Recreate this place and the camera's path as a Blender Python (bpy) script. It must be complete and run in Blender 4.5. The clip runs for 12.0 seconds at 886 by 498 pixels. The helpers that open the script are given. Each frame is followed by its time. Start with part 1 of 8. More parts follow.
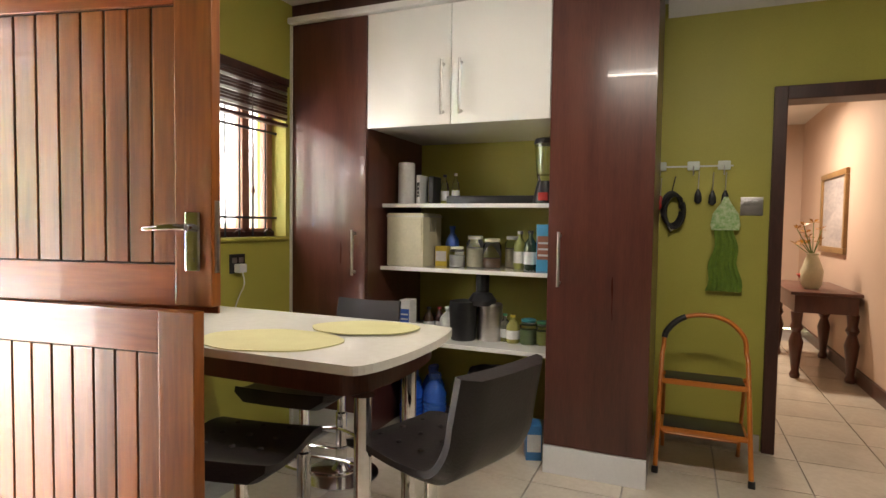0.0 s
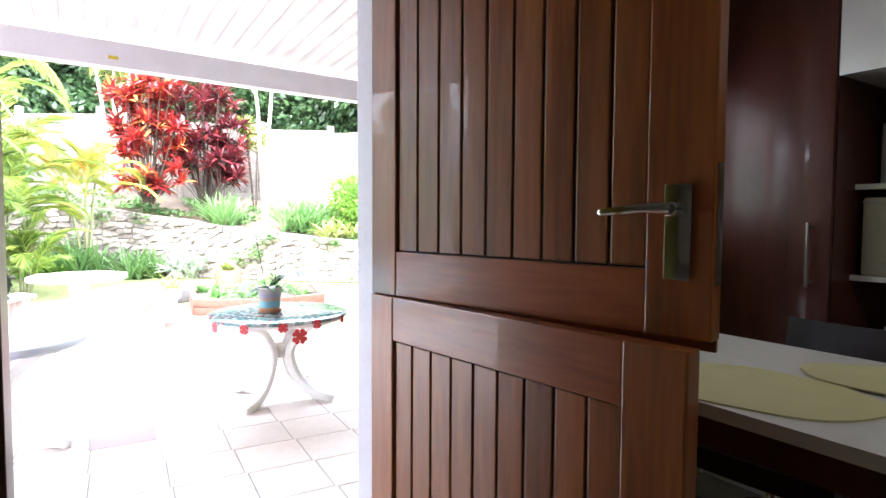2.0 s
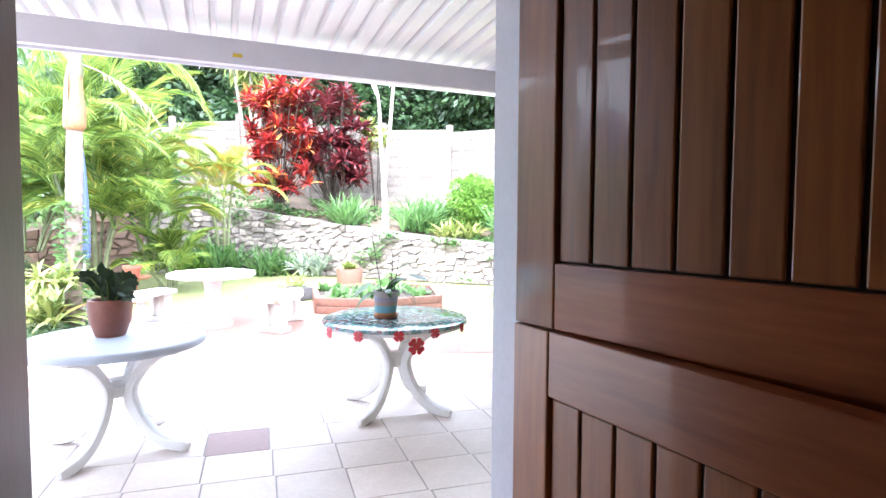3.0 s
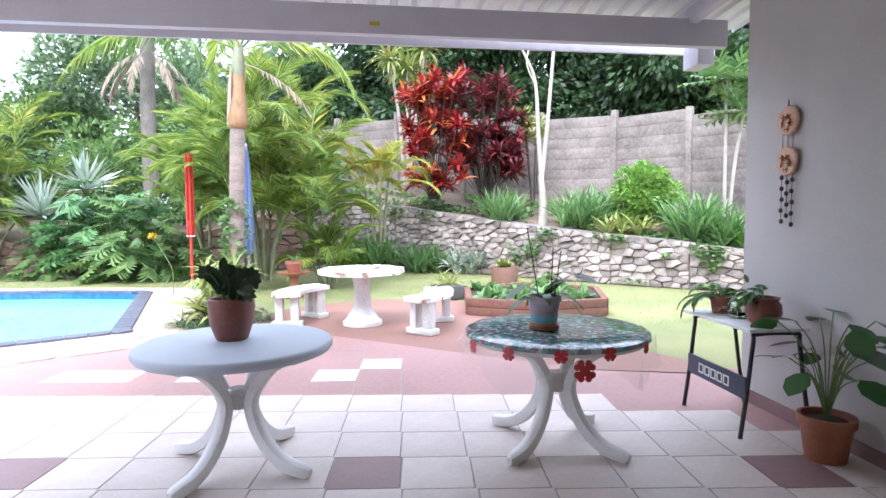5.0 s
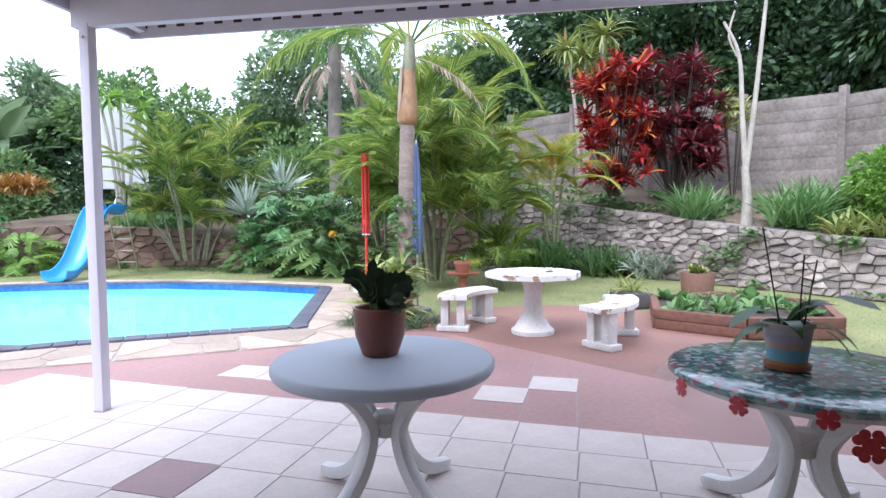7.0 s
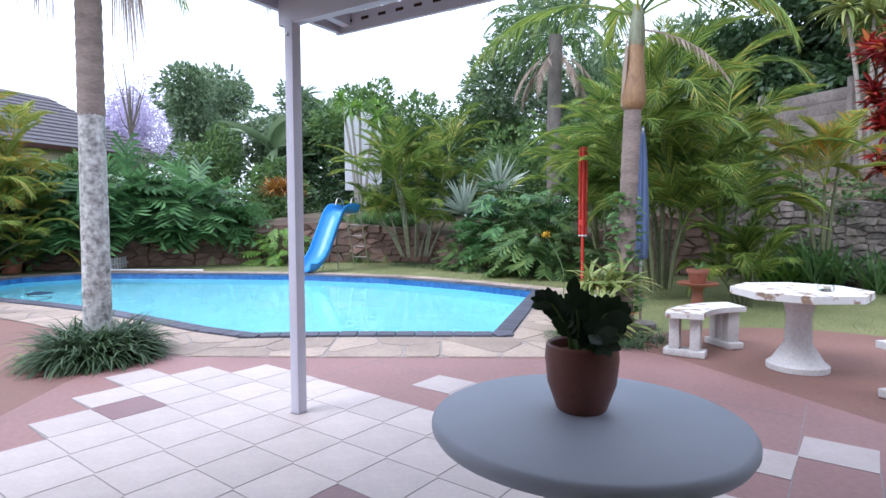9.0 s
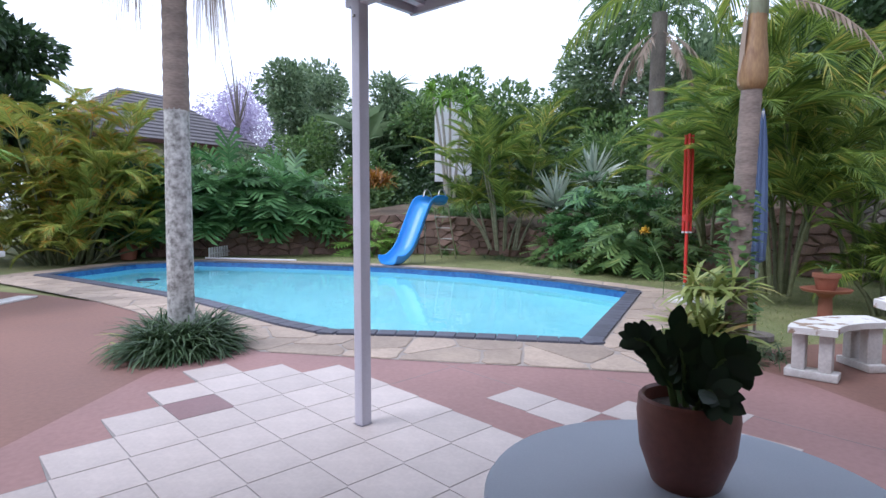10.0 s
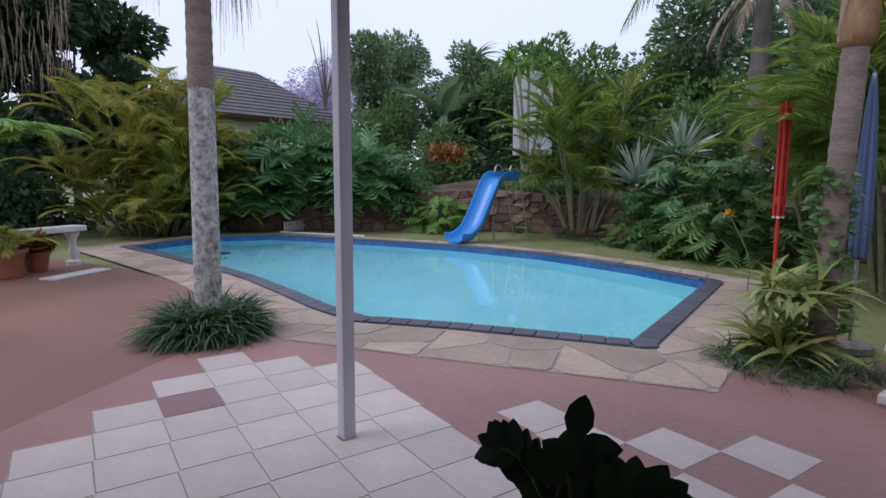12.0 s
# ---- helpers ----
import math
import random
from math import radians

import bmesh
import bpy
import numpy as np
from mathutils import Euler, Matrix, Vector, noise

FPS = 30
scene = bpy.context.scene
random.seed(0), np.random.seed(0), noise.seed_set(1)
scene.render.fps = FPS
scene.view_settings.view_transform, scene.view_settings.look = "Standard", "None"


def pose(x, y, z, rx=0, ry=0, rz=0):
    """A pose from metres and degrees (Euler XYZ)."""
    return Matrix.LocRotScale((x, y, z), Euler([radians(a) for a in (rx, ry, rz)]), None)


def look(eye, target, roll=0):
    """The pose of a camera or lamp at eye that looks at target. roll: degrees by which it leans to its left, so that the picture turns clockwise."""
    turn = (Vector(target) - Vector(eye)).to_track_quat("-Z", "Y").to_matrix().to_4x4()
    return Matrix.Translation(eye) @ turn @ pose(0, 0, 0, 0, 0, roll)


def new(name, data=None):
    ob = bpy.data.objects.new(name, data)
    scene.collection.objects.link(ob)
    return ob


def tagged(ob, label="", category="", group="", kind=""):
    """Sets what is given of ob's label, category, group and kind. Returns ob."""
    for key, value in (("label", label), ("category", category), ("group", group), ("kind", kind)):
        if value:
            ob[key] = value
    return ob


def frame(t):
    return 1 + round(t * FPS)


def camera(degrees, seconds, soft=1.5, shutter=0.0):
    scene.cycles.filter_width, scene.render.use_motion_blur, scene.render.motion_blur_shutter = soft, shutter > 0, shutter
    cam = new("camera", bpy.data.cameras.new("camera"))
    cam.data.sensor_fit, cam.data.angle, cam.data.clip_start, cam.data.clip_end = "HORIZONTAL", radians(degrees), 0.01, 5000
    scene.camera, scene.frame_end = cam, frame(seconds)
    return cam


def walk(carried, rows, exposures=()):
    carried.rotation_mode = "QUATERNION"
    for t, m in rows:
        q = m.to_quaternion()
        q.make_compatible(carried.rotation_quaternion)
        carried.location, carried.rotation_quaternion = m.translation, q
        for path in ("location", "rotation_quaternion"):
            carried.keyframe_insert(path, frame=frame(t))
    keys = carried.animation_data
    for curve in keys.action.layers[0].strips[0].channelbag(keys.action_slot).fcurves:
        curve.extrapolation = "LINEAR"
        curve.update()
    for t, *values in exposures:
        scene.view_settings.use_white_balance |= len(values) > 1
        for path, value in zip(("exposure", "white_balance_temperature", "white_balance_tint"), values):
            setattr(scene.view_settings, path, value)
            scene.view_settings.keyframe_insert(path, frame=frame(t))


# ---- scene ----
cam = camera(76.1, 12.0)
PATH = [
    (0, (0.65, 0.581, 1.545), (-0.118, 2.425, 1.456), 0.8),
    (0.5, (0.592, 0.611, 1.541), (-0.471, 2.302, 1.441), 0.7),
    (1, (0.386, 0.749, 1.535), (-0.924, 2.257, 1.436), 0.5),
    (1.5, (0.214, 0.833, 1.52), (-1.307, 2.128, 1.417), 0.5),
    (2, (-0.002, 0.905, 1.505), (-1.677, 1.993, 1.401), 0.3),
    (2.5, (-0.212, 0.967, 1.506), (-1.984, 1.889, 1.402), 0.4),
    (3, (-0.467, 1.072, 1.496), (-2.328, 1.796, 1.39), 0.3),
    (3.5, (-0.677, 1.171, 1.48), (-2.612, 1.665, 1.374), 0.2),
    (5.5, (-1.487, 1.309, 1.417), (-3.482, 1.39, 1.304), -0.5),
    (6, (-1.657, 1.321, 1.415), (-3.652, 1.226, 1.304), -0.5),
    (6.5, (-1.8, 1.296, 1.406), (-3.778, 1.028, 1.296), -0.5),
    (8.5, (-2.52, 1.165, 1.418), (-4.313, 0.278, 1.306), -0.2),
    (9, (-2.69, 1.09, 1.42), (-4.349, -0.022, 1.31), -0.2),
    (9.5, (-2.926, 0.98, 1.445), (-4.472, -0.285, 1.334), -0.1),
    (10, (-3.102, 0.92, 1.47), (-4.557, -0.444, 1.327), 0.1),
    (10.5, (-3.3, 0.94, 1.52), (-4.668, -0.511, 1.352), 0.1),
    (11, (-3.486, 0.958, 1.56), (-4.787, -0.548, 1.368), 0.3),
    (11.5, (-3.68, 0.96, 1.572), (-4.929, -0.587, 1.357), 0.3),
    (12, (-3.91, 0.944, 1.58), (-5.121, -0.629, 1.338), 0.3),
]
walk(cam, [(t, look(eye, target, roll)) for t, eye, target, roll in PATH],
     exposures=[(0, 5.5, 7000, 12), (0.5, 5.3, 6900, 12), (1.0, 4.85, 6650, 12), (1.5, 4.25, 6250, 11), (2.0, 3.6, 5850, 12), (2.5, 3.3, 5650, 12), (3.0, 3.0, 5550, 12), (3.5, 2.7, 5450, 12), (5.5, 1.5, 5600, 16), (6.5, 1.18, 5550, 16), (8.5, 0.6, 5450, 17), (9.5, 0.3, 5450, 17), (10.5, -0.15, 5550, 18), (12, -0.68, 5650, 20)])

# ---- light ----
world = bpy.data.worlds.new("sky")
scene.world = world
world.use_nodes = True
wn, wl = world.node_tree.nodes, world.node_tree.links
sky = wn.new("ShaderNodeTexSky")
sky.sky_type, sky.sun_disc = "NISHITA", False
sky.sun_elevation, sky.sun_rotation = radians(52), radians(115)
sky.air_density, sky.dust_density = 1.2, 4.0
cloud = wn.new("ShaderNodeTexNoise")
cloud.inputs["Scale"].default_value, cloud.inputs["Detail"].default_value = 1.6, 6
cloud_ramp = wn.new("ShaderNodeValToRGB")
cloud_ramp.color_ramp.elements[0].color, cloud_ramp.color_ramp.elements[1].color = (8.2, 8.6, 9.3, 1), (10.2, 10.3, 10.5, 1)
cover = wn.new("ShaderNodeMixRGB")
cover.inputs["Fac"].default_value = 0.86
wl.new(cloud.outputs["Fac"], cloud_ramp.inputs["Fac"])
wl.new(sky.outputs["Color"], cover.inputs["Color1"])
wl.new(cloud_ramp.outputs["Color"], cover.inputs["Color2"])
wl.new(cover.outputs["Color"], wn["Background"].inputs["Color"])
wn["Background"].inputs["Strength"].default_value = 0.17
sun = new("sun", bpy.data.lights.new("sun", "SUN"))
sun.data.energy, sun.data.angle, sun.data.color = 1.5, radians(30), (1.0, 0.96, 0.9)
sun.matrix_world = look((10, -7.5, 22.5), (-6, 0, 0))


# ---- materials ----
def node_mat(name):
    m = bpy.data.materials.new(name)
    m.use_nodes = True
    nt = m.node_tree
    return m, nt.nodes, nt.links, nt.nodes["Principled BSDF"]


def mat(name, a, b=None, rough=0.5, metal=0.0, scale=6.0, fine=60.0, bump=0.1, stretch=(1, 1, 1), per_object=0.0, spec=0.5, coat=0.0, blotch=0.5):
    """Two-scale noise between colours a and b, with fine relief."""
    m, n, l, p = node_mat(name)
    b = b or tuple(c * 0.8 for c in a)
    tc = n.new("ShaderNodeTexCoord")
    mp = n.new("ShaderNodeMapping")
    mp.inputs["Scale"].default_value = stretch
    l.new(tc.outputs["Object"], mp.inputs["Vector"])
    big, small = n.new("ShaderNodeTexNoise"), n.new("ShaderNodeTexNoise")
    for t, s, d in ((big, scale, 5), (small, fine, 4)):
        t.inputs["Scale"].default_value, t.inputs["Detail"].default_value = s, d
        l.new(mp.outputs["Vector"], t.inputs["Vector"])
    mx = n.new("ShaderNodeMath")
    mx.operation = "MULTIPLY_ADD"
    mx.inputs[1].default_value = 0.45
    add = n.new("ShaderNodeMath")
    add.operation, add.inputs[1].default_value = "MULTIPLY", 0.62 + blotch * 0.1
    l.new(big.outputs["Fac"], add.inputs[0])
    l.new(small.outputs["Fac"], mx.inputs[0])
    l.new(add.outputs[0], mx.inputs[2])
    ramp = n.new("ShaderNodeValToRGB")
    ramp.color_ramp.elements[0].position, ramp.color_ramp.elements[0].color = 0.36, (*b, 1)
    ramp.color_ramp.elements[1].position, ramp.color_ramp.elements[1].color = 0.72, (*a, 1)
    l.new(mx.outputs[0], ramp.inputs["Fac"])
    out = ramp.outputs["Color"]
    if per_object:
        oi = n.new("ShaderNodeObjectInfo")
        gi, sm, fr = n.new("ShaderNodeNewGeometry"), n.new("ShaderNodeMath"), n.new("ShaderNodeMath")
        fr.operation = "FRACT"
        l.new(oi.outputs["Random"], sm.inputs[0])
        l.new(gi.outputs["Random Per Island"], sm.inputs[1])
        l.new(sm.outputs[0], fr.inputs[0])
        hs = n.new("ShaderNodeHueSaturation")
        mr = n.new("ShaderNodeMapRange")
        mr.inputs["To Min"].default_value, mr.inputs["To Max"].default_value = 1 - per_object, 1 + per_object
        l.new(fr.outputs[0], mr.inputs["Value"])
        l.new(mr.outputs["Result"], hs.inputs["Value"])
        l.new(out, hs.inputs["Color"])
        out = hs.outputs["Color"]
    l.new(out, p.inputs["Base Color"])
    rr = n.new("ShaderNodeMapRange")
    rr.inputs["To Min"].default_value, rr.inputs["To Max"].default_value = max(0.02, rough * 0.8), min(1, rough * 1.2)
    l.new(big.outputs["Fac"], rr.inputs["Value"])
    l.new(rr.outputs["Result"], p.inputs["Roughness"])
    p.inputs["Metallic"].default_value = metal
    p.inputs["Specular IOR Level"].default_value = spec
    p.inputs["Coat Weight"].default_value = coat
    if bump:
        bp = n.new("ShaderNodeBump")
        bp.inputs["Strength"].default_value, bp.inputs["Distance"].default_value = bump, 0.02
        l.new(mx.outputs[0], bp.inputs["Height"])
        l.new(bp.outputs["Normal"], p.inputs["Normal"])
    return m


def leaf_mat(name, dark, light, rare=None, rare_at=0.9, rough=0.45, see=0.25):
    """Foliage: colour varies leaf by leaf, and light passes through."""
    m, n, l, p = node_mat(name)
    g = n.new("ShaderNodeNewGeometry")
    tc = n.new("ShaderNodeTexCoord")
    no = n.new("ShaderNodeTexNoise")
    no.inputs["Scale"].default_value = 1.3
    l.new(tc.outputs["Object"], no.inputs["Vector"])
    mx = n.new("ShaderNodeMath")
    mx.operation, mx.inputs[1].default_value = "MULTIPLY_ADD", 0.55
    half = n.new("ShaderNodeMath")
    half.operation, half.inputs[1].default_value = "MULTIPLY", 0.5
    l.new(no.outputs["Fac"], half.inputs[0])
    l.new(g.outputs["Random Per Island"], mx.inputs[0])
    l.new(half.outputs[0], mx.inputs[2])
    r = n.new("ShaderNodeValToRGB")
    e = r.color_ramp.elements
    e[0].position, e[0].color, e[1].position, e[1].color = 0.2, (*dark, 1), 0.72, (*light, 1)
    if rare:
        e.new(rare_at).color = (*rare, 1)
    l.new(mx.outputs[0], r.inputs["Fac"])
    l.new(r.outputs["Color"], p.inputs["Base Color"])
    p.inputs["Roughness"].default_value = rough
    tr = n.new("ShaderNodeBsdfTranslucent")
    l.new(r.outputs["Color"], tr.inputs["Color"])
    ms = n.new("ShaderNodeMixShader")
    ms.inputs[0].default_value = see
    l.new(p.outputs[0], ms.inputs[1])
    l.new(tr.outputs[0], ms.inputs[2])
    l.new(ms.outputs[0], n["Material Output"].inputs["Surface"])
    return m


def glass_mat(name, color=(1, 1, 1), rough=0.0, ior=1.45):
    m, n, l, p = node_mat(name)
    p.inputs["Base Color"].default_value = (*color, 1)
    p.inputs["Transmission Weight"].default_value, p.inputs["Roughness"].default_value, p.inputs["IOR"].default_value = 1.0, rough, ior
    return m


def glow_mat(name, color, strength):
    m, n, l, p = node_mat(name)
    p.inputs["Emission Color"].default_value, p.inputs["Emission Strength"].default_value = (*color, 1), strength
    return m


DOORWOOD = mat("oiled_door_wood", (0.33, 0.102, 0.021), (0.14, 0.035, 0.009), 0.36, scale=3, fine=26, bump=0.06, stretch=(3, 3, 0.22), per_object=0.22, coat=0.25)
DOORRAIL = mat("oiled_door_rail", (0.34, 0.095, 0.029), (0.17, 0.036, 0.012), 0.32, scale=3, fine=26, bump=0.06, stretch=(0.3, 3, 3), per_object=0.15, coat=0.25)
GAP = mat("dark_joint_and_rib_shade", (0.035, 0.012, 0.006), rough=0.8)
CHROME = mat("chrome", (0.82, 0.82, 0.83), (0.7, 0.7, 0.72), 0.12, metal=1.0, bump=0.0)
STEEL = mat("brushed_steel", (0.6, 0.58, 0.55), (0.48, 0.46, 0.44), 0.3, metal=1.0, bump=0.02, stretch=(1, 1, 8))
GREENWALL = mat("olive_green_paint", (0.43, 0.40, 0.075), (0.38, 0.35, 0.06), 0.55, scale=2, fine=180, bump=0.04)
GREYWALL = mat("grey_lilac_plaster", (0.50, 0.47, 0.46), (0.43, 0.40, 0.395), 0.8, scale=1.6, fine=120, bump=0.12)
PEACH = mat("peach_paint", (0.62, 0.46, 0.36), (0.56, 0.41, 0.32), 0.7, scale=2, fine=150, bump=0.03)
CEIL = mat("white_ceiling_paint", (0.78, 0.77, 0.74), (0.72, 0.71, 0.68), 0.8, scale=2, fine=120, bump=0.03)
WHITE = mat("white_paint", (0.76, 0.755, 0.76), (0.68, 0.675, 0.69), 0.5, scale=3, fine=90, bump=0.05)
TRIM = mat("grey_white_trim", (0.62, 0.60, 0.67), (0.53, 0.51, 0.58), 0.5, scale=2.5, fine=80, bump=0.05)
ROOFSHEET = mat("white_roof_sheet", (0.80, 0.80, 0.82), (0.72, 0.72, 0.74), 0.45, scale=2, fine=50, bump=0.03)
GLOSSWHITE = mat("high_gloss_white", (0.82, 0.81, 0.78), (0.8, 0.79, 0.76), 0.06, bump=0.0, coat=0.6)
MAHOGANY = mat("dark_mahogany_veneer", (0.105, 0.032, 0.022), (0.055, 0.016, 0.012), 0.3, scale=4, fine=40, bump=0.02, stretch=(4, 4, 0.3), coat=0.2)
DARKFRAME = mat("dark_brown_frame", (0.075, 0.026, 0.018), (0.04, 0.014, 0.01), 0.4, scale=5, fine=50, bump=0.05, stretch=(3, 3, 0.4))
PINKFRAME = mat("brown_window_frame", (0.33, 0.15, 0.10), (0.22, 0.09, 0.06), 0.5, scale=5, fine=60, bump=0.06)
FLOORTILE = mat("cream_floor_tile", (0.60, 0.54, 0.45), (0.50, 0.44, 0.36), 0.18, scale=3, fine=35, bump=0.02, per_object=0.05)
GROUT = mat("grout", (0.36, 0.33, 0.31), (0.24, 0.22, 0.21), 0.9, scale=8, fine=90, bump=0.15)
PATIOTILE = mat("cream_patio_tile", (0.60, 0.52, 0.475), (0.49, 0.42, 0.385), 0.5, scale=4, fine=45, bump=0.07, per_object=0.07)
MAUVETILE = mat("mauve_patio_tile", (0.27, 0.165, 0.165), (0.21, 0.125, 0.125), 0.5, scale=4, fine=45, bump=0.07, per_object=0.08)
REDSLAB = mat("mauve_red_screed", (0.36, 0.205, 0.185), (0.26, 0.145, 0.13), 0.6, scale=0.9, fine=22, bump=0.12)
BROWNSLAB = mat("brown_red_screed", (0.27, 0.145, 0.11), (0.19, 0.10, 0.078), 0.65, scale=0.8, fine=24, bump=0.15)
FLAG = mat("sandstone_flag", (0.47, 0.37, 0.285), (0.31, 0.24, 0.19), 0.75, scale=2.0, fine=24, bump=0.35, per_object=0.2)
FLAGBED = mat("flag_mortar", (0.40, 0.345, 0.30), (0.29, 0.25, 0.22), 0.9, scale=5, fine=60, bump=0.3)
COPING = mat("slate_blue_coping", (0.115, 0.115, 0.145), (0.07, 0.07, 0.092), 0.5, scale=6, fine=50, bump=0.15, per_object=0.18)
POOLSHELL = mat("pale_blue_pool_plaster", (0.38, 0.80, 0.855), (0.33, 0.745, 0.82), 0.6, scale=0.8, fine=30, bump=0.05)
POOLBAND = mat("blue_mosaic_band", (0.05, 0.16, 0.38), (0.02, 0.06, 0.2), 0.15, scale=9, fine=40, bump=0.1)
WATER = glass_mat("pool_water", (0.90, 0.985, 1.0), 0.0, 1.33)
wn2, wl2 = WATER.node_tree.nodes, WATER.node_tree.links
ripple, rb, rc = wn2.new("ShaderNodeTexNoise"), wn2.new("ShaderNodeBump"), wn2.new("ShaderNodeTexCoord")
ripple.inputs["Scale"].default_value, rb.inputs["Strength"].default_value, rb.inputs["Distance"].default_value = 3.5, 0.12, 0.03
wl2.new(rc.outputs["Object"], ripple.inputs["Vector"])
wl2.new(ripple.outputs["Fac"], rb.inputs["Height"])
wl2.new(rb.outputs["Normal"], wn2["Principled BSDF"].inputs["Normal"])
STONE = mat("retaining_stone", (0.38, 0.32, 0.28), (0.15, 0.128, 0.12), 0.85, scale=9, fine=46, bump=0.9, per_object=0.42)
REDSTONE = mat("brown_bank_stone", (0.26, 0.165, 0.125), (0.12, 0.075, 0.06), 0.9, scale=4, fine=30, bump=0.6, per_object=0.3)
MORTAR = mat("stone_mortar", (0.27, 0.24, 0.215), (0.17, 0.15, 0.135), 0.95, scale=6, fine=50, bump=0.5)
CONCRETE = mat("weathered_concrete", (0.27, 0.232, 0.205), (0.115, 0.098, 0.085), 0.95, scale=1.6, fine=14, bump=0.5, per_object=0.05, spec=0.2)
EARTH = mat("bank_earth", (0.21, 0.15, 0.105), (0.10, 0.08, 0.055), 0.95, scale=2, fine=30, bump=0.5)
LAWN = mat("lawn", (0.27, 0.265, 0.115), (0.12, 0.15, 0.05), 0.9, scale=0.9, fine=60, bump=0.6)
PLASTIC = mat("weathered_white_plastic", (0.76, 0.745, 0.73), (0.64, 0.625, 0.61), 0.45, scale=4, fine=70, bump=0.06)
TABLEGREY = mat("pale_blue_grey_table_top", (0.53, 0.58, 0.66), (0.47, 0.52, 0.60), 0.5, scale=3, fine=160, bump=0.08)
CASTWHITE = mat("white_cast_concrete", (0.70, 0.68, 0.65), (0.50, 0.48, 0.46), 0.8, scale=5, fine=40, bump=0.3)
WORN = mat("worn_white_cast_concrete", (0.74, 0.72, 0.69), (0.66, 0.64, 0.60), 0.8, scale=5, fine=40, bump=0.3)
_n, _l = WORN.node_tree.nodes, WORN.node_tree.links
_patch, _edge, _mix, _tc = _n.new("ShaderNodeTexNoise"), _n.new("ShaderNodeValToRGB"), _n.new("ShaderNodeMixRGB"), _n.new("ShaderNodeTexCoord")
_patch.inputs["Scale"].default_value, _patch.inputs["Detail"].default_value = 7.0, 5
_edge.color_ramp.elements[0].position, _edge.color_ramp.elements[1].position = 0.56, 0.60
_mix.inputs["Color2"].default_value = (0.30, 0.21, 0.14, 1)
_was = _n["Principled BSDF"].inputs["Base Color"].links[0].from_socket
_l.new(_tc.outputs["Object"], _patch.inputs["Vector"])
_l.new(_patch.outputs["Fac"], _edge.inputs["Fac"])
_l.new(_edge.outputs["Color"], _mix.inputs["Fac"])
_l.new(_was, _mix.inputs["Color1"])
_l.new(_mix.outputs["Color"], _n["Principled BSDF"].inputs["Base Color"])
TERRA = mat("terracotta", (0.34, 0.13, 0.075), (0.24, 0.085, 0.05), 0.65, scale=5, fine=60, bump=0.12)
TERRADARK = mat("dark_terracotta_glaze", (0.215, 0.075, 0.05), (0.15, 0.05, 0.035), 0.45, scale=5, fine=60, bump=0.08)
SOIL = mat("potting_soil", (0.05, 0.035, 0.025), rough=0.95, scale=20, bump=0.6)
BLACKLEATHER = mat("black_leatherette", (0.020, 0.015, 0.017), (0.011, 0.008, 0.009), 0.42, scale=8, fine=140, bump=0.15)
BLACKPL = mat("black_plastic", (0.02, 0.02, 0.022), (0.012, 0.012, 0.013), 0.35, bump=0.02)
BLACKSTEEL = mat("black_powder_coated_steel", (0.022, 0.022, 0.026), (0.014, 0.014, 0.016), 0.4, bump=0.05)
ORANGEPAINT = mat("orange_enamel", (0.62, 0.20, 0.03), (0.5, 0.14, 0.02), 0.3, bump=0.03)
QUARTZ = mat("white_quartz_top", (0.76, 0.74, 0.68), (0.70, 0.68, 0.61), 0.12, scale=30, fine=200, bump=0.0)
YELLOWMAT = mat("pale_yellow_felt", (0.62, 0.58, 0.30), (0.56, 0.51, 0.25), 0.85, scale=10, fine=200, bump=0.1)
SLIDEBLUE = mat("blue_fibreglass", (0.06, 0.30, 0.72), (0.05, 0.25, 0.62), 0.25, scale=2, bump=0.02)
REDCLOTH = mat("red_nylon", (0.62, 0.035, 0.02), (0.45, 0.02, 0.012), 0.6, scale=6, fine=60, bump=0.15, stretch=(4, 4, 0.4))
BLUECLOTH = mat("slate_blue_canvas", (0.115, 0.16, 0.28), (0.07, 0.10, 0.18), 0.85, scale=5, fine=90, bump=0.2, stretch=(4, 4, 0.4))
TRUNKRING = mat("ringed_palm_trunk", (0.30, 0.235, 0.195), (0.14, 0.105, 0.09), 0.85, scale=3, fine=24, bump=0.4, stretch=(0.8, 0.8, 3))
TRUNKLICHEN = mat("lichen_palm_trunk", (0.60, 0.59, 0.56), (0.11, 0.10, 0.09), 0.9, scale=14, fine=30, bump=0.4)
CROWNSHAFT = mat("tan_crownshaft", (0.33, 0.20, 0.085), (0.15, 0.065, 0.026), 0.5, scale=4, fine=20, bump=0.2, stretch=(2.5, 2.5, 0.6))
BARK = mat("grey_bark", (0.21, 0.18, 0.15), (0.10, 0.085, 0.07), 0.9, scale=6, fine=40, bump=0.5, stretch=(1, 1, 0.4))
PALEBARK = mat("pale_bark", (0.42, 0.38, 0.32), (0.22, 0.20, 0.165), 0.8, scale=6, fine=40, bump=0.25, stretch=(1, 1, 0.4))
CANE = mat("green_grey_cane", (0.17, 0.18, 0.085), (0.08, 0.09, 0.04), 0.6, scale=5, fine=30, bump=0.15, stretch=(1, 1, 2))
PALECANE = mat("pale_grey_green_cane", (0.30, 0.29, 0.19), (0.14, 0.15, 0.08), 0.7, scale=5, fine=30, bump=0.15, stretch=(1, 1, 2))
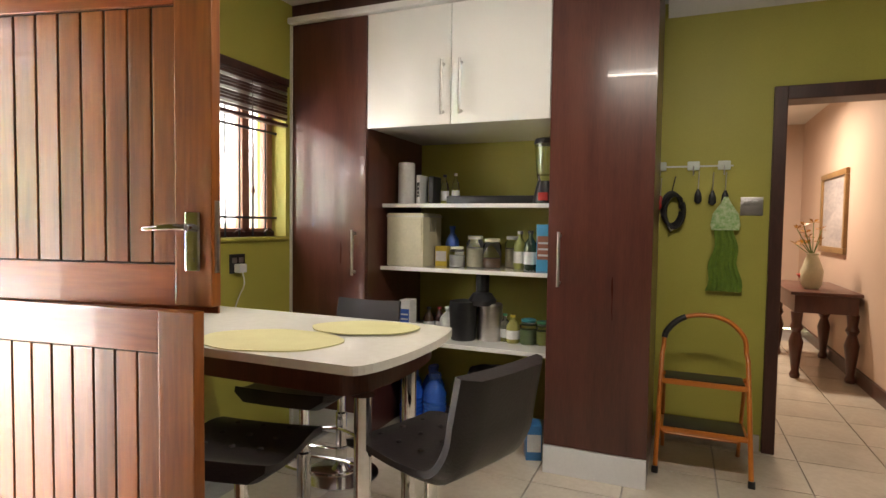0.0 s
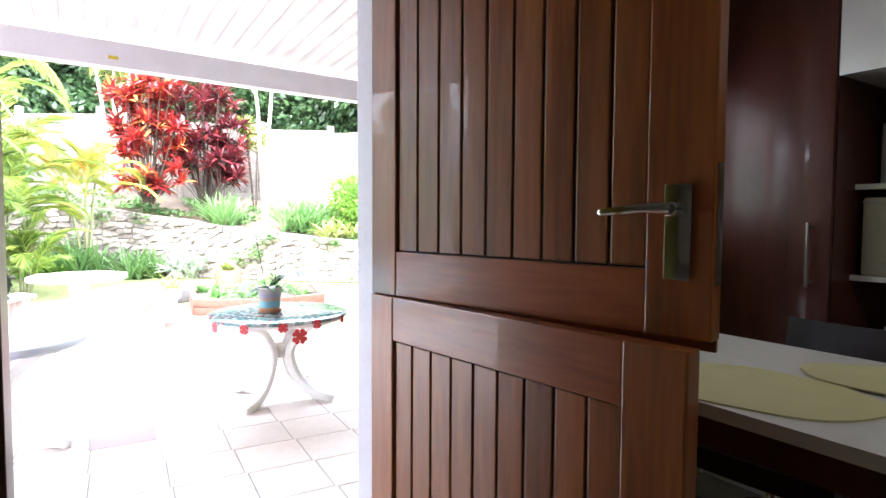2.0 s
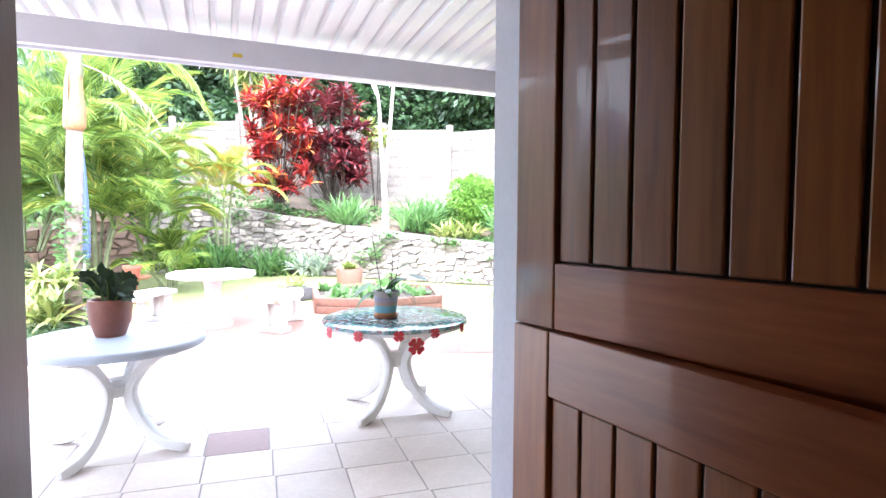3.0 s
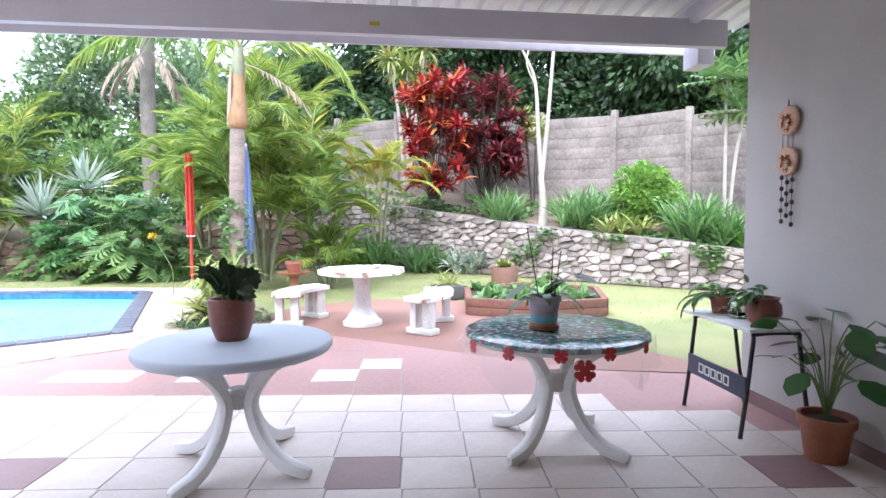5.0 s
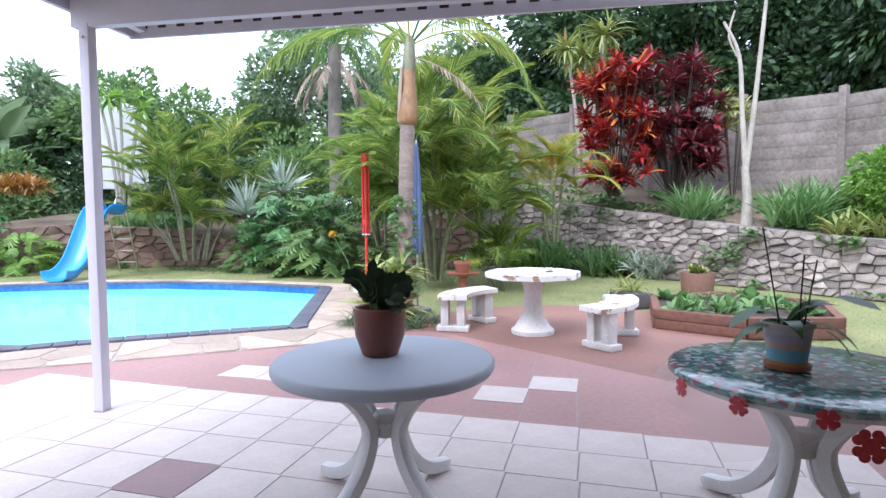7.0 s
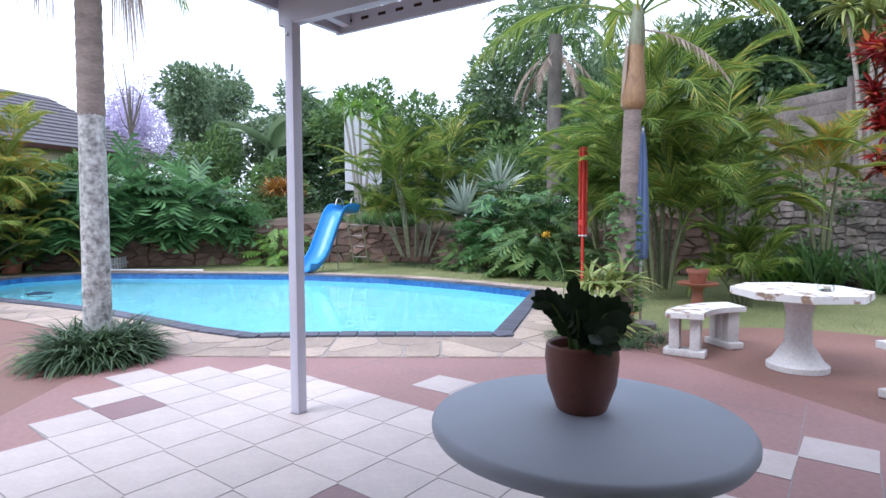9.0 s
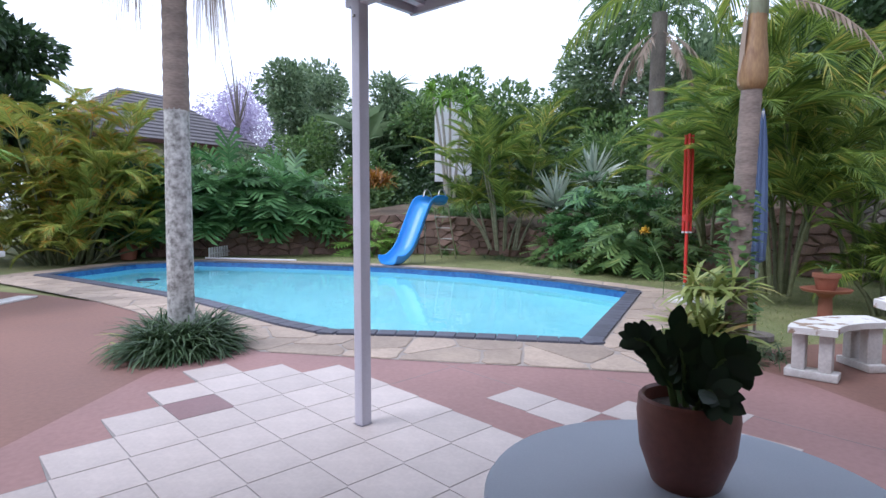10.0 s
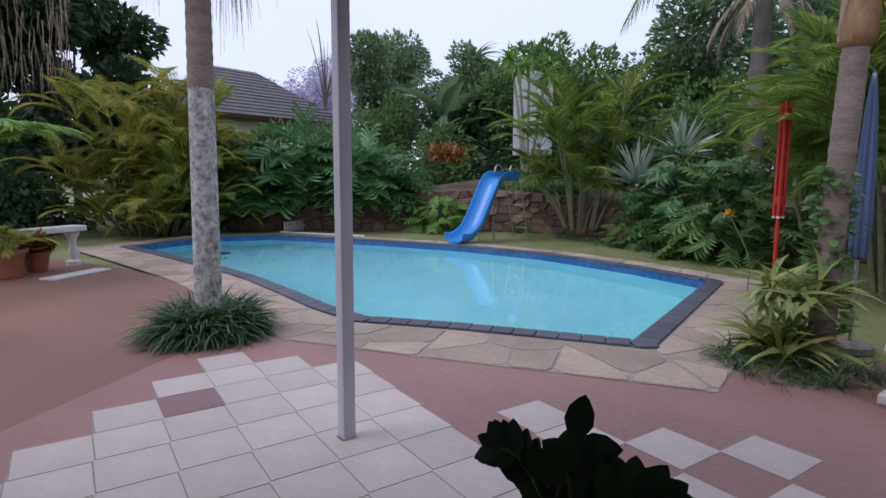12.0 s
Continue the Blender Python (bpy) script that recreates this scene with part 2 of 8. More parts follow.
STALK = mat("green_stalk", (0.12, 0.19, 0.05), (0.07, 0.12, 0.03), 0.5, bump=0.05)

PALMLEAF = leaf_mat("palm_leaf", (0.05, 0.12, 0.028), (0.34, 0.45, 0.085), (0.66, 0.56, 0.13), 0.82, see=0.42)
YELLOWPALM = leaf_mat("yellowing_palm_leaf", (0.17, 0.25, 0.045), (0.54, 0.57, 0.12), (0.80, 0.40, 0.07), 0.78, see=0.42)
DEADPALM = leaf_mat("dead_palm_leaf", (0.24, 0.17, 0.12), (0.40, 0.32, 0.25), see=0.1, rough=0.8)
PHILO = leaf_mat("dark_lobed_leaf", (0.03, 0.09, 0.03), (0.16, 0.32, 0.11), rough=0.4, see=0.3)
BROAD = leaf_mat("broad_leaf", (0.06, 0.125, 0.04), (0.18, 0.29, 0.085), (0.29, 0.37, 0.11), 0.9, see=0.32)
DARKTREE = leaf_mat("dark_tree_leaf", (0.018, 0.044, 0.018), (0.07, 0.13, 0.045), see=0.2)
# Far foliage is paled, putting distance haze into the leaf colour.
HAZEGREEN = leaf_mat("hazed_far_leaf", (0.06, 0.12, 0.06), (0.27, 0.36, 0.19), see=0.32)
BRIGHT = leaf_mat("bright_shrub_leaf", (0.10, 0.22, 0.035), (0.25, 0.42, 0.07), (0.34, 0.48, 0.11), 0.85, see=0.35)
LILYLEAF = leaf_mat("strap_leaf", (0.07, 0.16, 0.05), (0.20, 0.34, 0.11), see=0.32)
GREYLEAF = leaf_mat("grey_strap_leaf", (0.24, 0.31, 0.25), (0.52, 0.57, 0.46), see=0.2)
MONDO = leaf_mat("mondo_grass", (0.035, 0.075, 0.03), (0.10, 0.16, 0.07))
REDLEAF = leaf_mat("red_cordyline_leaf", (0.11, 0.010, 0.016), (0.46, 0.04, 0.03), (0.72, 0.27, 0.08), 0.76, rough=0.35)
DEEPRED = leaf_mat("wine_cordyline_leaf", (0.04, 0.010, 0.014), (0.19, 0.026, 0.032), (0.40, 0.06, 0.04), 0.85, rough=0.35)
LILAC = leaf_mat("lilac_blossom", (0.36, 0.31, 0.48), (0.62, 0.56, 0.74))
ORANGELEAF = leaf_mat("orange_leaf", (0.16, 0.06, 0.015), (0.42, 0.20, 0.03))
POTLEAF = leaf_mat("dark_fleshy_leaf", (0.010, 0.026, 0.012), (0.028, 0.062, 0.024), rough=0.35, see=0.12)
BROMELIAD = leaf_mat("yellow_green_strap_leaf", (0.14, 0.20, 0.04), (0.38, 0.42, 0.13), (0.34, 0.10, 0.05), 0.9)
LAWNBLADE = leaf_mat("grass_blade", (0.12, 0.18, 0.045), (0.34, 0.38, 0.13), (0.52, 0.43, 0.24), 0.78)


# ---- mesh building ----
class Build:
    """Collects faces and makes one mesh of them."""

    def __init__(self):
        self.v, self.f, self.n = [], [], 0

    def add(self, verts, faces, m=None):
        a = np.asarray(verts, dtype=float)
        if m is not None:
            mm = np.array(m)
            a = a @ mm[:3, :3].T + mm[:3, 3]
        self.v.append(a)
        self.f.extend(tuple(i + self.n for i in f) for f in faces)
        self.n += len(a)
        return self

    def box(self, x0, y0, z0, x1, y1, z1, b=0.0, m=None):
        if b <= 0:
            v = [(x0, y0, z0), (x1, y0, z0), (x1, y1, z0), (x0, y1, z0), (x0, y0, z1), (x1, y0, z1), (x1, y1, z1), (x0, y1, z1)]
            return self.add(v, [(3, 2, 1, 0), (4, 5, 6, 7), (0, 1, 5, 4), (1, 2, 6, 5), (2, 3, 7, 6), (3, 0, 4, 7)], m)
        bm = bmesh.new()
        bmesh.ops.create_cube(bm, size=1)
        bmesh.ops.scale(bm, vec=(x1 - x0, y1 - y0, z1 - z0), verts=bm.verts)
        bmesh.ops.translate(bm, vec=((x0 + x1) / 2, (y0 + y1) / 2, (z0 + z1) / 2), verts=bm.verts)
        bmesh.ops.bevel(bm, geom=bm.edges[:], offset=b, segments=2, affect="EDGES", profile=0.6)
        bm.verts.index_update()
        self.add([v.co[:] for v in bm.verts], [[v.index for v in f.verts] for f in bm.faces], m)
        bm.free()
        return self

    def tube(self, pts, r, n=10, m=None, cap=True):
        pts = [Vector(p) for p in pts]
        rs = r if isinstance(r, (list, tuple)) else [r] * len(pts)
        v, f = [], []
        up = Vector((0.31, 0.2, 0.93))
        for i, p in enumerate(pts):
            d = (pts[min(i + 1, len(pts) - 1)] - pts[max(i - 1, 0)]).normalized()
            s = d.cross(up)
            if s.length < 0.05:
                s = d.cross(Vector((1, 0, 0)))
            s.normalize()
            q = s.cross(d)
            up = q
            for k in range(n):
                a = 2 * math.pi * k / n
                v.append((p + rs[i] * (math.cos(a) * s + math.sin(a) * q))[:])
        for i in range(len(pts) - 1):
            for k in range(n):
                a, b = i * n + k, i * n + (k + 1) % n
                f.append((a, b, b + n, a + n))
        if cap:
            f.append(tuple(range(n - 1, -1, -1)))
            f.append(tuple(range((len(pts) - 1) * n, len(pts) * n)))
        return self.add(v, [t[::-1] for t in f], m)

    def lathe(self, prof, n=24, m=None, squash=1.0):
        v, f = [], []
        for r, z in prof:
            for k in range(n):
                a = 2 * math.pi * k / n
                v.append((r * math.cos(a), r * math.sin(a) * squash, z))
        for i in range(len(prof) - 1):
            for k in range(n):
                a, b = i * n + k, i * n + (k + 1) % n
                f.append((a, b, b + n, a + n))
        if prof[0][0] > 1e-4:
            f.append(tuple(range(n - 1, -1, -1)))
        if prof[-1][0] > 1e-4:
            f.append(tuple(range((len(prof) - 1) * n, len(prof) * n)))
        return self.add(v, f, m)

    def prism(self, outline, z0, z1, m=None):
        n = len(outline)
        v = [(x, y, z0) for x, y in outline] + [(x, y, z1) for x, y in outline]
        f = [tuple(range(n - 1, -1, -1)), tuple(range(n, 2 * n))] + [(i, (i + 1) % n, n + (i + 1) % n, n + i) for i in range(n)]
        return self.add(v, f, m)

    def mesh(self, name, smooth=True):
        me = bpy.data.meshes.new(name)
        v = np.concatenate(self.v) if self.v else np.zeros((0, 3))
        me.from_pydata(v.tolist(), [], self.f)
        me.validate()
        if smooth:
            me.shade_smooth()
            me.set_sharp_from_angle(angle=radians(38))
        return me


def part(name, b, material, parent=None, label="", smooth=True):
    """One mesh object under a thing or a part."""
    me = b if isinstance(b, bpy.types.Mesh) else b.mesh(name, smooth)
    if not me.materials:
        me.materials.append(material)
    ob = new(name, me)
    if parent is not None:
        ob.parent = parent
    if label:
        ob["label"] = label
    return ob


def thing(name, label, category, x=0, y=0, z=0, rz=0, group=""):
    e = new(name)
    e.empty_display_size = 0.2
    e.matrix_world = pose(x, y, z, 0, 0, rz)
    return tagged(e, label, category, group)


def structure(name, b, material, label, smooth=False):
    return tagged(part(name, b, material, None, label, smooth), kind="structure", category=name.split("_")[0])


def spline(ctrl, n=8, closed=False):
    """Points along a smooth curve through the control points."""
    c = [Vector(p) for p in ctrl]
    k, out = len(c), []
    for i in range(k if closed else k - 1):
        p0, p1, p2, p3 = (c[(i - 1) % k], c[i], c[(i + 1) % k], c[(i + 2) % k]) if closed else (c[max(i - 1, 0)], c[i], c[i + 1], c[min(i + 2, k - 1)])
        for j in range(n):
            t = j / n
            out.append(0.5 * (2 * p1 + (p2 - p0) * t + (2 * p0 - 5 * p1 + 4 * p2 - p3) * t * t + (3 * p1 - p0 - 3 * p2 + p3) * t ** 3))
    if not closed:
        out.append(c[-1])
    return out


rnd = random.Random(7)

# ---- ground, lawn and banks ----
POOL = [(-8.72, -2.18), (-8.37, -2.74), (-7.70, -3.78), (-7.06, -4.62), (-6.98, -5.4), (-7.0, -6.4), (-7.0, -7.86), (-6.9, -9.1), (-6.72, -10.23), (-6.45, -12.0), (-6.13, -13.74),
        (-8.32, -14.93), (-9.75, -14.48), (-10.72, -12.89), (-11.55, -11.33), (-12.43, -9.42), (-12.95, -7.3), (-12.9, -5.05), (-12.6, -3.46)]


def inside(x, y, poly):
    hit = False
    for i in range(len(poly)):
        (x0, y0), (x1, y1) = poly[i - 1], poly[i]
        if (y0 > y) != (y1 > y) and x < (x1 - x0) * (y - y0) / (y1 - y0) + x0:
            hit = not hit
    return hit


def grown(poly, d):
    """The outline moved outwards by d."""
    out, n = [], len(poly)
    area = sum(poly[i - 1][0] * poly[i][1] - poly[i][0] * poly[i - 1][1] for i in range(n))
    s = 1 if area > 0 else -1
    for i in range(n):
        a, b, c = Vector(poly[i - 1]), Vector(poly[i]), Vector(poly[(i + 1) % n])
        n1, n2 = (b - a).normalized(), (c - b).normalized()
        n1, n2 = Vector((n1.y, -n1.x)) * s, Vector((n2.y, -n2.x)) * s
        h = (n1 + n2).normalized()
        out.append(tuple(b + h * d / max(0.5, h.dot(n1))))
    return out


# foot of the retaining walls round the garden, from the house wing to the far left
FOOT = [(-8.6, 10.5), (-11.2, 8.2), (-11.75, 7.1), (-12.8, 5.95), (-14.1, 4.7), (-15.9, 3.0), (-16.9, 1.5), (-17.6, -0.9), (-17.2, -3.2), (-16.4, -5.4), (-16.9, -8.0), (-17.2, -9.9), (-15.9, -12.2), (-14.0, -13.9), (-11.8, -15.6), (-9.2, -17.2), (-8.0, -19.0)]
HIGH = [0.7, 0.75, 0.9, 1.05, 1.2, 1.5, 1.75, 1.9, 1.2, 0.7, 0.8, 1.1, 1.3, 1.2, 0.9, 0.5, 0.2]


def wall_distance(x, y):
    """Signed distance beyond the wall foot (positive on the bank) and the wall's height there."""
    best = (1e9, 0, 0)
    for i in range(len(FOOT) - 1):
        (ax, ay), (bx, by) = FOOT[i], FOOT[i + 1]
        dx, dy = bx - ax, by - ay
        t = max(0, min(1, ((x - ax) * dx + (y - ay) * dy) / (dx * dx + dy * dy)))
        d = math.hypot(x - ax - t * dx, y - ay - t * dy)
        if d < best[0]:
            side = dx * (y - ay) - dy * (x - ax)
            best = (d, -1 if side > 0 else 1, HIGH[i] + t * (HIGH[i + 1] - HIGH[i]))
    return best[0] * best[1], best[2]


POOLCUT = grown(POOL, 0.42)


def ground_z(x, y):
    if inside(x, y, POOLCUT):
        return -2.0
    d, h = wall_distance(x, y)
    if x > -8.6 and y > -18.5 or y > 10.4 and x > -10 or y < -18.9 and x > -8.2:
        return -0.03
    if d <= 0.25:
        return -0.015
    fade = 1 if y > -15 else max(0.3, 1 - (-15 - y) * 0.12)
    rise = (h - 0.05) + min(d - 0.25, 3.0) * 0.24 * (1 if y > -2 else 0.5) + max(0, min(d - 3.25, 12)) * 0.05
    return rise * fade + 0.08 * noise.noise((x * 0.7, y * 0.7, 0))


xs = list(np.arange(-26, -5.0, 0.3)) + list(np.arange(-5.0, 8.1, 1.0))
ys = list(np.arange(-24, 14.1, 0.3))
xs = [-400, -150, -70, -45, -34, -29] + xs + [14, 30, 80, 400]
ys = [-400, -150, -70, -45, -34, -28] + ys + [20, 34, 80, 400]
gb = Build()
gb.add([(x, y, ground_z(x, y)) for y in ys for x in xs], [(j * len(xs) + i, j * len(xs) + i + 1, (j + 1) * len(xs) + i + 1, (j + 1) * len(xs) + i) for j in range(len(ys) - 1) for i in range(len(xs) - 1)])
ground = structure("ground", gb, LAWN, "green lawn rising to planted banks behind stone walls", True)
ground.data.materials.append(EARTH)
for p in ground.data.polygons:
    d, h = wall_distance(p.center.x, p.center.y)
    if (0.1 < d < 7 and p.center.x < -8.5 and -17 < p.center.y < 10.4) or p.center.z < -0.3:
        p.material_index = 1

# ---- pool ----
shell = Build()
low = grown(POOL, -0.02)
n = len(low)
shell.add([(x, y, -0.20) for x, y in low] + [(x, y, -1.25) for x, y in low], [(i, (i + 1) % n, n + (i + 1) % n, n + i) for i in range(n)] + [tuple(range(2 * n - 1, n - 1, -1))])
pool = thing("swimming_pool", "kidney-shaped swimming pool of clear pale blue water", "pool")
part("basin", shell, POOLSHELL, pool, "pale blue plastered basin", False)
band = Build()
band.add([(x, y, 0.0) for x, y in low] + [(x, y, -0.20) for x, y in low], [(i, (i + 1) % n, n + (i + 1) % n, n + i) for i in range(n)])
part("waterline_band", band, POOLBAND, pool, "dark blue mosaic waterline band", False)
wat = Build()
wat.add([(x, y, -0.105) for x, y in low], [tuple(range(n))[::-1]])
water = part("water", wat, WATER, pool, "clear pale blue pool water", False)
water.visible_shadow = False
if water.data.polygons[0].normal.z < 0:
    water.data.flip_normals()


def along(poly, step):
    """Points every step metres along a closed outline."""
    out, carry = [], 0.0
    for i in range(len(poly)):
        a, b = Vector(poly[i]), Vector(poly[(i + 1) % len(poly)])
        L = (b - a).length
        s = carry
        while s < L:
            out.append(tuple(a + (b - a) * s / L))
            s += step
        carry = s - L
    return out


# ---- paving ----
bed = Build()
o1 = grown(POOL, 0.02)
bed_out = grown(POOL, 0.75)
# wider towards the house
bed_out = [(x + (0.35 if x > -8.5 else 0), y + (0.25 if y > -4 else 0)) for x, y in bed_out]
bed.add([(x, y, 0.006) for x, y in o1] + [(x, y, 0.006) for x, y in bed_out], [(i, (i + 1) % n, n + (i + 1) % n, n + i) for i in range(n)])
surround = structure("pavement_1", bed, FLAGBED, "sandstone crazy paving laid round the swimming pool")
for p in surround.data.polygons:
    if p.normal.z < 0:
        p.flip()

slab = Build()
slab.add([(-1.6, 4.0, 0.002), (-1.6, -3.3, 0.002), (-3.7, -3.35, 0.002), (-4.9, -4.35, 0.002), (-5.6, -4.75, 0.002), (-6.5, -4.3, 0.002), (-7.1, -3.55, 0.002), (-8.0, -2.1, 0.002), (-8.7, -1.2, 0.002), (-9.0, -0.9, 0.002), (-8.6, 0.0, 0.002), (-7.0, 2.2, 0.002), (-6.3, 3.2, 0.002), (-6.0, 4.3, 0.002), (-5.4, 4.6, 0.002)], [tuple(range(14, -1, -1))])
structure("pavement_2", slab, REDSLAB, "mauve-red painted screed bordering the patio tiles")
circ = Build()
ring = [(-9.2 + 1.95 * math.cos(a), 1.35 + 2.0 * math.sin(a)) for a in np.linspace(0, 2 * math.pi, 48, endpoint=False)]
circ.add([(x, y, -0.004) for x, y in ring], [tuple(range(48))])
circ.add([(-6.0, 4.6, -0.006), (-6.4, 3.0, -0.006), (-8.3, -0.6, -0.006), (-9.6, 0.2, -0.006), (-9.0, 3.3, -0.006), (-7.4, 3.75, -0.006)], [tuple(range(5, -1, -1))])
c0 = structure("pavement_3", circ, BROWNSLAB, "brown-red screed under the concrete garden table")
for p in c0.data.polygons:
    if p.normal.z < 0:
        p.flip()
left = Build()
left.add([(-1.6, -3.2, -0.002), (-1.6, -15, -0.002), (-4.6, -12.4, -0.002), (-5.4, -10.5, -0.002), (-6.2, -7.6, -0.002), (-6.1, -5.4, -0.002), (-5.7, -4.5, -0.002), (-4.6, -4.0, -0.002), (-3.6, -3.1, -0.002)], [tuple(range(9))])
c1 = structure("pavement_4", left, BROWNSLAB, "brown-red painted screed of the open yard")
for p in c1.data.polygons:
    if p.normal.z < 0:
        p.flip()

# ---- house: walls, floors, ceilings ----
DX, WX, EX = -1.42, -1.69, -1.62          # inner faces of door wall and window wall, outer face
FZ, CZ = 0.20, 2.93                        # kitchen floor and ceiling
Y0, Y1 = 0.778, 1.60                       # door opening
HEAD = 2.27
for nm, xa, xb, m_, lab in (("wall_west", -1.50, DX, GREENWALL, "olive green kitchen wall round the stable door"), ("wall_west_outside", EX, -1.50, GREYWALL, "grey outer face of the wall round the stable door")):
    w = Build()
    w.box(xa, -3.2, 0, xb, Y0 - 0.05, 3.3)
    w.box(xa, Y0 - 0.05, HEAD + 0.05, xb, Y1 + 0.05, 3.3)
    w.box(xa, Y1 + 0.05, 0, xb, 1.98, 3.3)
    structure(nm, w, m_, lab)
w = Build()
WY0, WY1, WZ0, WZ1 = 2.0, 3.56, 1.45, 2.40
w.box(-1.92, 1.98, 0, WX, 4.6, WZ0)
w.box(-1.92, 1.98, WZ1, WX, 4.6, 3.3)
w.box(-1.92, WY1, WZ0, WX, 4.6, WZ1)
w.box(-1.92, 1.98, WZ0, WX, WY0, WZ1)
structure("wall_window", w, GREENWALL, "olive green kitchen wall with the barred window")
w = Build()
w.box(WX, 4.42, FZ, 1.14, 4.56, CZ)
w.box(1.14, 4.42, 2.37, 2.06, 4.56, CZ)
w.box(2.06, 4.42, FZ, 4.2, 4.56, CZ)
structure("wall_north", w, GREENWALL, "olive green kitchen wall with a dark-framed doorway")
# East and south walls are unseen; their white bounces light into the kitchen.
w = Build()
w.box(4.2, -3.2, 0, 4.35, 4.6, 3.3)
structure("wall_east", w, CEIL, "unseen white kitchen wall added to close the room and bounce light")
w = Build()
w.box(-1.62, -3.35, 0, 4.35, -3.2, 3.3)
structure("wall_south", w, CEIL, "unseen white kitchen wall added to close the room and bounce light")
w = Build()
w.box(-1.60, -3.2, CZ, 4.3, 4.5, CZ + 0.12)
w.box(-1.92, 1.98, CZ, -1.60, 4.5, CZ + 0.12)
structure("ceiling", w, CEIL, "white plastered kitchen ceiling")
w = Build()
w.box(-1.56, -3.2, -0.05, 4.2, 9.4, FZ - 0.01)
w.box(-1.68, 1.98, -0.05, -1.56, 4.42, FZ - 0.01)
floor = structure("floor", w, GROUT, "cream glazed kitchen floor tiles")
# cornice and skirting
w = Build()
for a, b in (((0.55, 4.42), (4.2, 4.42)),):
    w.add([(a[0], a[1], CZ), (a[0], a[1] - 0.09, CZ), (a[0], a[1] - 0.07, CZ - 0.03), (a[0], a[1] - 0.03, CZ - 0.07), (a[0], a[1], CZ - 0.09),
           (b[0], b[1], CZ), (b[0], b[1] - 0.09, CZ), (b[0], b[1] - 0.07, CZ - 0.03), (b[0], b[1] - 0.03, CZ - 0.07), (b[0], b[1], CZ - 0.09)],
          [(i, i + 1, i + 6, i + 5) for i in range(4)] + [(4, 3, 2, 1, 0), (5, 6, 7, 8, 9)])
structure("trim_cornice", w, CEIL, "white coved ceiling cornice")
w = Build()
w.box(0.54, 4.40, FZ, 1.13, 4.42, FZ + 0.10, 0.004)
w.box(DX + 0.001, 1.62, FZ, DX + 0.012, 1.97, FZ + 0.1)
structure("baseboard", w, FLOORTILE, "cream tiled skirting")
# dining room beyond the doorway
w = Build()
w.box(2.14, 4.56, FZ, 2.27, 9.5, 2.93)
w.box(-0.5, 9.4, FZ, 2.14, 9.55, 2.93)
w.box(-0.6, 4.56, FZ, -0.5, 9.5, 2.93)
structure("wall_passage", w, PEACH, "peach painted wall of the room beyond the doorway")
w = Build()
w.box(-0.6, 4.5, 2.93, 2.6, 9.6, 3.05)
structure("ceiling_passage", w, CEIL, "white ceiling of the room beyond")
w = Build()
w.box(2.115, 4.58, FZ, 2.14, 9.4, FZ + 0.12, 0.004)
structure("baseboard_passage", w, DARKFRAME, "dark wooden skirting board")
w = Build()
for x0, x1, z0, z1 in ((1.14, 1.21, FZ, 2.37), (1.99, 2.06, FZ, 2.37), (1.21, 1.99, 2.29, 2.37)):
    w.box(x0, 4.39, z0, x1, 4.59, z1, 0.006)
structure("door_frame_inner", w, DARKFRAME, "dark brown wooden door frame")
# outer door frame, pale outside
w = Build()
w.box(-1.545, Y1 + 0.005, 0.0, DX - 0.004, Y1 + 0.05, HEAD + 0.05, 0.004)
w.box(-1.545, Y0 - 0.05, HEAD, DX - 0.004, Y1, HEAD + 0.05, 0.004)
structure("door_frame_outer", w, TRIM, "grey-white painted steel door frame")
# The lock jamb's backlit shade is put into its dark brown colour.
w = Build()
w.box(-1.545, Y0 - 0.05, 0.0, DX + 0.02, Y0, HEAD, 0.004)
structure("trim_lock_jamb", w, DARKFRAME, "lock-side door jamb in dark brown standing for backlit shade")
w = Build()
w.box(-1.66, Y0 - 0.02, 0.0, -1.40, Y1 + 0.02, FZ + 0.012, 0.006)
structure("trim_threshold", w, TERRA, "red tiled door threshold step")
# house wing by the patio
w = Build()
w.box(-5.41, 4.02, -0.05, -1.62, 4.22, 3.3)
w.box(-5.41, 4.22, -0.05, -5.21, 12.0, 3.3)
structure("wall_wing", w, GREYWALL, "grey-lilac plastered wall of the house wing")
w = Build()
w.box(-5.42, 4.005, 0.0, -1.62, 4.02, 0.10, 0.003)
structure("baseboard_wing", w, MAUVETILE, "mauve tiled skirting along the wing wall")
# ---- patio roof ----
BA, BB = Vector((-5.47, -2.06)), Vector((-5.72, 4.0))


def across(y):
    """x of the beam's middle at y."""
    return BA.x + (BB.x - BA.x) * (y - BA.y) / (BB.y - BA.y)


def beam_box(b, xo0, xo1, y0, y1, z0, z1):
    v = []
    for z in (z0, z1):
        v += [(across(y0) + xo0, y0, z), (across(y0) + xo1, y0, z), (across(y1) + xo1, y1, z), (across(y1) + xo0, y1, z)]
    b.add(v, [(3, 2, 1, 0), (4, 5, 6, 7), (0, 1, 5, 4), (1, 2, 6, 5), (2, 3, 7, 6), (3, 0, 4, 7)])


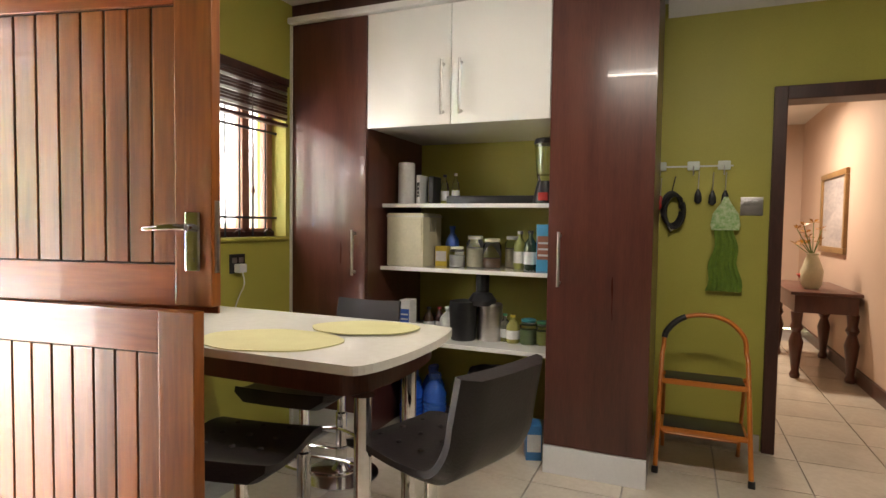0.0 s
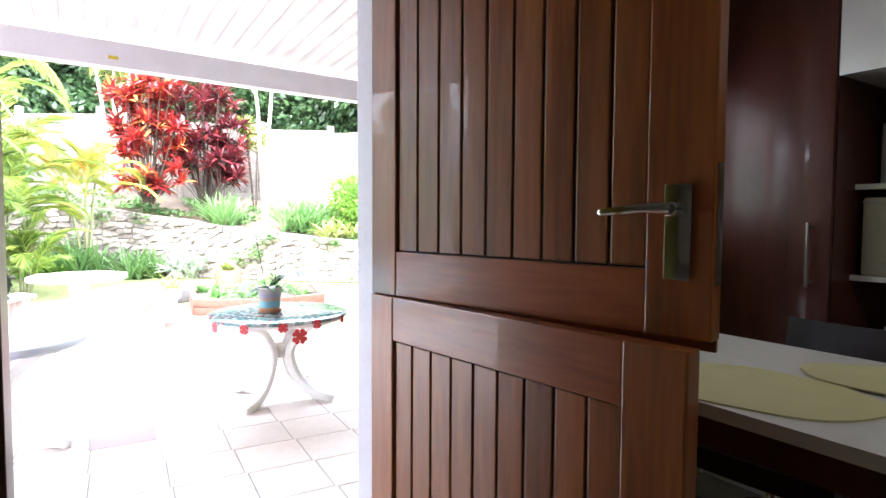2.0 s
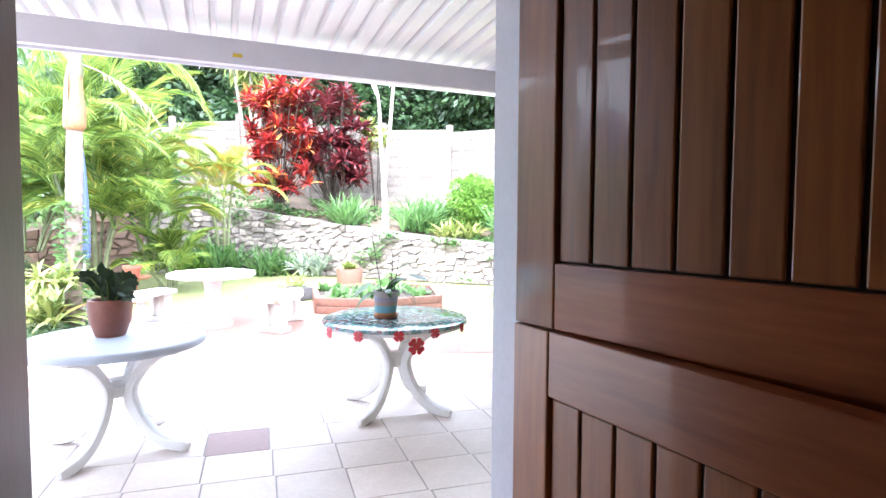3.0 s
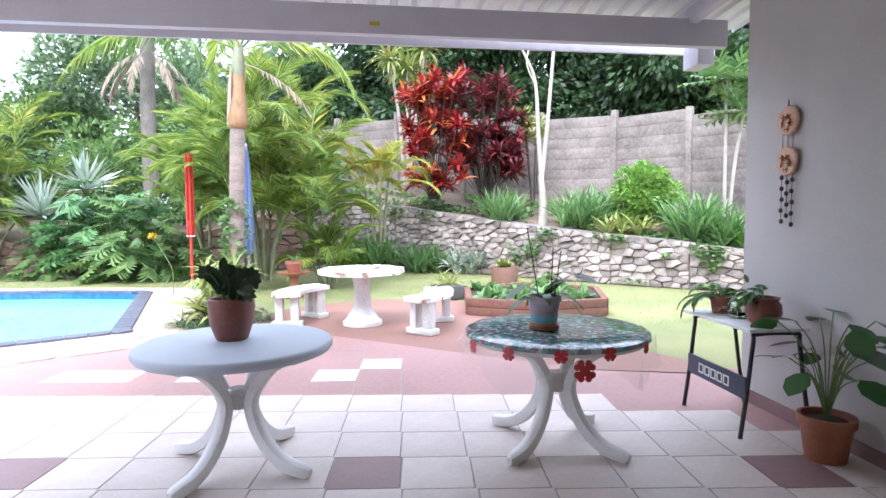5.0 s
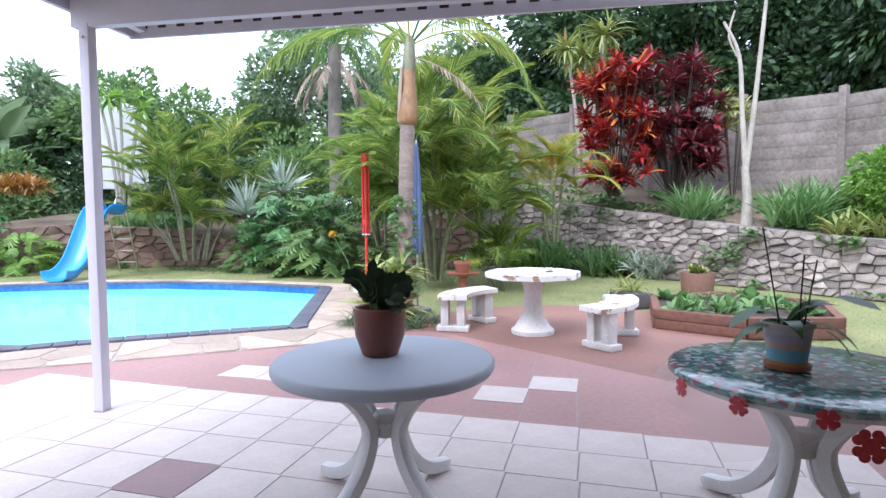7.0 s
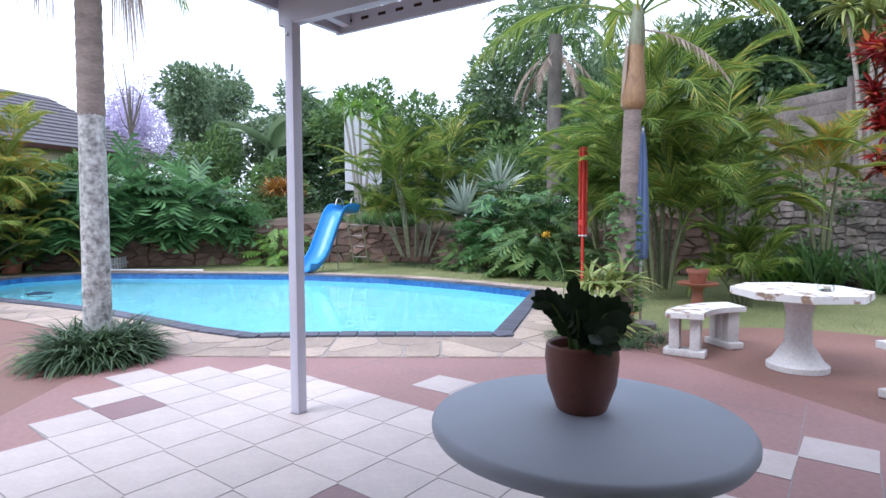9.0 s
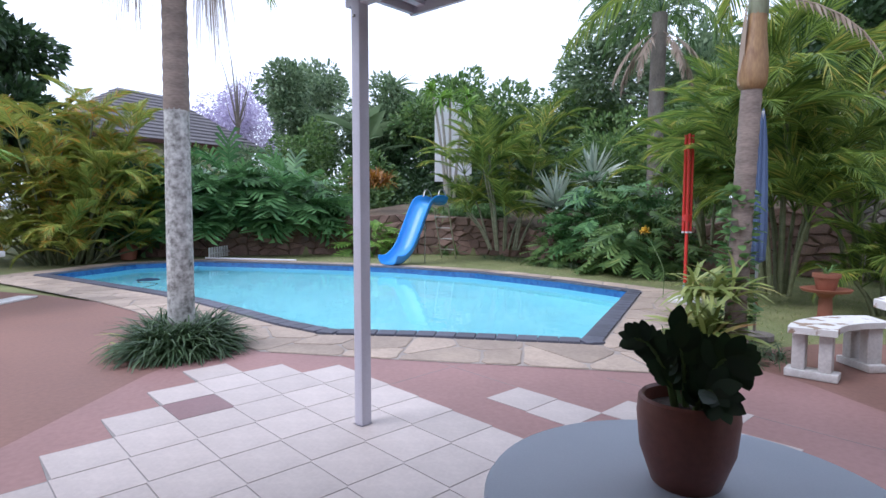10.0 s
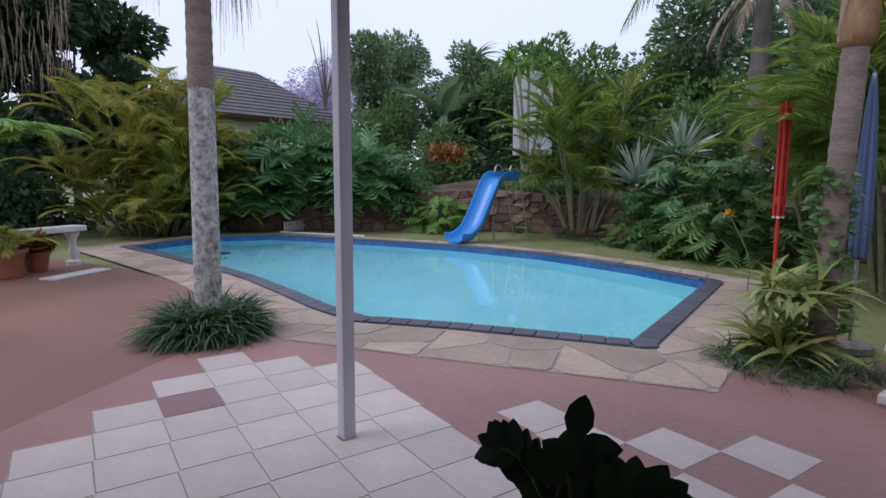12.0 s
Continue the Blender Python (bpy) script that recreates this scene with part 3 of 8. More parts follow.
roof = thing("patio_roof", "white corrugated sheet patio roof on painted beams", "roof")
b = Build()
beam_box(b, -0.035, 0.035, -2.14, 4.02, 2.775, 2.985)
part("beam", b, TRIM, roof, "grey-white painted front beam")
b = Build()
beam_box(b, -0.63, -0.60, -2.2, 4.3, 2.89, 3.03)
part("fascia", b, TRIM, roof, "grey-white painted fascia board")
b = Build()
b.box(-6.07, -2.2, 2.90, -1.65, -2.16, 3.04)
part("end_fascia", b, TRIM, roof)
b = Build()
for y in (-2.08, 3.72):
    b.add([(-6.1, y - 0.035, 2.93), (-6.1, y + 0.035, 2.93), (-1.64, y + 0.035, 3.14), (-1.64, y - 0.035, 3.14), (-6.1, y - 0.035, 3.05), (-6.1, y + 0.035, 3.05), (-1.64, y + 0.035, 3.26), (-1.64, y - 0.035, 3.26)],
          [(3, 2, 1, 0), (4, 5, 6, 7), (0, 1, 5, 4), (1, 2, 6, 5), (2, 3, 7, 6), (3, 0, 4, 7)])
part("rafter", b, TRIM, roof)
# Dark blocks on the fascia stand in for the shade under the sheet's ribs.
y = -2.1
while y < 4.0:
    g_ = Build()
    beam_box(g_, -0.6, -0.596, y, y + 0.07, 2.962, 2.984)
    part("rib_shade_block", g_, GAP, roof, "", False)
    y += 0.165
b = Build()
prof = []
y = -2.2
while y < 4.3:
    prof += [(y, 0), (y + 0.055, 0), (y + 0.07, 0.05), (y + 0.105, 0.05), (y + 0.12, 0.0)]
    y += 0.165
k = len(prof)
for t in (0.0, 0.006):
    b.add([(-6.16, yy, 3.045 + zz + t) for yy, zz in prof] + [(-1.60, yy, 3.265 + zz + t) for yy, zz in prof], [(i, i + 1, k + i + 1, k + i) for i in range(k - 1)])
part("sheet", b, ROOFSHEET, roof, "white corrugated roofing sheet", False)
b = Build()
beam_box(b, 0.0352, 0.0362, 1.17, 1.245, 2.835, 2.865)
part("sticker", b, mat("yellow_sticker", (0.55, 0.42, 0.03), bump=0), roof, "small yellow sticker")
b = Build()
b.box(-6.25, 3.95, 2.72, -6.0, 4.1, 2.92, 0.01)
part("gutter_end", b, TRIM, roof)
post = thing("patio_post", "square grey-white steel post carrying the patio roof", "post", -5.47, -2.04, 0)
part("shaft", Build().box(-0.04, -0.04, 0, 0.04, 0.04, 2.80, 0.006), TRIM, post)
part("base_plate", Build().box(-0.055, -0.05, 0, 0.055, 0.05, 0.012, 0.003), TRIM, post)
part("bolt", Build().lathe([(0.011, 0), (0.011, 0.01), (0.006, 0.013)], 8, pose(0.045, 0, 2.7, 0, 90, 0)), STEEL, post)
# boxed roof over the house, closing the place above the walls
w = Build()
w.box(-1.60, -3.35, 3.3, 4.35, 9.6, 3.4)
w.box(-5.6, 4.06, 3.31, -1.6, 12, 3.41)
structure("roof_house", w, CEIL, "flat roof over the house")

# ---- stable door ----
door = thing("stable_door", "open two-leaf stable door of oiled orange-brown planks", "door", DX + 0.008, 1.624, 0)
LW, LT = 0.893, 0.042


def leaf(name, z0, z1, turn, top_rail, low_rail, label):
    e = part(name, Build().box(0.09, -LT + 0.014, z0 + 0.05, LW - 0.09, -0.014, z1 - 0.05), GAP, door, label)
    e.matrix_local = pose(0, 0, 0, 0, 0, turn)
    for x0, x1 in ((0, 0.10), (LW - 0.115, LW)):
        part("stile", Build().box(x0, -LT, z0, x1, 0, z1, 0.004), DOORWOOD, e, "", False)
    for a, c in ((z0, z0 + low_rail), (z1 - top_rail, z1)):
        part("rail", Build().box(0.10, -LT + 0.0015, a, LW - 0.115, -0.0015, c, 0.003), DOORRAIL, e, "", False)
    n = 9
    pw = (LW - 0.215) / n
    for i in range(n):
        x = 0.10 + i * pw
        part("plank", Build().box(x + 0.0035, -LT + 0.009, z0 + low_rail + 0.004, x + pw - 0.0035, -0.009, z1 - top_rail - 0.004, 0.003), DOORWOOD, e, "", False)
    return e


upper = leaf("upper_leaf", 1.305, 2.255, 12.0, 0.12, 0.115, "upper leaf with chrome lever handle")
lower = leaf("lower_leaf", FZ + 0.012, 1.302, 7.2, 0.115, 0.16, "lower leaf ajar from the upper")
b = Build().box(LW - 0.080, -LT - 0.006, 1.405, LW - 0.034, -LT, 1.567, 0.003)
b.lathe([(0.011, 0), (0.011, 0.03), (0.009, 0.032)], 14, pose(LW - 0.057, -LT - 0.004, 1.525, 90, 0, 0))
b.tube(spline([(LW - 0.057, -LT - 0.036, 1.525), (LW - 0.095, -LT - 0.040, 1.526), (LW - 0.145, -LT - 0.042, 1.522), (LW - 0.185, -LT - 0.040, 1.519)], 6), [0.010] * 6 + [0.0095] * 6 + [0.008] * 6 + [0.005], 10)
b.lathe([(0.006, 0), (0.006, 0.002)], 12, pose(LW - 0.057, -LT - 0.0055, 1.435, 90, 0, 0))
part("lever_handle", b, CHROME, upper, "chrome lever handle on a plate")
part("rebate_strip", Build().box(0.22, -0.012, 1.284, LW - 0.002, -0.002, 1.305, 0.002), DOORRAIL, upper)
b = Build().box(LW + 0.0, -LT * 0.75, 1.40, LW + 0.003, -LT * 0.25, 1.60, 0.001)
part("lock_face", b, STEEL, upper, "steel lock face plate")
b = Build()
for z in (0.45, 1.05, 1.5, 2.05):
    b.tube([(-0.008, -0.004, z), (-0.008, -0.004, z + 0.09)], 0.007, 8)
part("hinge", b, STEEL, door, "steel butt hinges")

# ---- window, blind and burglar bars ----
win = Build()
for y0, y1 in ((WY0, WY0 + 0.05), (2.72, 2.77), (3.29, 3.35), (WY1 - 0.05, WY1)):
    win.box(-1.86, y0, WZ0, -1.80, y1, WZ1, 0.004)
win.box(-1.86, WY0, WZ0, -1.80, WY1, WZ0 + 0.05, 0.004)
win.box(-1.86, WY0, WZ1 - 0.05, -1.80, WY1, WZ1, 0.004)
window = structure("window_1", win, PINKFRAME, "brown-framed kitchen casement window with burglar bars")
for y0, y1 in ((WY0 + 0.05, 2.72), (2.77, 3.29), (3.35, WY1 - 0.05)):
    g = part("pane", Build().box(-1.833, y0, WZ0 + 0.05, -1.829, y1, WZ1 - 0.05), glass_mat("window_glass"), window, "", False)
    g.visible_shadow = False
b = Build()
for y in np.arange(WY0 + 0.08, WY1, 0.115):
    b.tube([(-1.77, y, WZ0), (-1.77, y, WZ1)], 0.006, 6)
for z in (1.56, 2.1):
    b.box(-1.776, WY0, z, -1.764, WY1, z + 0.014)
part("burglar_bars", b, BLACKSTEEL, window, "black steel burglar bars")
part("window_sill", Build().box(-1.80, WY0, WZ0 - 0.02, WX + 0.03, WY1, WZ0, 0.005), GREENWALL, window, "", False)
b = Build()
b.box(-1.80, WY0, WZ0, -1.785, WY1, WZ0 + 0.03)
for y in (2.9, 3.2, 3.45):
    b.tube([(-1.785, y, WZ0 + 0.02), (-1.74, y + 0.01, WZ0 + 0.05), (-1.72, y + 0.02, WZ0 + 0.03)], 0.006, 6)
part("window_stay", b, DARKFRAME, window)
blind = thing("venetian_blind", "dark wooden venetian blind drawn up over the window", "blind", WX, (WY0 + WY1) / 2, 0)
part("head_rail", Build().box(-0.035, -0.79, 2.40, 0.02, 0.79, 2.45, 0.004), DARKFRAME, blind)
# Every fourth slat is steel, which paints highlights into the dark stack.
for i in range(12):
    z = 2.385 - i * 0.018
    part("slat", Build().box(-0.012, -0.78, z, 0.012, 0.78, z + 0.0145, 0.002), STEEL if i % 4 == 2 else DARKFRAME, blind, "", False)
part("bottom_rail", Build().box(-0.03, -0.78, 2.145, 0.02, 0.78, 2.165, 0.003), DARKFRAME, blind)
b = Build()
b.tube([(0.02, 0.45, 2.4), (0.022, 0.45, 1.75)], 0.0025, 6)
b.lathe([(0.004, 0), (0.012, 0.02), (0.006, 0.05)], 10, pose(0.022, 0.45, 1.70))
part("pull_cord", b, DARKFRAME, blind)

# ---- tall cabinets ----
CY = 3.60


def handle(parent, x, z0, z1, y=CY):
    b = Build()
    b.tube([(x, y - 0.032, z0), (x, y - 0.032, z1)], 0.0085, 10)
    for z in (z0 + 0.02, z1 - 0.02):
        b.lathe([(0.011, 0), (0.008, 0.006), (0.0065, 0.034)], 10, pose(x, y, z, 90, 0, 0))
    part("handle", b, STEEL, parent, "brushed steel bar handle")


cab = thing("larder_cabinet", "tall dark mahogany larder cabinet beside the window", "cabinet", 0, 0, FZ)
part("body", Build().box(WX + 0.02, CY + 0.02, 0.0, -1.12, 4.40, 2.60), MAHOGANY, cab, "", False)
d = part("cabinet_door", Build().box(WX + 0.022, CY, 0.15, -1.124, CY + 0.019, 2.595, 0.003), MAHOGANY, cab)
handle(d, -1.20, 1.02, 1.30)
part("plinth", Build().box(WX + 0.02, CY + 0.012, 0.0, -1.12, CY + 0.019, 0.145), WHITE, cab, "", False)
part("end_strip", Build().box(WX + 0.001, CY - 0.004, 0.0, WX + 0.019, CY + 0.3, 2.60, 0.002), CEIL, cab, "cream end strip", False)
cab = thing("pantry_cabinet", "tall dark mahogany pantry cabinet with white plinth", "cabinet", 0, 0, FZ)
part("body", Build().box(0.0, CY + 0.02, 0.0, 0.53, 4.41, 2.70), MAHOGANY, cab, "", False)
d = part("cabinet_door", Build().box(0.002, CY, 0.155, 0.53, CY + 0.0195, 2.70, 0.003), MAHOGANY, cab)
handle(d, 0.065, 1.02, 1.31)
part("plinth", Build().box(0.0, CY - 0.004, 0.0, 0.53, CY + 0.0195, 0.15, 0.002), WHITE, cab, "white plinth board", False)
cab = thing("wall_cabinet", "high-gloss white wall cabinet with two doors over the shelves", "cabinet", 0, 0, 0)
part("body", Build().box(-1.118, CY + 0.02, 2.12, -0.002, 4.41, 2.80), GLOSSWHITE, cab, "", False)
for x0, x1, hx in ((-1.116, -0.575, -0.62), (-0.571, -0.004, -0.51)):
    d = part("cabinet_door", Build().box(x0, CY, 2.115, x1, CY + 0.0195, 2.795, 0.003), GLOSSWHITE, cab)
    handle(d, hx, 2.165, 2.475)
b = Build().box(WX, CY - 0.03, 2.802, 0.0, CY + 0.1, 2.84, 0.006)
part("cornice", b, CEIL, cab, "cream cornice strip", False)
part("bulkhead", Build().box(WX, CY + 0.02, 2.842, 0.0, 4.41, CZ), DARKFRAME, cab, "dark bulkhead board", False)
shelves = thing("shelf_unit", "open shelves with white boards in a green niche", "shelf", 0, 0, FZ)
for z, y0 in ((1.445, 3.80), (1.045, 3.78), (0.60, 3.70)):
    part("shelf_board", Build().box(-1.119, y0, z, -0.001, 4.41, z + 0.025, 0.003), GLOSSWHITE, shelves, "white shelf board", False)

# ---- things on the shelves ----
S1, S2, S3 = FZ + 1.47, FZ + 1.07, FZ + 0.625
JAR = glass_mat("jar_glass", (0.93, 0.97, 0.93))
LABELW = mat("white_label", (0.72, 0.72, 0.70), rough=0.6, bump=0)


def tone(name, c, rough=0.4, **k):
    return mat(name, c, rough=rough, bump=0.02, **k)


REDP, BLUEP, YEL, GRN = tone("red_plastic", (0.5, 0.03, 0.02)), tone("blue_print", (0.03, 0.10, 0.42)), tone("yellow_print", (0.65, 0.48, 0.05)), tone("green_print", (0.05, 0.25, 0.12))
CREAM = tone("cream_enamel", (0.62, 0.58, 0.42))


def jar(x, y, z, r, h, fill, lid, label, name="glass_jar", fill_h=0.6):
    t = thing(name, label, "jar", x, y, z)
    g = part("jar", Build().lathe([(r * 0.9, 0.0), (r, 0.01), (r, h * 0.78), (r * 0.75, h * 0.88), (r * 0.75, h * 0.93)], 18), JAR, t)
    part("contents", Build().lathe([(r * 0.86, 0.004), (r * 0.93, 0.012), (r * 0.93, h * fill_h)], 16), fill, t)
    part("lid", Build().lathe([(r * 0.8, h * 0.9), (r * 0.82, h * 0.91), (r * 0.82, h), (r * 0.7, h * 1.01)], 18), lid, t)


def bottle(x, y, z, r, h, body, lid, label, name="bottle"):
    t = thing(name, label, "bottle", x, y, z)
    part("body", Build().lathe([(r * 0.9, 0), (r, 0.01), (r, h * 0.58), (r * 0.8, h * 0.7), (r * 0.35, h * 0.82), (r * 0.33, h * 0.93)], 18), body, t)
    part("label_band", Build().lathe([(r * 1.01, h * 0.15), (r * 1.012, h * 0.16), (r * 1.012, h * 0.45), (r * 1.01, h * 0.46)], 18), LABELW, t)
    part("cap", Build().lathe([(r * 0.4, h * 0.92), (r * 0.42, h * 0.93), (r * 0.42, h), (r * 0.3, h * 1.005)], 14), lid, t)


def carton(x, y, z, sx, sy, sz, m, label, stripe=None, name="carton", rz=0):
    t = thing(name, label, "box", x, y, z, rz)
    part("body", Build().box(-sx / 2, -sy / 2, 0, sx / 2, sy / 2, sz, 0.003), m, t)
    if stripe:
        part("printed_panel", Build().box(-sx / 2 + 0.006, -sy / 2 - 0.002, sz * 0.25, sx / 2 - 0.006, -sy / 2 - 0.0005, sz * 0.75), stripe, t)
        for i in range(3):
            part("print_bar", Build().box(-sx / 2 + 0.012, -sy / 2 - 0.0035, sz * (0.32 + i * 0.13), sx / 2 - 0.012, -sy / 2 - 0.0022, sz * (0.36 + i * 0.13)), LABELW, t)


t = thing("paper_towel_roll", "standing roll of white paper towel", "paper towel", -1.02, 3.95, S1)
part("roll", Build().lathe([(0.02, 0.0), (0.053, 0.001), (0.055, 0.006), (0.055, 0.264), (0.053, 0.27), (0.02, 0.27)], 22), LABELW, t)
part("core", Build().lathe([(0.019, 0.001), (0.019, 0.272)], 14), CREAM, t)
carton(-0.93, 4.0, S1, 0.03, 0.12, 0.19, LABELW, "thin white box with dark spine", BLACKPL)
carton(-0.86, 4.05, S1, 0.035, 0.13, 0.185, BLACKPL, "slim black appliance box")
bottle(-0.80, 4.08, S1, 0.028, 0.2, JAR, BLACKPL, "clear glass bottle with dark cap")
bottle(-0.73, 4.1, S1, 0.026, 0.21, JAR, STEEL, "clear glass oil bottle")
t = thing("knife_case", "long low black case lying on the top shelf", "case", -0.43, 4.02, S1)
part("case", Build().box(-0.31, -0.06, 0, 0.31, 0.06, 0.055, 0.01), BLACKPL, t)
part("end_cap", Build().lathe([(0.028, 0), (0.033, 0.006), (0.033, 0.04)], 14, pose(0.29, -0.02, 0.03, 0, 90, 0)), BLACKPL, t)
t = thing("blender", "jug blender with red and steel base", "blender", -0.10, 3.98, S1)
part("base", Build().lathe([(0.075, 0), (0.078, 0.02), (0.06, 0.1), (0.05, 0.14)], 18), BLACKPL, t)
part("control_panel", Build().box(-0.03, -0.078, 0.02, 0.03, -0.06, 0.07, 0.006), REDP, t, "red control panel")
part("jug", Build().lathe([(0.045, 0.14), (0.055, 0.17), (0.072, 0.36), (0.07, 0.362), (0.052, 0.18)], 18), JAR, t)
part("lid", Build().lathe([(0.074, 0.36), (0.076, 0.365), (0.07, 0.39), (0.03, 0.4)], 18), BLACKPL, t)
part("grip", Build().tube(spline([(0.06, 0, 0.2), (0.10, 0, 0.22), (0.11, 0, 0.3), (0.07, 0, 0.35)], 5), 0.009, 8), BLACKPL, t)

t = thing("bread_bin", "cream enamel bread bin with ribbed side", "bread bin", -0.96, 3.96, S2)
part("body", Build().box(-0.13, -0.15, 0.0, 0.13, 0.15, 0.34, 0.012), CREAM, t)
part("front_door", Build().box(-0.118, -0.154, 0.012, 0.118, -0.148, 0.30, 0.003), CREAM, t)
part("rim", Build().box(-0.132, -0.152, 0.315, 0.132, 0.152, 0.325, 0.003), STEEL, t)
for i in range(4):
    part("vent_slot", Build().box(0.129, -0.05 + i * 0.03, 0.22, 0.1315, -0.035 + i * 0.03, 0.30), STEEL, t)
carton(-0.775, 4.0, S2, 0.085, 0.06, 0.13, YEL, "small yellow food packet", LABELW)
bottle(-0.74, 4.08, S2, 0.045, 0.26, BLUEP, BLUEP, "blue bottle with blue cap")
jar(-0.655, 3.95, S2, 0.05, 0.13, LABELW, CREAM, "squat glass jar of white powder with pale lid")
jar(-0.55, 4.0, S2, 0.058, 0.2, CREAM, STEEL, "tall glass jar half full of grain")
jar(-0.43, 3.98, S2, 0.058, 0.185, tone("brown_beans", (0.16, 0.075, 0.03)), CREAM, "glass jar with brown beans", fill_h=0.35)
jar(-0.335, 4.1, S2, 0.045, 0.2, CREAM, LABELW, "glass jar with pale contents")
bottle(-0.27, 4.05, S2, 0.04, 0.235, tone("green_tea_tin", (0.28, 0.30, 0.08)), LABELW, "yellow-green bottle with white cap")
bottle(-0.185, 3.98, S2, 0.042, 0.24, tone("dark_green_glass", (0.02, 0.035, 0.02), 0.1), BLACKPL, "dark green bottle with silver label")
carton(-0.085, 3.96, S2, 0.10, 0.09, 0.28, tone("sky_blue_box", (0.06, 0.32, 0.55)), "bright blue cereal box with brown print", TERRA)

carton(-0.955, 3.86, S3, 0.075, 0.1, 0.23, LABELW, "white carton with blue and yellow stripes", BLUEP)
bottle(-0.86, 3.98, S3, 0.035, 0.17, tone("brown_bottle", (0.06, 0.025, 0.01), 0.15), BLACKPL, "small dark brown bottle")
bottle(-0.80, 4.02, S3, 0.035, 0.17, tone("dark_sauce", (0.05, 0.015, 0.01), 0.15), REDP, "dark sauce bottle with red cap")
bottle(-0.70, 3.93, S3, 0.055, 0.19, tone("milky_plastic", (0.6, 0.62, 0.58), 0.35), LABELW, "milky white plastic bottle")
t = thing("juicer", "black and steel juice extractor on the worktop", "juicer", -0.50, 3.92, S3)
part("pulp_bin", Build().lathe([(0.075, 0), (0.08, 0.02), (0.09, 0.2), (0.085, 0.24), (0.03, 0.25)], 20, pose(-0.08, -0.04, 0)), BLACKPL, t, "black pulp bin")
part("motor_base", Build().lathe([(0.075, 0), (0.078, 0.01), (0.078, 0.22), (0.07, 0.23)], 20, pose(0.075, 0.02, 0)), STEEL, t, "brushed steel motor base")
part("lid", Build().lathe([(0.085, 0.22), (0.088, 0.25), (0.06, 0.29), (0.04, 0.3)], 20, pose(0.03, 0, 0)), BLACKPL, t)
part("feed_chute", Build().lathe([(0.038, 0.29), (0.04, 0.30), (0.043, 0.42), (0.04, 0.425)], 16, pose(0.03, 0, 0)), BLACKPL, t)
bottle(-0.33, 3.95, S3, 0.036, 0.17, JAR, GRN, "small clear bottle with green label")
bottle(-0.27, 3.92, S3, 0.04, 0.17, tone("pale_olive_oil", (0.35, 0.33, 0.1), 0.1), YEL, "short bottle of yellow oil")
jar(-0.175, 3.93, S3, 0.055, 0.15, tone("green_fill", (0.22, 0.3, 0.12)), tone("teal_lid", (0.05, 0.3, 0.33)), "clear jar of green powder with teal lid")
jar(-0.09, 3.95, S3, 0.05, 0.14, tone("lime_fill", (0.4, 0.42, 0.1)), GRN, "clear jar with green lid")
bottle(-0.04, 4.06, S3, 0.035, 0.21, BLACKPL, STEEL, "black bottle with steel cap")

# under the worktop
BLUEWATER = tone("blue_bottle_plastic", (0.03, 0.17, 0.80), 0.15)
BLUEWATER.node_tree.nodes["Principled BSDF"].inputs["Transmission Weight"].default_value = 0.3
for i, (x, y) in enumerate(((-1.035, 4.08), (-0.95, 3.92), (-0.865, 4.08), (-0.78, 3.91))):
    t = thing("water_bottle", "large translucent blue plastic water bottle on the floor", "bottle", x, y, FZ, rnd.uniform(0, 90), "blue water bottles")
    pr = [(0.07, 0), (0.078, 0.02)]
    for j in range(7):
        pr += [(0.078, 0.03 + j * 0.03), (0.073, 0.04 + j * 0.03)]
    pr += [(0.078, 0.25), (0.05, 0.31), (0.022, 0.335), (0.022, 0.35)]
    part("body", Build().lathe(pr, 18), BLUEWATER, t)
    part("cap", Build().lathe([(0.026, 0.345), (0.027, 0.35), (0.027, 0.375), (0.02, 0.378)], 14), BLUEP, t)
    part("carry_handle", Build().tube(spline([(-0.03, 0, 0.33), (-0.035, 0, 0.38), (0.035, 0, 0.38), (0.03, 0, 0.33)], 5), 0.006, 6), BLUEP, t)
t = thing("bucket", "orange plastic bucket lined with a black bag", "bucket", -0.42, 4.02, FZ)
part("pail", Build().lathe([(0.12, 0), (0.125, 0.01), (0.155, 0.36), (0.16, 0.37), (0.15, 0.37), (0.12, 0.02)], 24), tone("orange_plastic", (0.75, 0.17, 0.02)), t)
bag = Build().lathe([(0.165, 0.33), (0.172, 0.37), (0.16, 0.41), (0.14, 0.40), (0.12, 0.33)], 28)
bag.v[0] += np.array([[0.012 * noise.noise((a[0] * 20, a[1] * 20, a[2] * 14)), 0.012 * noise.noise((a[1] * 20, a[2] * 20, 3)), 0.02 * noise.noise((a[0] * 12, a[1] * 12, 9))] for a in bag.v[0]])
part("bin_bag", bag, BLACKPL, t, "crumpled black bin bag")
carton(-0.10, 3.78, FZ, 0.09, 0.13, 0.2, tone("blue_tin", (0.05, 0.22, 0.5), 0.3), "blue metal tin with a white label", LABELW, "tin", 20)

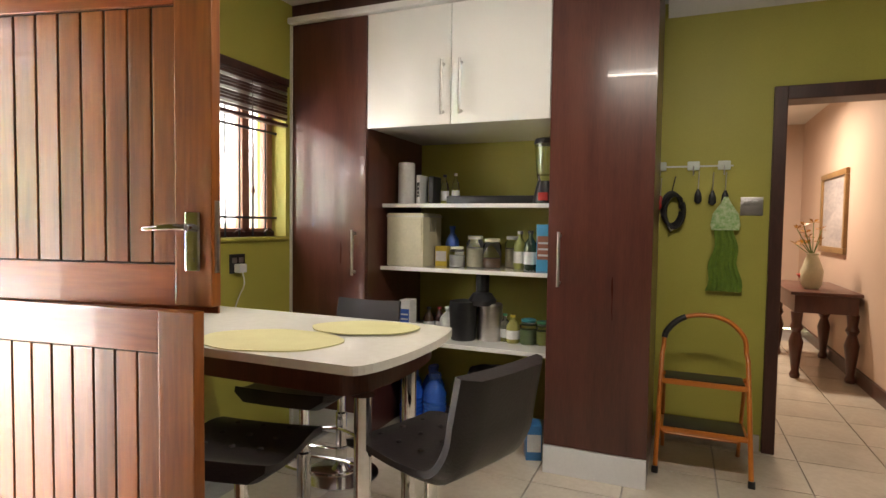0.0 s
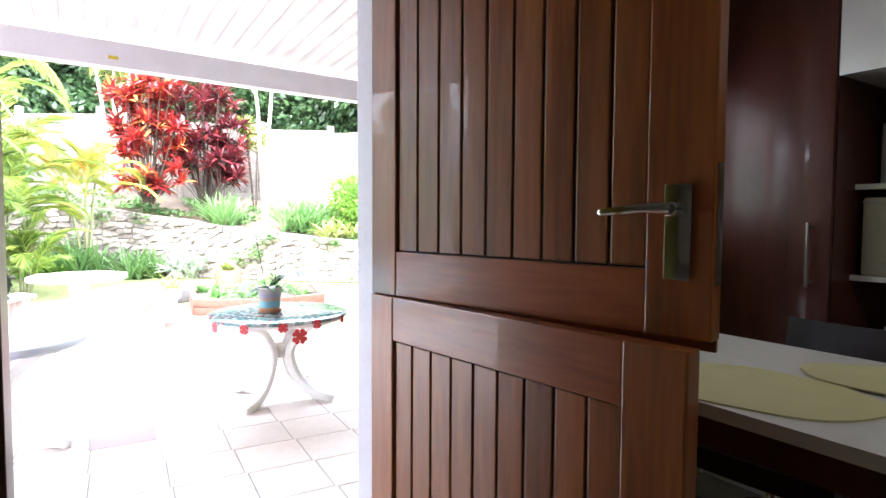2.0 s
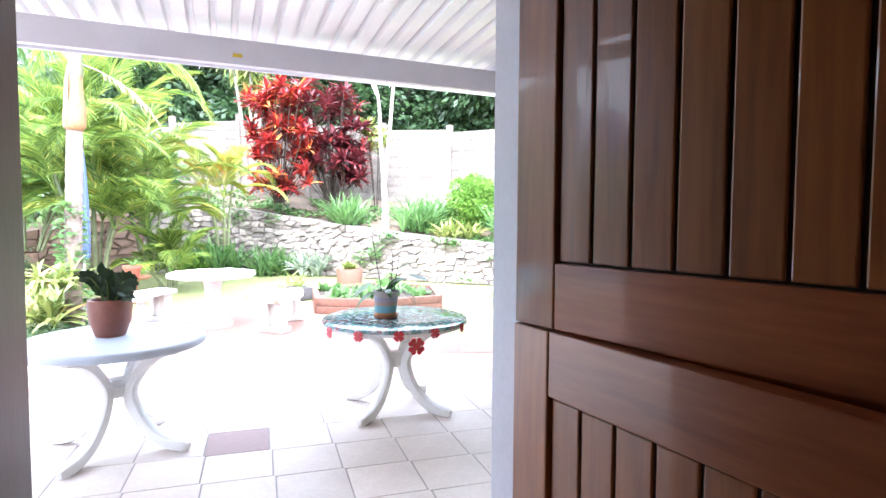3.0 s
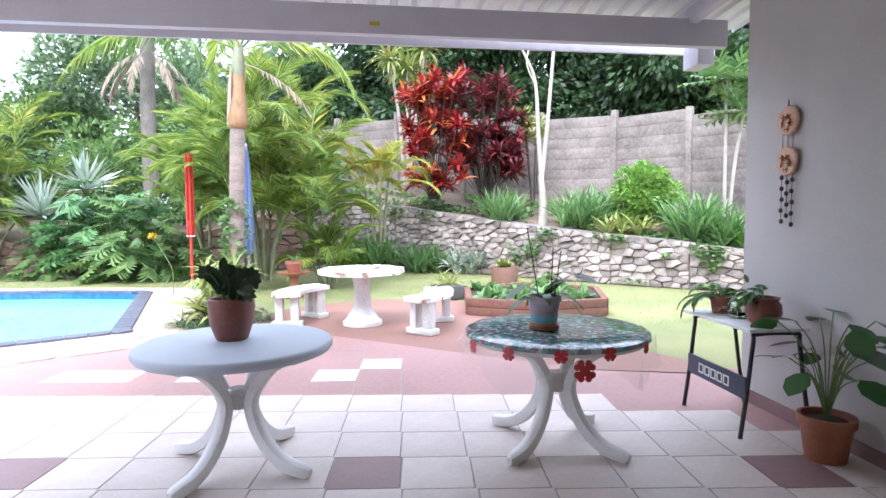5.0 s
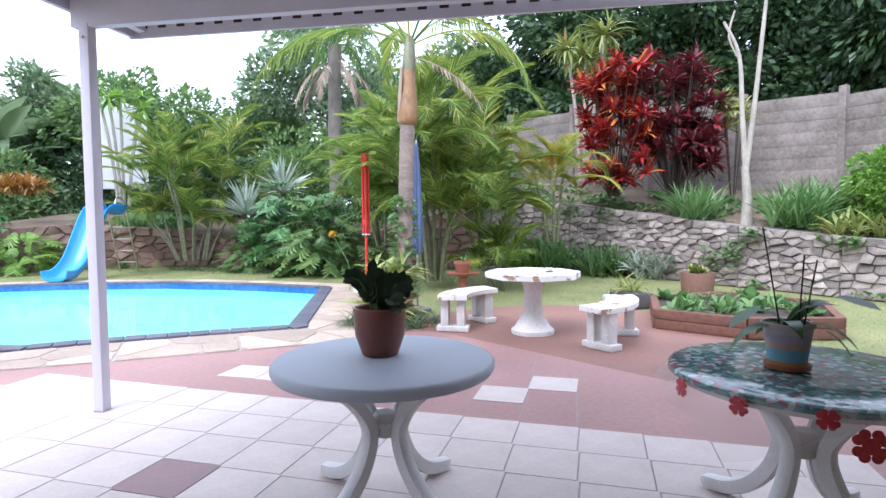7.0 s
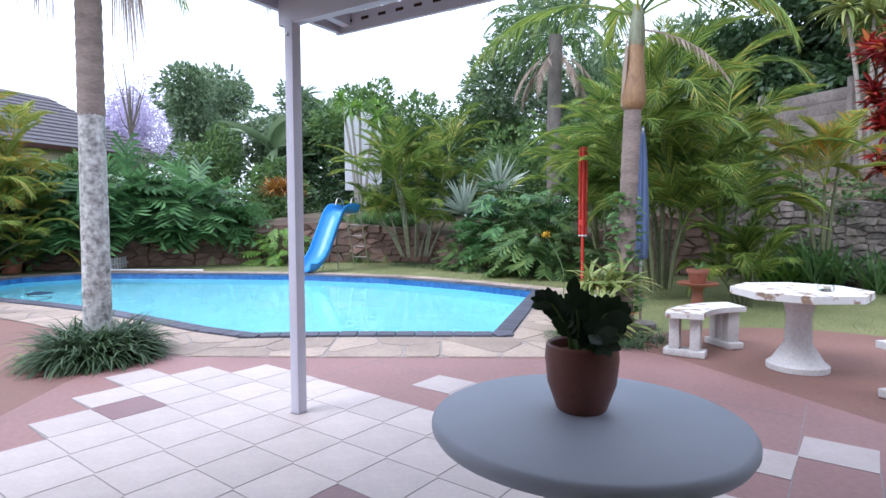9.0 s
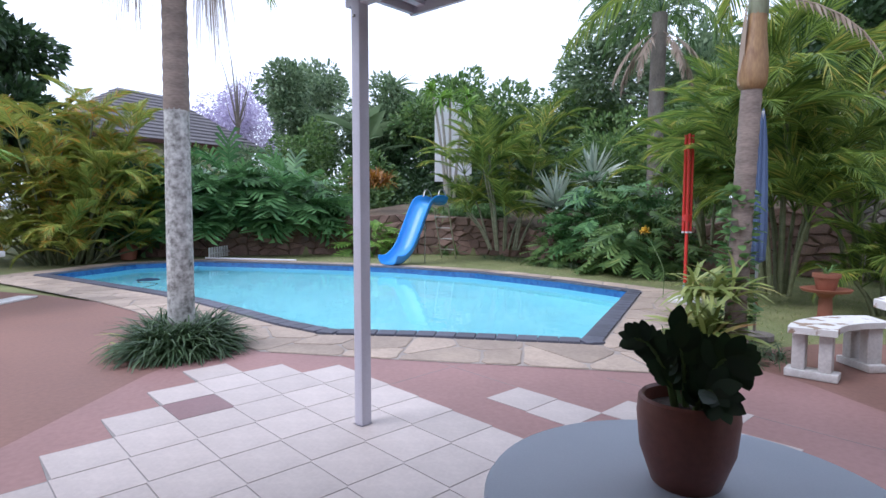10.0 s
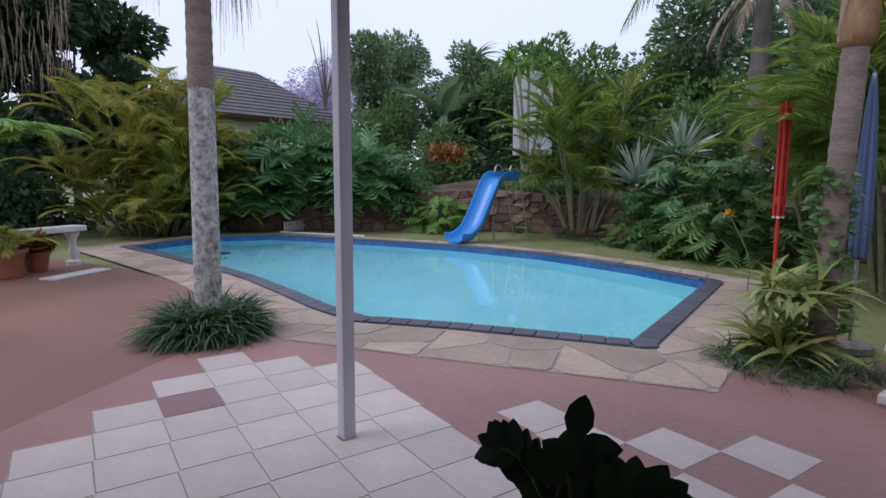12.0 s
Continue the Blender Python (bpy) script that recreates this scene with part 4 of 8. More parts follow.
# ---- breakfast table ----
tab = thing("breakfast_table", "white stone-topped breakfast table with dark wooden apron", "table", 0, 0, FZ)
TZ = 1.11 - FZ
edge = [(WX + 0.002, 2.04), (-0.26, 2.04)] + [(-0.26 + 0.09 * math.sin(a), 2.43 - 0.39 * math.cos(a)) for a in np.linspace(0.12, math.pi - 0.5, 18)] + [(-0.34, 2.80), (WX + 0.002, 2.80)]
part("tabletop", Build().prism(edge, TZ - 0.03, TZ), QUARTZ, tab, "polished white stone top", False)
part("apron", Build().prism([(x - 0.07, 2.42 + (y - 2.42) * 0.86) for x, y in edge[1:-1]] + [(WX + 0.004, 2.74), (WX + 0.004, 2.10)], TZ - 0.115, TZ - 0.031), MAHOGANY, tab, "dark mahogany apron", False)
for x, y in ((-0.27, 2.14), (-0.33, 2.60)):
    part("leg", Build().lathe([(0.036, 0), (0.036, 0.012), (0.029, 0.014), (0.029, TZ - 0.12), (0.04, TZ - 0.116)], 18, pose(x, y, 0)), CHROME, tab, "chrome tube leg")
TT = 1.11


def place_mat(x, y, rx, ry, rz, lift, label):
    b = Build()
    ring = [(rx * math.cos(a) * (1 + 0.03 * math.sin(5 * a)), ry * math.sin(a) * (1 + 0.02 * math.cos(7 * a))) for a in np.linspace(0, 2 * math.pi, 40, endpoint=False)]
    b.prism(ring, 0, 0.004)
    ob = part("place_mat", b, YELLOWMAT, None, "", False)
    ob.matrix_world = pose(x, y, TT + lift, 0, 0, rz)
    tagged(ob, label, "place mat", "place mats on the table")


place_mat(-0.72, 2.24, 0.27, 0.19, 10, 0.0005, "round pale yellow felt place mat near the table edge")
place_mat(-0.52, 2.58, 0.22, 0.15, 20, 0.0055, "oval pale yellow felt place mat overlapping another")
t = thing("tea_tray", "small clear tray with a mug by the wall", "tray", -1.40, 2.42, TT)
part("dish", Build().lathe([(0.02, 0.0), (0.07, 0.004), (0.085, 0.03), (0.08, 0.03), (0.065, 0.008)], 20), JAR, t)
part("mug", Build().lathe([(0.035, 0.008), (0.04, 0.012), (0.042, 0.09), (0.038, 0.09), (0.035, 0.02)], 18), CREAM, t)
t = thing("kettle", "black kettle standing on the breakfast table", "kettle", -1.52, 2.62, TT)
part("body", Build().lathe([(0.08, 0), (0.085, 0.02), (0.07, 0.14), (0.055, 0.19), (0.02, 0.205)], 20), BLACKPL, t)
part("grip", Build().tube(spline([(0.05, 0, 0.19), (0.10, 0, 0.2), (0.115, 0, 0.12), (0.08, 0, 0.04)], 5), 0.010, 8), BLACKPL, t)
part("spout", Build().tube([(-0.06, 0, 0.12), (-0.10, 0, 0.17)], [0.02, 0.012], 8), BLACKPL, t)


def socket(name, x, y, z, rz, label, m=BLACKPL):
    t = thing(name, label, "socket", x, y, z, rz)
    part("plate", Build().box(-0.06, -0.008, -0.055, 0.06, 0, 0.055, 0.003), m, t)
    for i in (-0.027, 0.027):
        part("rocker", Build().box(i - 0.018, -0.012, 0.005, i + 0.018, -0.008, 0.035, 0.002), STEEL, t)
    return t


s = socket("power_socket", WX, 3.12, 1.30, 90, "black wall socket with a white plug in it")
part("plug", Build().box(-0.03, -0.05, -0.05, 0.03, -0.008, 0.0, 0.006), WHITE, s, "white plug")
part("cord", Build().tube(spline([(0, -0.045, -0.05), (0.005, -0.05, -0.12), (0.0, -0.012, -0.2), (-0.12, -0.015, -0.42), (-0.3, -0.015, -0.5), (-0.4, -0.015, -0.35)], 8), 0.004, 6), WHITE, s, "white cord")
s = socket("light_switch", 1.045, 4.42, 1.675, 0, "steel light switch plate with dark rockers", STEEL)


# ---- bar stools ----
def stool(label, seat_z, x, y, rz, group="bar stools", back=True):
    t = thing("bar_stool", label, "stool", x, y, FZ, rz, group)
    b = Build()
    n = 9
    prof = [(0.20, 0.0), (0.12, 0.012), (0.0, 0.0), (-0.12, 0.0), (-0.19, 0.02), (-0.235, 0.09), (-0.25, 0.17), (-0.275, 0.30)]
    if not back:
        prof = prof[:5]
    pts = spline([(px, 0, pz) for px, pz in prof], 4)
    v, f, m = [], [], len(pts)
    for th in (0.0, -0.055):
        for i, p in enumerate(pts):
            a, c = pts[max(i - 1, 0)], pts[min(i + 1, m - 1)]
            nrm = Vector((-(c.z - a.z), 0, c.x - a.x)).normalized()
            for k in range(n):
                u = k / (n - 1) * 2 - 1
                wd = 0.205 * (1 - 0.06 * abs(i / m - 0.5))
                q = p - nrm * th * (1 if abs(u) < 0.99 else 0.4)
                v.append((q.x, u * wd, seat_z + q.z - 0.005 * (1 - u * u)))
    for s in range(2):
        for i in range(m - 1):
            for k in range(n - 1):
                a = s * m * n + i * n + k
                q = (a, a + 1, a + n + 1, a + n)
                f.append(q if s == 0 else q[::-1])
    o = m * n
    for i in range(m - 1):
        for k in (0, n - 1):
            a = i * n + k
            f.append((a, a + n, o + a + n, o + a) if k == 0 else (a, o + a, o + a + n, a + n))
    for k in range(n - 1):
        f.append((k, o + k, o + k + 1, k + 1))
        e = (m - 1) * n + k
        f.append((e, e + 1, o + e + 1, o + e))
    part("seat_shell", b.add(v, f), BLACKLEATHER, t, "black padded leatherette seat")
    b = Build()
    for u in (-0.1, 0.0, 0.1):
        for px in (-0.05, 0.05, 0.14):
            b.lathe([(0.011, 0.0), (0.009, 0.005), (0.003, 0.007)], 8, pose(px, u, seat_z + 0.004))
    part("tuft_buttons", b, BLACKLEATHER, t)
    part("gas_lift", Build().lathe([(0.03, 0.03), (0.03, seat_z * 0.55), (0.022, seat_z * 0.56), (0.022, seat_z - 0.06), (0.07, seat_z - 0.055), (0.07, seat_z - 0.048)], 16), CHROME, t, "chrome gas lift column")
    part("base", Build().lathe([(0.20, 0.0), (0.20, 0.008), (0.15, 0.018), (0.05, 0.035), (0.032, 0.06)], 28), CHROME, t, "round chrome base")
    part("footrest", Build().tube(spline([(0.03, 0, 0.26), (0.08, 0.14, 0.25), (0.22, 0.13, 0.24), (0.22, -0.13, 0.24), (0.08, -0.14, 0.25), (0.03, 0, 0.26)], 6), 0.008, 8), CHROME, t, "chrome footrest loop")
    return t


stool("black leatherette bar stool at the table's rounded end", 0.63, -0.09, 2.28, 160)
stool("low black tufted bar stool under the table", 0.62, -0.66, 2.02, 100, back=False)
stool("black bar stool pushed in under the table", 0.66, -0.80, 2.55, 95, back=False)
stool("black bar stool whose back shows above the table", 0.61, -0.98, 3.12, -90)

# ---- step ladder and wall hooks ----
lad = thing("step_ladder", "orange two-step folding ladder with black treads", "ladder", 0.80, 3.98, FZ)
for s in (-0.235, 0.235):
    part("front_leg", Build().tube([(s, -0.13, 0.0), (s * 0.93, 0.06, 0.62), (s * 0.9, 0.10, 0.66)], 0.013, 10), ORANGEPAINT, lad)
    part("rear_leg", Build().tube([(s * 0.88, 0.30, 0.0), (s * 0.88, 0.05, 0.52)], 0.011, 8), ORANGEPAINT, lad)
    part("rubber_foot", Build().tube([(s, -0.134, 0.0), (s, -0.126, 0.035)], 0.018, 10), BLACKPL, lad)
arch = [(-0.212, 0.10, 0.66), (-0.20, 0.12, 0.74), (-0.12, 0.135, 0.82), (0, 0.14, 0.845), (0.12, 0.135, 0.82), (0.20, 0.12, 0.74), (0.212, 0.10, 0.66)]
part("hand_loop", Build().tube(spline(arch, 5), 0.013, 10), ORANGEPAINT, lad, "orange arched hand loop")
part("foam_grip", Build().tube(spline(arch, 5)[3:12], 0.017, 10), BLACKPL, lad, "black foam grip")
for z, y0, y1 in ((0.22, -0.10, 0.12), (0.47, -0.03, 0.15)):
    tr = part("tread", Build().box(-0.215, y0, z, 0.215, y1, z + 0.03, 0.006), ORANGEPAINT, lad)
    part("tread_mat", Build().box(-0.20, y0 + 0.01, z + 0.03, 0.20, y1 - 0.005, z + 0.036, 0.002), BLACKPL, tr, "ribbed black tread mat")
part("cross_bar", Build().tube([(-0.21, 0.25, 0.10), (0.21, 0.25, 0.10)], 0.009, 8), ORANGEPAINT, lad)

rack = thing("hook_rack", "row of clear acrylic hooks with keys and straps", "hook rack", 0.72, 4.42, 1.92)
part("rail", Build().box(-0.22, -0.006, -0.005, 0.22, 0, 0.005, 0.002), LABELW, rack, "", False)
for i, x in enumerate((-0.19, 0.0, 0.17)):
    part("hook_plate", Build().box(x - 0.035, -0.02, -0.025, x + 0.035, -0.0105, 0.03, 0.006), mat("frosted_acrylic", (0.66, 0.70, 0.64), (0.5, 0.56, 0.45), 0.2, bump=0), rack)
    part("hook", Build().tube(spline([(x, -0.02, 0.0), (x, -0.035, -0.03), (x, -0.03, -0.05), (x, -0.045, -0.055)], 4), 0.004, 6), STEEL, rack)
for x, z, m, lab in ((-0.185, 1.70, REDP, "red key fob hanging from a hook"), (0.03, 1.74, BLACKPL, "small black remote hanging from a hook"), (0.11, 1.73, BLACKPL, "black key pouch hanging from a hook"), (0.18, 1.73, BLACKPL, "black torch hanging from a hook")):
    t = thing("key_fob", lab, "key fob", 0.72 + x, 4.40, z)
    part("strap", Build().tube([(0, 0, 0.03), (0.003, 0.0, 0.15)], 0.003, 6), STEEL, t)
    part("fob", Build().lathe([(0.006, -0.05), (0.022, -0.035), (0.018, 0.01), (0.006, 0.04)], 12, None, 0.5), m, t)
t = thing("dog_leash", "coiled black strap hanging from a hook", "strap", 0.60, 4.40, 1.66)
b = Build()
for i in range(3):
    a0 = i * 0.4
    b.tube([(0.055 * math.cos(a) + 0.01 * i, -0.012 * i, 0.10 * math.sin(a) - 0.01 * i) for a in np.linspace(a0, a0 + 6.1, 26)], 0.011, 6)
part("webbing", b, BLACKPL, t, "black nylon webbing")
part("clip", Build().tube([(-0.02, -0.02, -0.1), (0.0, -0.03, -0.14), (0.02, -0.02, -0.12)], 0.007, 6), STEEL, t)
part("hanging_loop", Build().tube([(0.0, 0, 0.1), (0.02, 0, 0.20)], 0.004, 6), BLACKPL, t)
tow = thing("hand_towel", "green hanging hand towel with a patterned top", "towel", 0.905, 4.40, 1.16)
b = Build()
for k in range(2):
    v, f = [], []
    for j in range(12):
        for i in range(17):
            u = i / 16 - 0.5
            wdt = 0.10 + 0.10 * (1 - j / 11)
            v.append((u * wdt + 0.01 * math.sin(j), -0.012 + 0.012 * math.sin(u * 28) * (1 - j / 14) - 0.012 * k, j * 0.0345))
    f = [(j * 17 + i, j * 17 + i + 1, (j + 1) * 17 + i + 1, (j + 1) * 17 + i) for j in range(11) for i in range(16)]
    b.add(v, f)
part("cloth", b, mat("green_terry_cloth", (0.16, 0.26, 0.03), (0.10, 0.18, 0.02), 0.95, scale=30, fine=200, bump=0.4), tow, "green terry cloth")
b = Build().lathe([(0.075, 0.37), (0.082, 0.40), (0.07, 0.47), (0.03, 0.53), (0.012, 0.57)], 20, pose(0, -0.015, 0), 0.25)
part("top_band", b, mat("green_leaf_print", (0.62, 0.70, 0.45), (0.15, 0.40, 0.08), 0.8, scale=38, fine=90), tow, "white and green printed top band")

# ---- ceiling tube light ----
lamp = thing("ceiling_light", "white fluorescent tube light fixed to the ceiling", "lamp", 0.75, 2.3, CZ)
part("fixture", Build().box(-0.62, -0.045, -0.045, 0.62, 0.045, 0.0, 0.006), WHITE, lamp, "white metal batten")
part("tube", Build().tube([(-0.59, 0, -0.068), (0.59, 0, -0.068)], 0.016, 12), glow_mat("fluorescent_tube", (1.0, 0.97, 0.9), 0.7), lamp, "lit fluorescent tube")
tube_light = new("tube_light", bpy.data.lights.new("tube_light", "AREA"))
tube_light.data.shape, tube_light.data.size, tube_light.data.size_y, tube_light.data.energy, tube_light.data.color = "RECTANGLE", 1.18, 0.05, 0.5, (1.0, 0.95, 0.86)
tube_light.matrix_world = pose(0.75, 2.3, CZ - 0.09)
win_light = new("kitchen_window_light", bpy.data.lights.new("kitchen_window_light", "AREA"))
win_light.data.shape, win_light.data.size, win_light.data.size_y, win_light.data.energy = "RECTANGLE", 1.4, 0.85, 0.6
win_light.matrix_world = look((-1.9, 2.78, 1.95), (0, 2.78, 1.6))

# ---- room beyond the doorway ----
side = thing("console_table", "dark carved wooden console table with turned legs", "table", 1.86, 7.0, FZ)
part("top", Build().box(-0.28, -0.62, 0.76, 0.26, 0.62, 0.79, 0.008), MAHOGANY, side)
part("apron", Build().box(-0.24, -0.57, 0.60, 0.24, 0.57, 0.76, 0.004), MAHOGANY, side)
for x in (-0.21, 0.21):
    for y in (-0.52, 0.52):
        part("leg", Build().lathe([(0.035, 0), (0.045, 0.03), (0.03, 0.07), (0.045, 0.2), (0.06, 0.33), (0.035, 0.42), (0.055, 0.46), (0.04, 0.5), (0.05, 0.6)], 14, pose(x, y, 0)), MAHOGANY, side)
vase = thing("vase", "cream textured vase with orange and yellow flowers", "vase", 1.80, 6.75, FZ + 0.79)
part("vessel", Build().lathe([(0.06, 0), (0.085, 0.04), (0.095, 0.16), (0.06, 0.27), (0.045, 0.31), (0.055, 0.33)], 20), CREAM, vase)
b, fl = Build(), Build()
for i in range(12):
    a, r = rnd.uniform(0, 6.28), rnd.uniform(0.05, 0.16)
    p = (r * math.cos(a), r * math.sin(a), 0.40 + rnd.uniform(0, 0.22))
    b.tube([(0, 0, 0.3), p], 0.004, 5)
    for j in range(6):
        c = j * math.pi / 3
        fl.add([(0, 0, 0), (0.03 * math.cos(c - 0.4), 0.03 * math.sin(c - 0.4), 0.02), (0.05 * math.cos(c), 0.05 * math.sin(c), 0.025), (0.03 * math.cos(c + 0.4), 0.03 * math.sin(c + 0.4), 0.02)], [(0, 1, 2, 3)], pose(*p, rnd.uniform(-40, 40), rnd.uniform(-40, 40), 0))
part("stems", b, STALK, vase)
part("flowers", fl, ORANGELEAF, vase, "orange and yellow flowers")
t = thing("bowl", "small dark red footed bowl on the console table", "bowl", 1.86, 7.2, FZ + 0.79)
part("dish", Build().lathe([(0.04, 0), (0.02, 0.03), (0.09, 0.07), (0.11, 0.1), (0.1, 0.1), (0.02, 0.05)], 20), REDP, t)
pic = thing("painting", "framed pale landscape painting on the peach wall", "painting", 2.14, 7.6, 1.72)
for y0, y1, z0, z1 in ((-0.52, 0.52, 0.36, 0.42), (-0.52, 0.52, -0.42, -0.36), (-0.52, -0.46, -0.36, 0.36), (0.46, 0.52, -0.36, 0.36)):
    part("frame_side", Build().box(-0.035, y0, z0, 0, y1, z1, 0.008), mat("gilt_wood", (0.34, 0.20, 0.08), (0.2, 0.11, 0.04), 0.4), pic)
part("canvas", Build().box(-0.012, -0.46, -0.36, -0.004, 0.46, 0.36), mat("pale_landscape", (0.52, 0.46, 0.44), (0.30, 0.27, 0.28), 0.7, scale=2.5, fine=14, stretch=(1, 0.6, 2)), pic, "pale misty landscape canvas")
# Fill light and glowing bowl, added out of view to brighten this room.
pl = new("passage_fill_light", bpy.data.lights.new("passage_fill_light", "AREA"))
pl.data.shape, pl.data.size, pl.data.energy, pl.data.color = "DISK", 0.3, 1.5, (1.0, 0.86, 0.72)
pl.matrix_world = pose(1.2, 7.2, 2.80)
t = thing("added_ceiling_lamp", "unseen glowing round bowl added with the passage fill light", "lamp", 1.2, 7.2, 2.93)
part("bowl", Build().lathe([(0.02, -0.11), (0.10, -0.09), (0.15, -0.03), (0.15, 0.0)], 22), glow_mat("added_lamp_glow", (1, 0.9, 0.75), 0.4), t)

# ---- round patio tables ----
def patio_table(label, x, y, turn, r, top_material):
    t = thing("patio_table", label, "table", x, y, 0, turn, "round patio tables")
    part("tabletop", Build().lathe([(0.0, 0.690), (r - 0.06, 0.690), (r - 0.03, 0.672), (r - 0.012, 0.675), (r, 0.695), (r, 0.712), (r - 0.008, 0.724), (r - 0.02, 0.73), (0.0, 0.73)], 64), top_material, t, "round rimmed plastic top")
    for k in range(4):
        m = pose(0, 0, 0, 0, 0, 90 * k)
        pts = spline([(0.42, 0, 0.662), (0.34, 0, 0.645), (0.255, 0, 0.60), (0.18, 0, 0.53), (0.125, 0, 0.455), (0.10, 0, 0.39), (0.11, 0, 0.31), (0.16, 0, 0.205), (0.25, 0, 0.11), (0.36, 0, 0.057), (0.49, 0, 0.042)], 4)
        b = Build()
        n = len(pts)
        v, f = [], []
        sec = [(-0.027, -0.024), (-0.012, -0.03), (0.012, -0.03), (0.027, -0.024), (0.03, 0.0), (0.027, 0.024), (0.01, 0.03), (0.005, 0.022), (-0.005, 0.022), (-0.01, 0.03), (-0.027, 0.024), (-0.03, 0.0)]
        for i, p in enumerate(pts):
            a, c = pts[max(i - 1, 0)], pts[min(i + 1, n - 1)]
            tg = (c - a).normalized()
            nr = Vector((-tg.z, 0, tg.x))
            s = (1.0 + 0.3 * i / n) * (0.45, 0.8, 0.95, 1.0)[min(3, n - 1 - i)]
            for u, w_ in sec:
                v.append((p.x - nr.x * w_ * s, u * s, p.z - nr.z * w_ * s))
        q = len(sec)
        f = [(i * q + k2, i * q + (k2 + 1) % q, (i + 1) * q + (k2 + 1) % q, (i + 1) * q + k2) for i in range(n - 1) for k2 in range(q)] + [tuple(range(q))[::-1], tuple(range((n - 1) * q, n * q))]
        b.add(v, f, m)
        me = b.mesh("leg")
        bm = bmesh.new()
        bm.from_mesh(me)
        bmesh.ops.recalc_face_normals(bm, faces=bm.faces)
        bm.to_mesh(me)
        bm.free()
        part("leg", me, PLASTIC, t, "curved ribbed white plastic leg")
        part("foot", Build().lathe([(0.032, 0.0), (0.034, 0.008), (0.03, 0.02)], 10, m @ pose(0.45, 0, 0)), PLASTIC, t)
    part("hub", Build().lathe([(0.045, 0.34), (0.06, 0.36), (0.06, 0.44), (0.045, 0.46)], 16), PLASTIC, t, "white plastic hub")
    part("hub_ring", Build().lathe([(0.065, 0.39), (0.07, 0.395), (0.07, 0.415), (0.065, 0.42)], 16), PLASTIC, t)
    return t


patio_table("round plastic patio table with pale blue-grey top", -4.585, 0.42, -28, 0.54, TABLEGREY)
patio_table("round white plastic patio table under a clear cloth", -4.70, 2.32, 42, 0.55, PLASTIC)

cloth = thing("tablecloth", "clear plastic tablecloth printed with green leaves and red flowers", "tablecloth", -4.70, 2.32, 0.73)
PRINT, pn, pk, pp = node_mat("green_leaf_print_plastic")
tc, vo, rp = pn.new("ShaderNodeTexCoord"), pn.new("ShaderNodeTexVoronoi"), pn.new("ShaderNodeValToRGB")
vo.inputs["Scale"].default_value = 36
rp.color_ramp.interpolation = "CONSTANT"
els = rp.color_ramp.elements
els[0].color, els[1].position, els[1].color = (0.05, 0.15, 0.16, 1), 0.28, (0.16, 0.28, 0.29, 1)
for pos_, col in ((0.46, (0.42, 0.50, 0.52, 1)), (0.6, (0.08, 0.20, 0.19, 1)), (0.76, (0.28, 0.12, 0.14, 1)), (0.88, (0.20, 0.32, 0.34, 1))):
    els.new(pos_).color = col
pk.new(tc.outputs["Object"], vo.inputs["Vector"])
pk.new(vo.outputs["Color"], rp.inputs["Fac"])
pk.new(rp.outputs["Color"], pp.inputs["Base Color"])
pp.inputs["Roughness"].default_value = 0.12
FILM, fn, fk, fp = node_mat("clear_plastic_film")
fp.inputs["Base Color"].default_value, fp.inputs["Roughness"].default_value, fp.inputs["Alpha"].default_value = (0.9, 0.9, 0.92, 1), 0.06, 0.13
part("printed_top", Build().lathe([(0.0, 0.003), (0.3, 0.0035), (0.54, 0.003), (0.56, -0.006), (0.563, -0.03)], 72), PRINT, cloth, "green printed plastic top")
b = Build()
N = 144
v, rows = [], 9
for j in range(rows):
    for i in range(N):
        a = 2 * math.pi * i / N
        corner = abs(math.cos(2 * (a - 0.75))) ** 3
        drop = (0.07 + 0.20 * corner) * j / (rows - 1)
        out = 0.566 + j / (rows - 1) * (0.03 + 0.035 * math.sin(a * 13) * (1 - 0.5 * corner) + 0.02 * math.sin(a * 29 + 1)) - 0.05 * corner * j / rows
        v.append((out * math.cos(a), out * math.sin(a), -0.012 - drop))
b.add(v, [(j * N + i, j * N + (i + 1) % N, (j + 1) * N + (i + 1) % N, (j + 1) * N + i) for j in range(rows - 1) for i in range(N)])
sk = part("skirt", b, FILM, cloth, "clear hanging plastic skirt")
RFL = mat("red_flower_print", (0.52, 0.04, 0.06), (0.36, 0.03, 0.04), 0.25, bump=0)
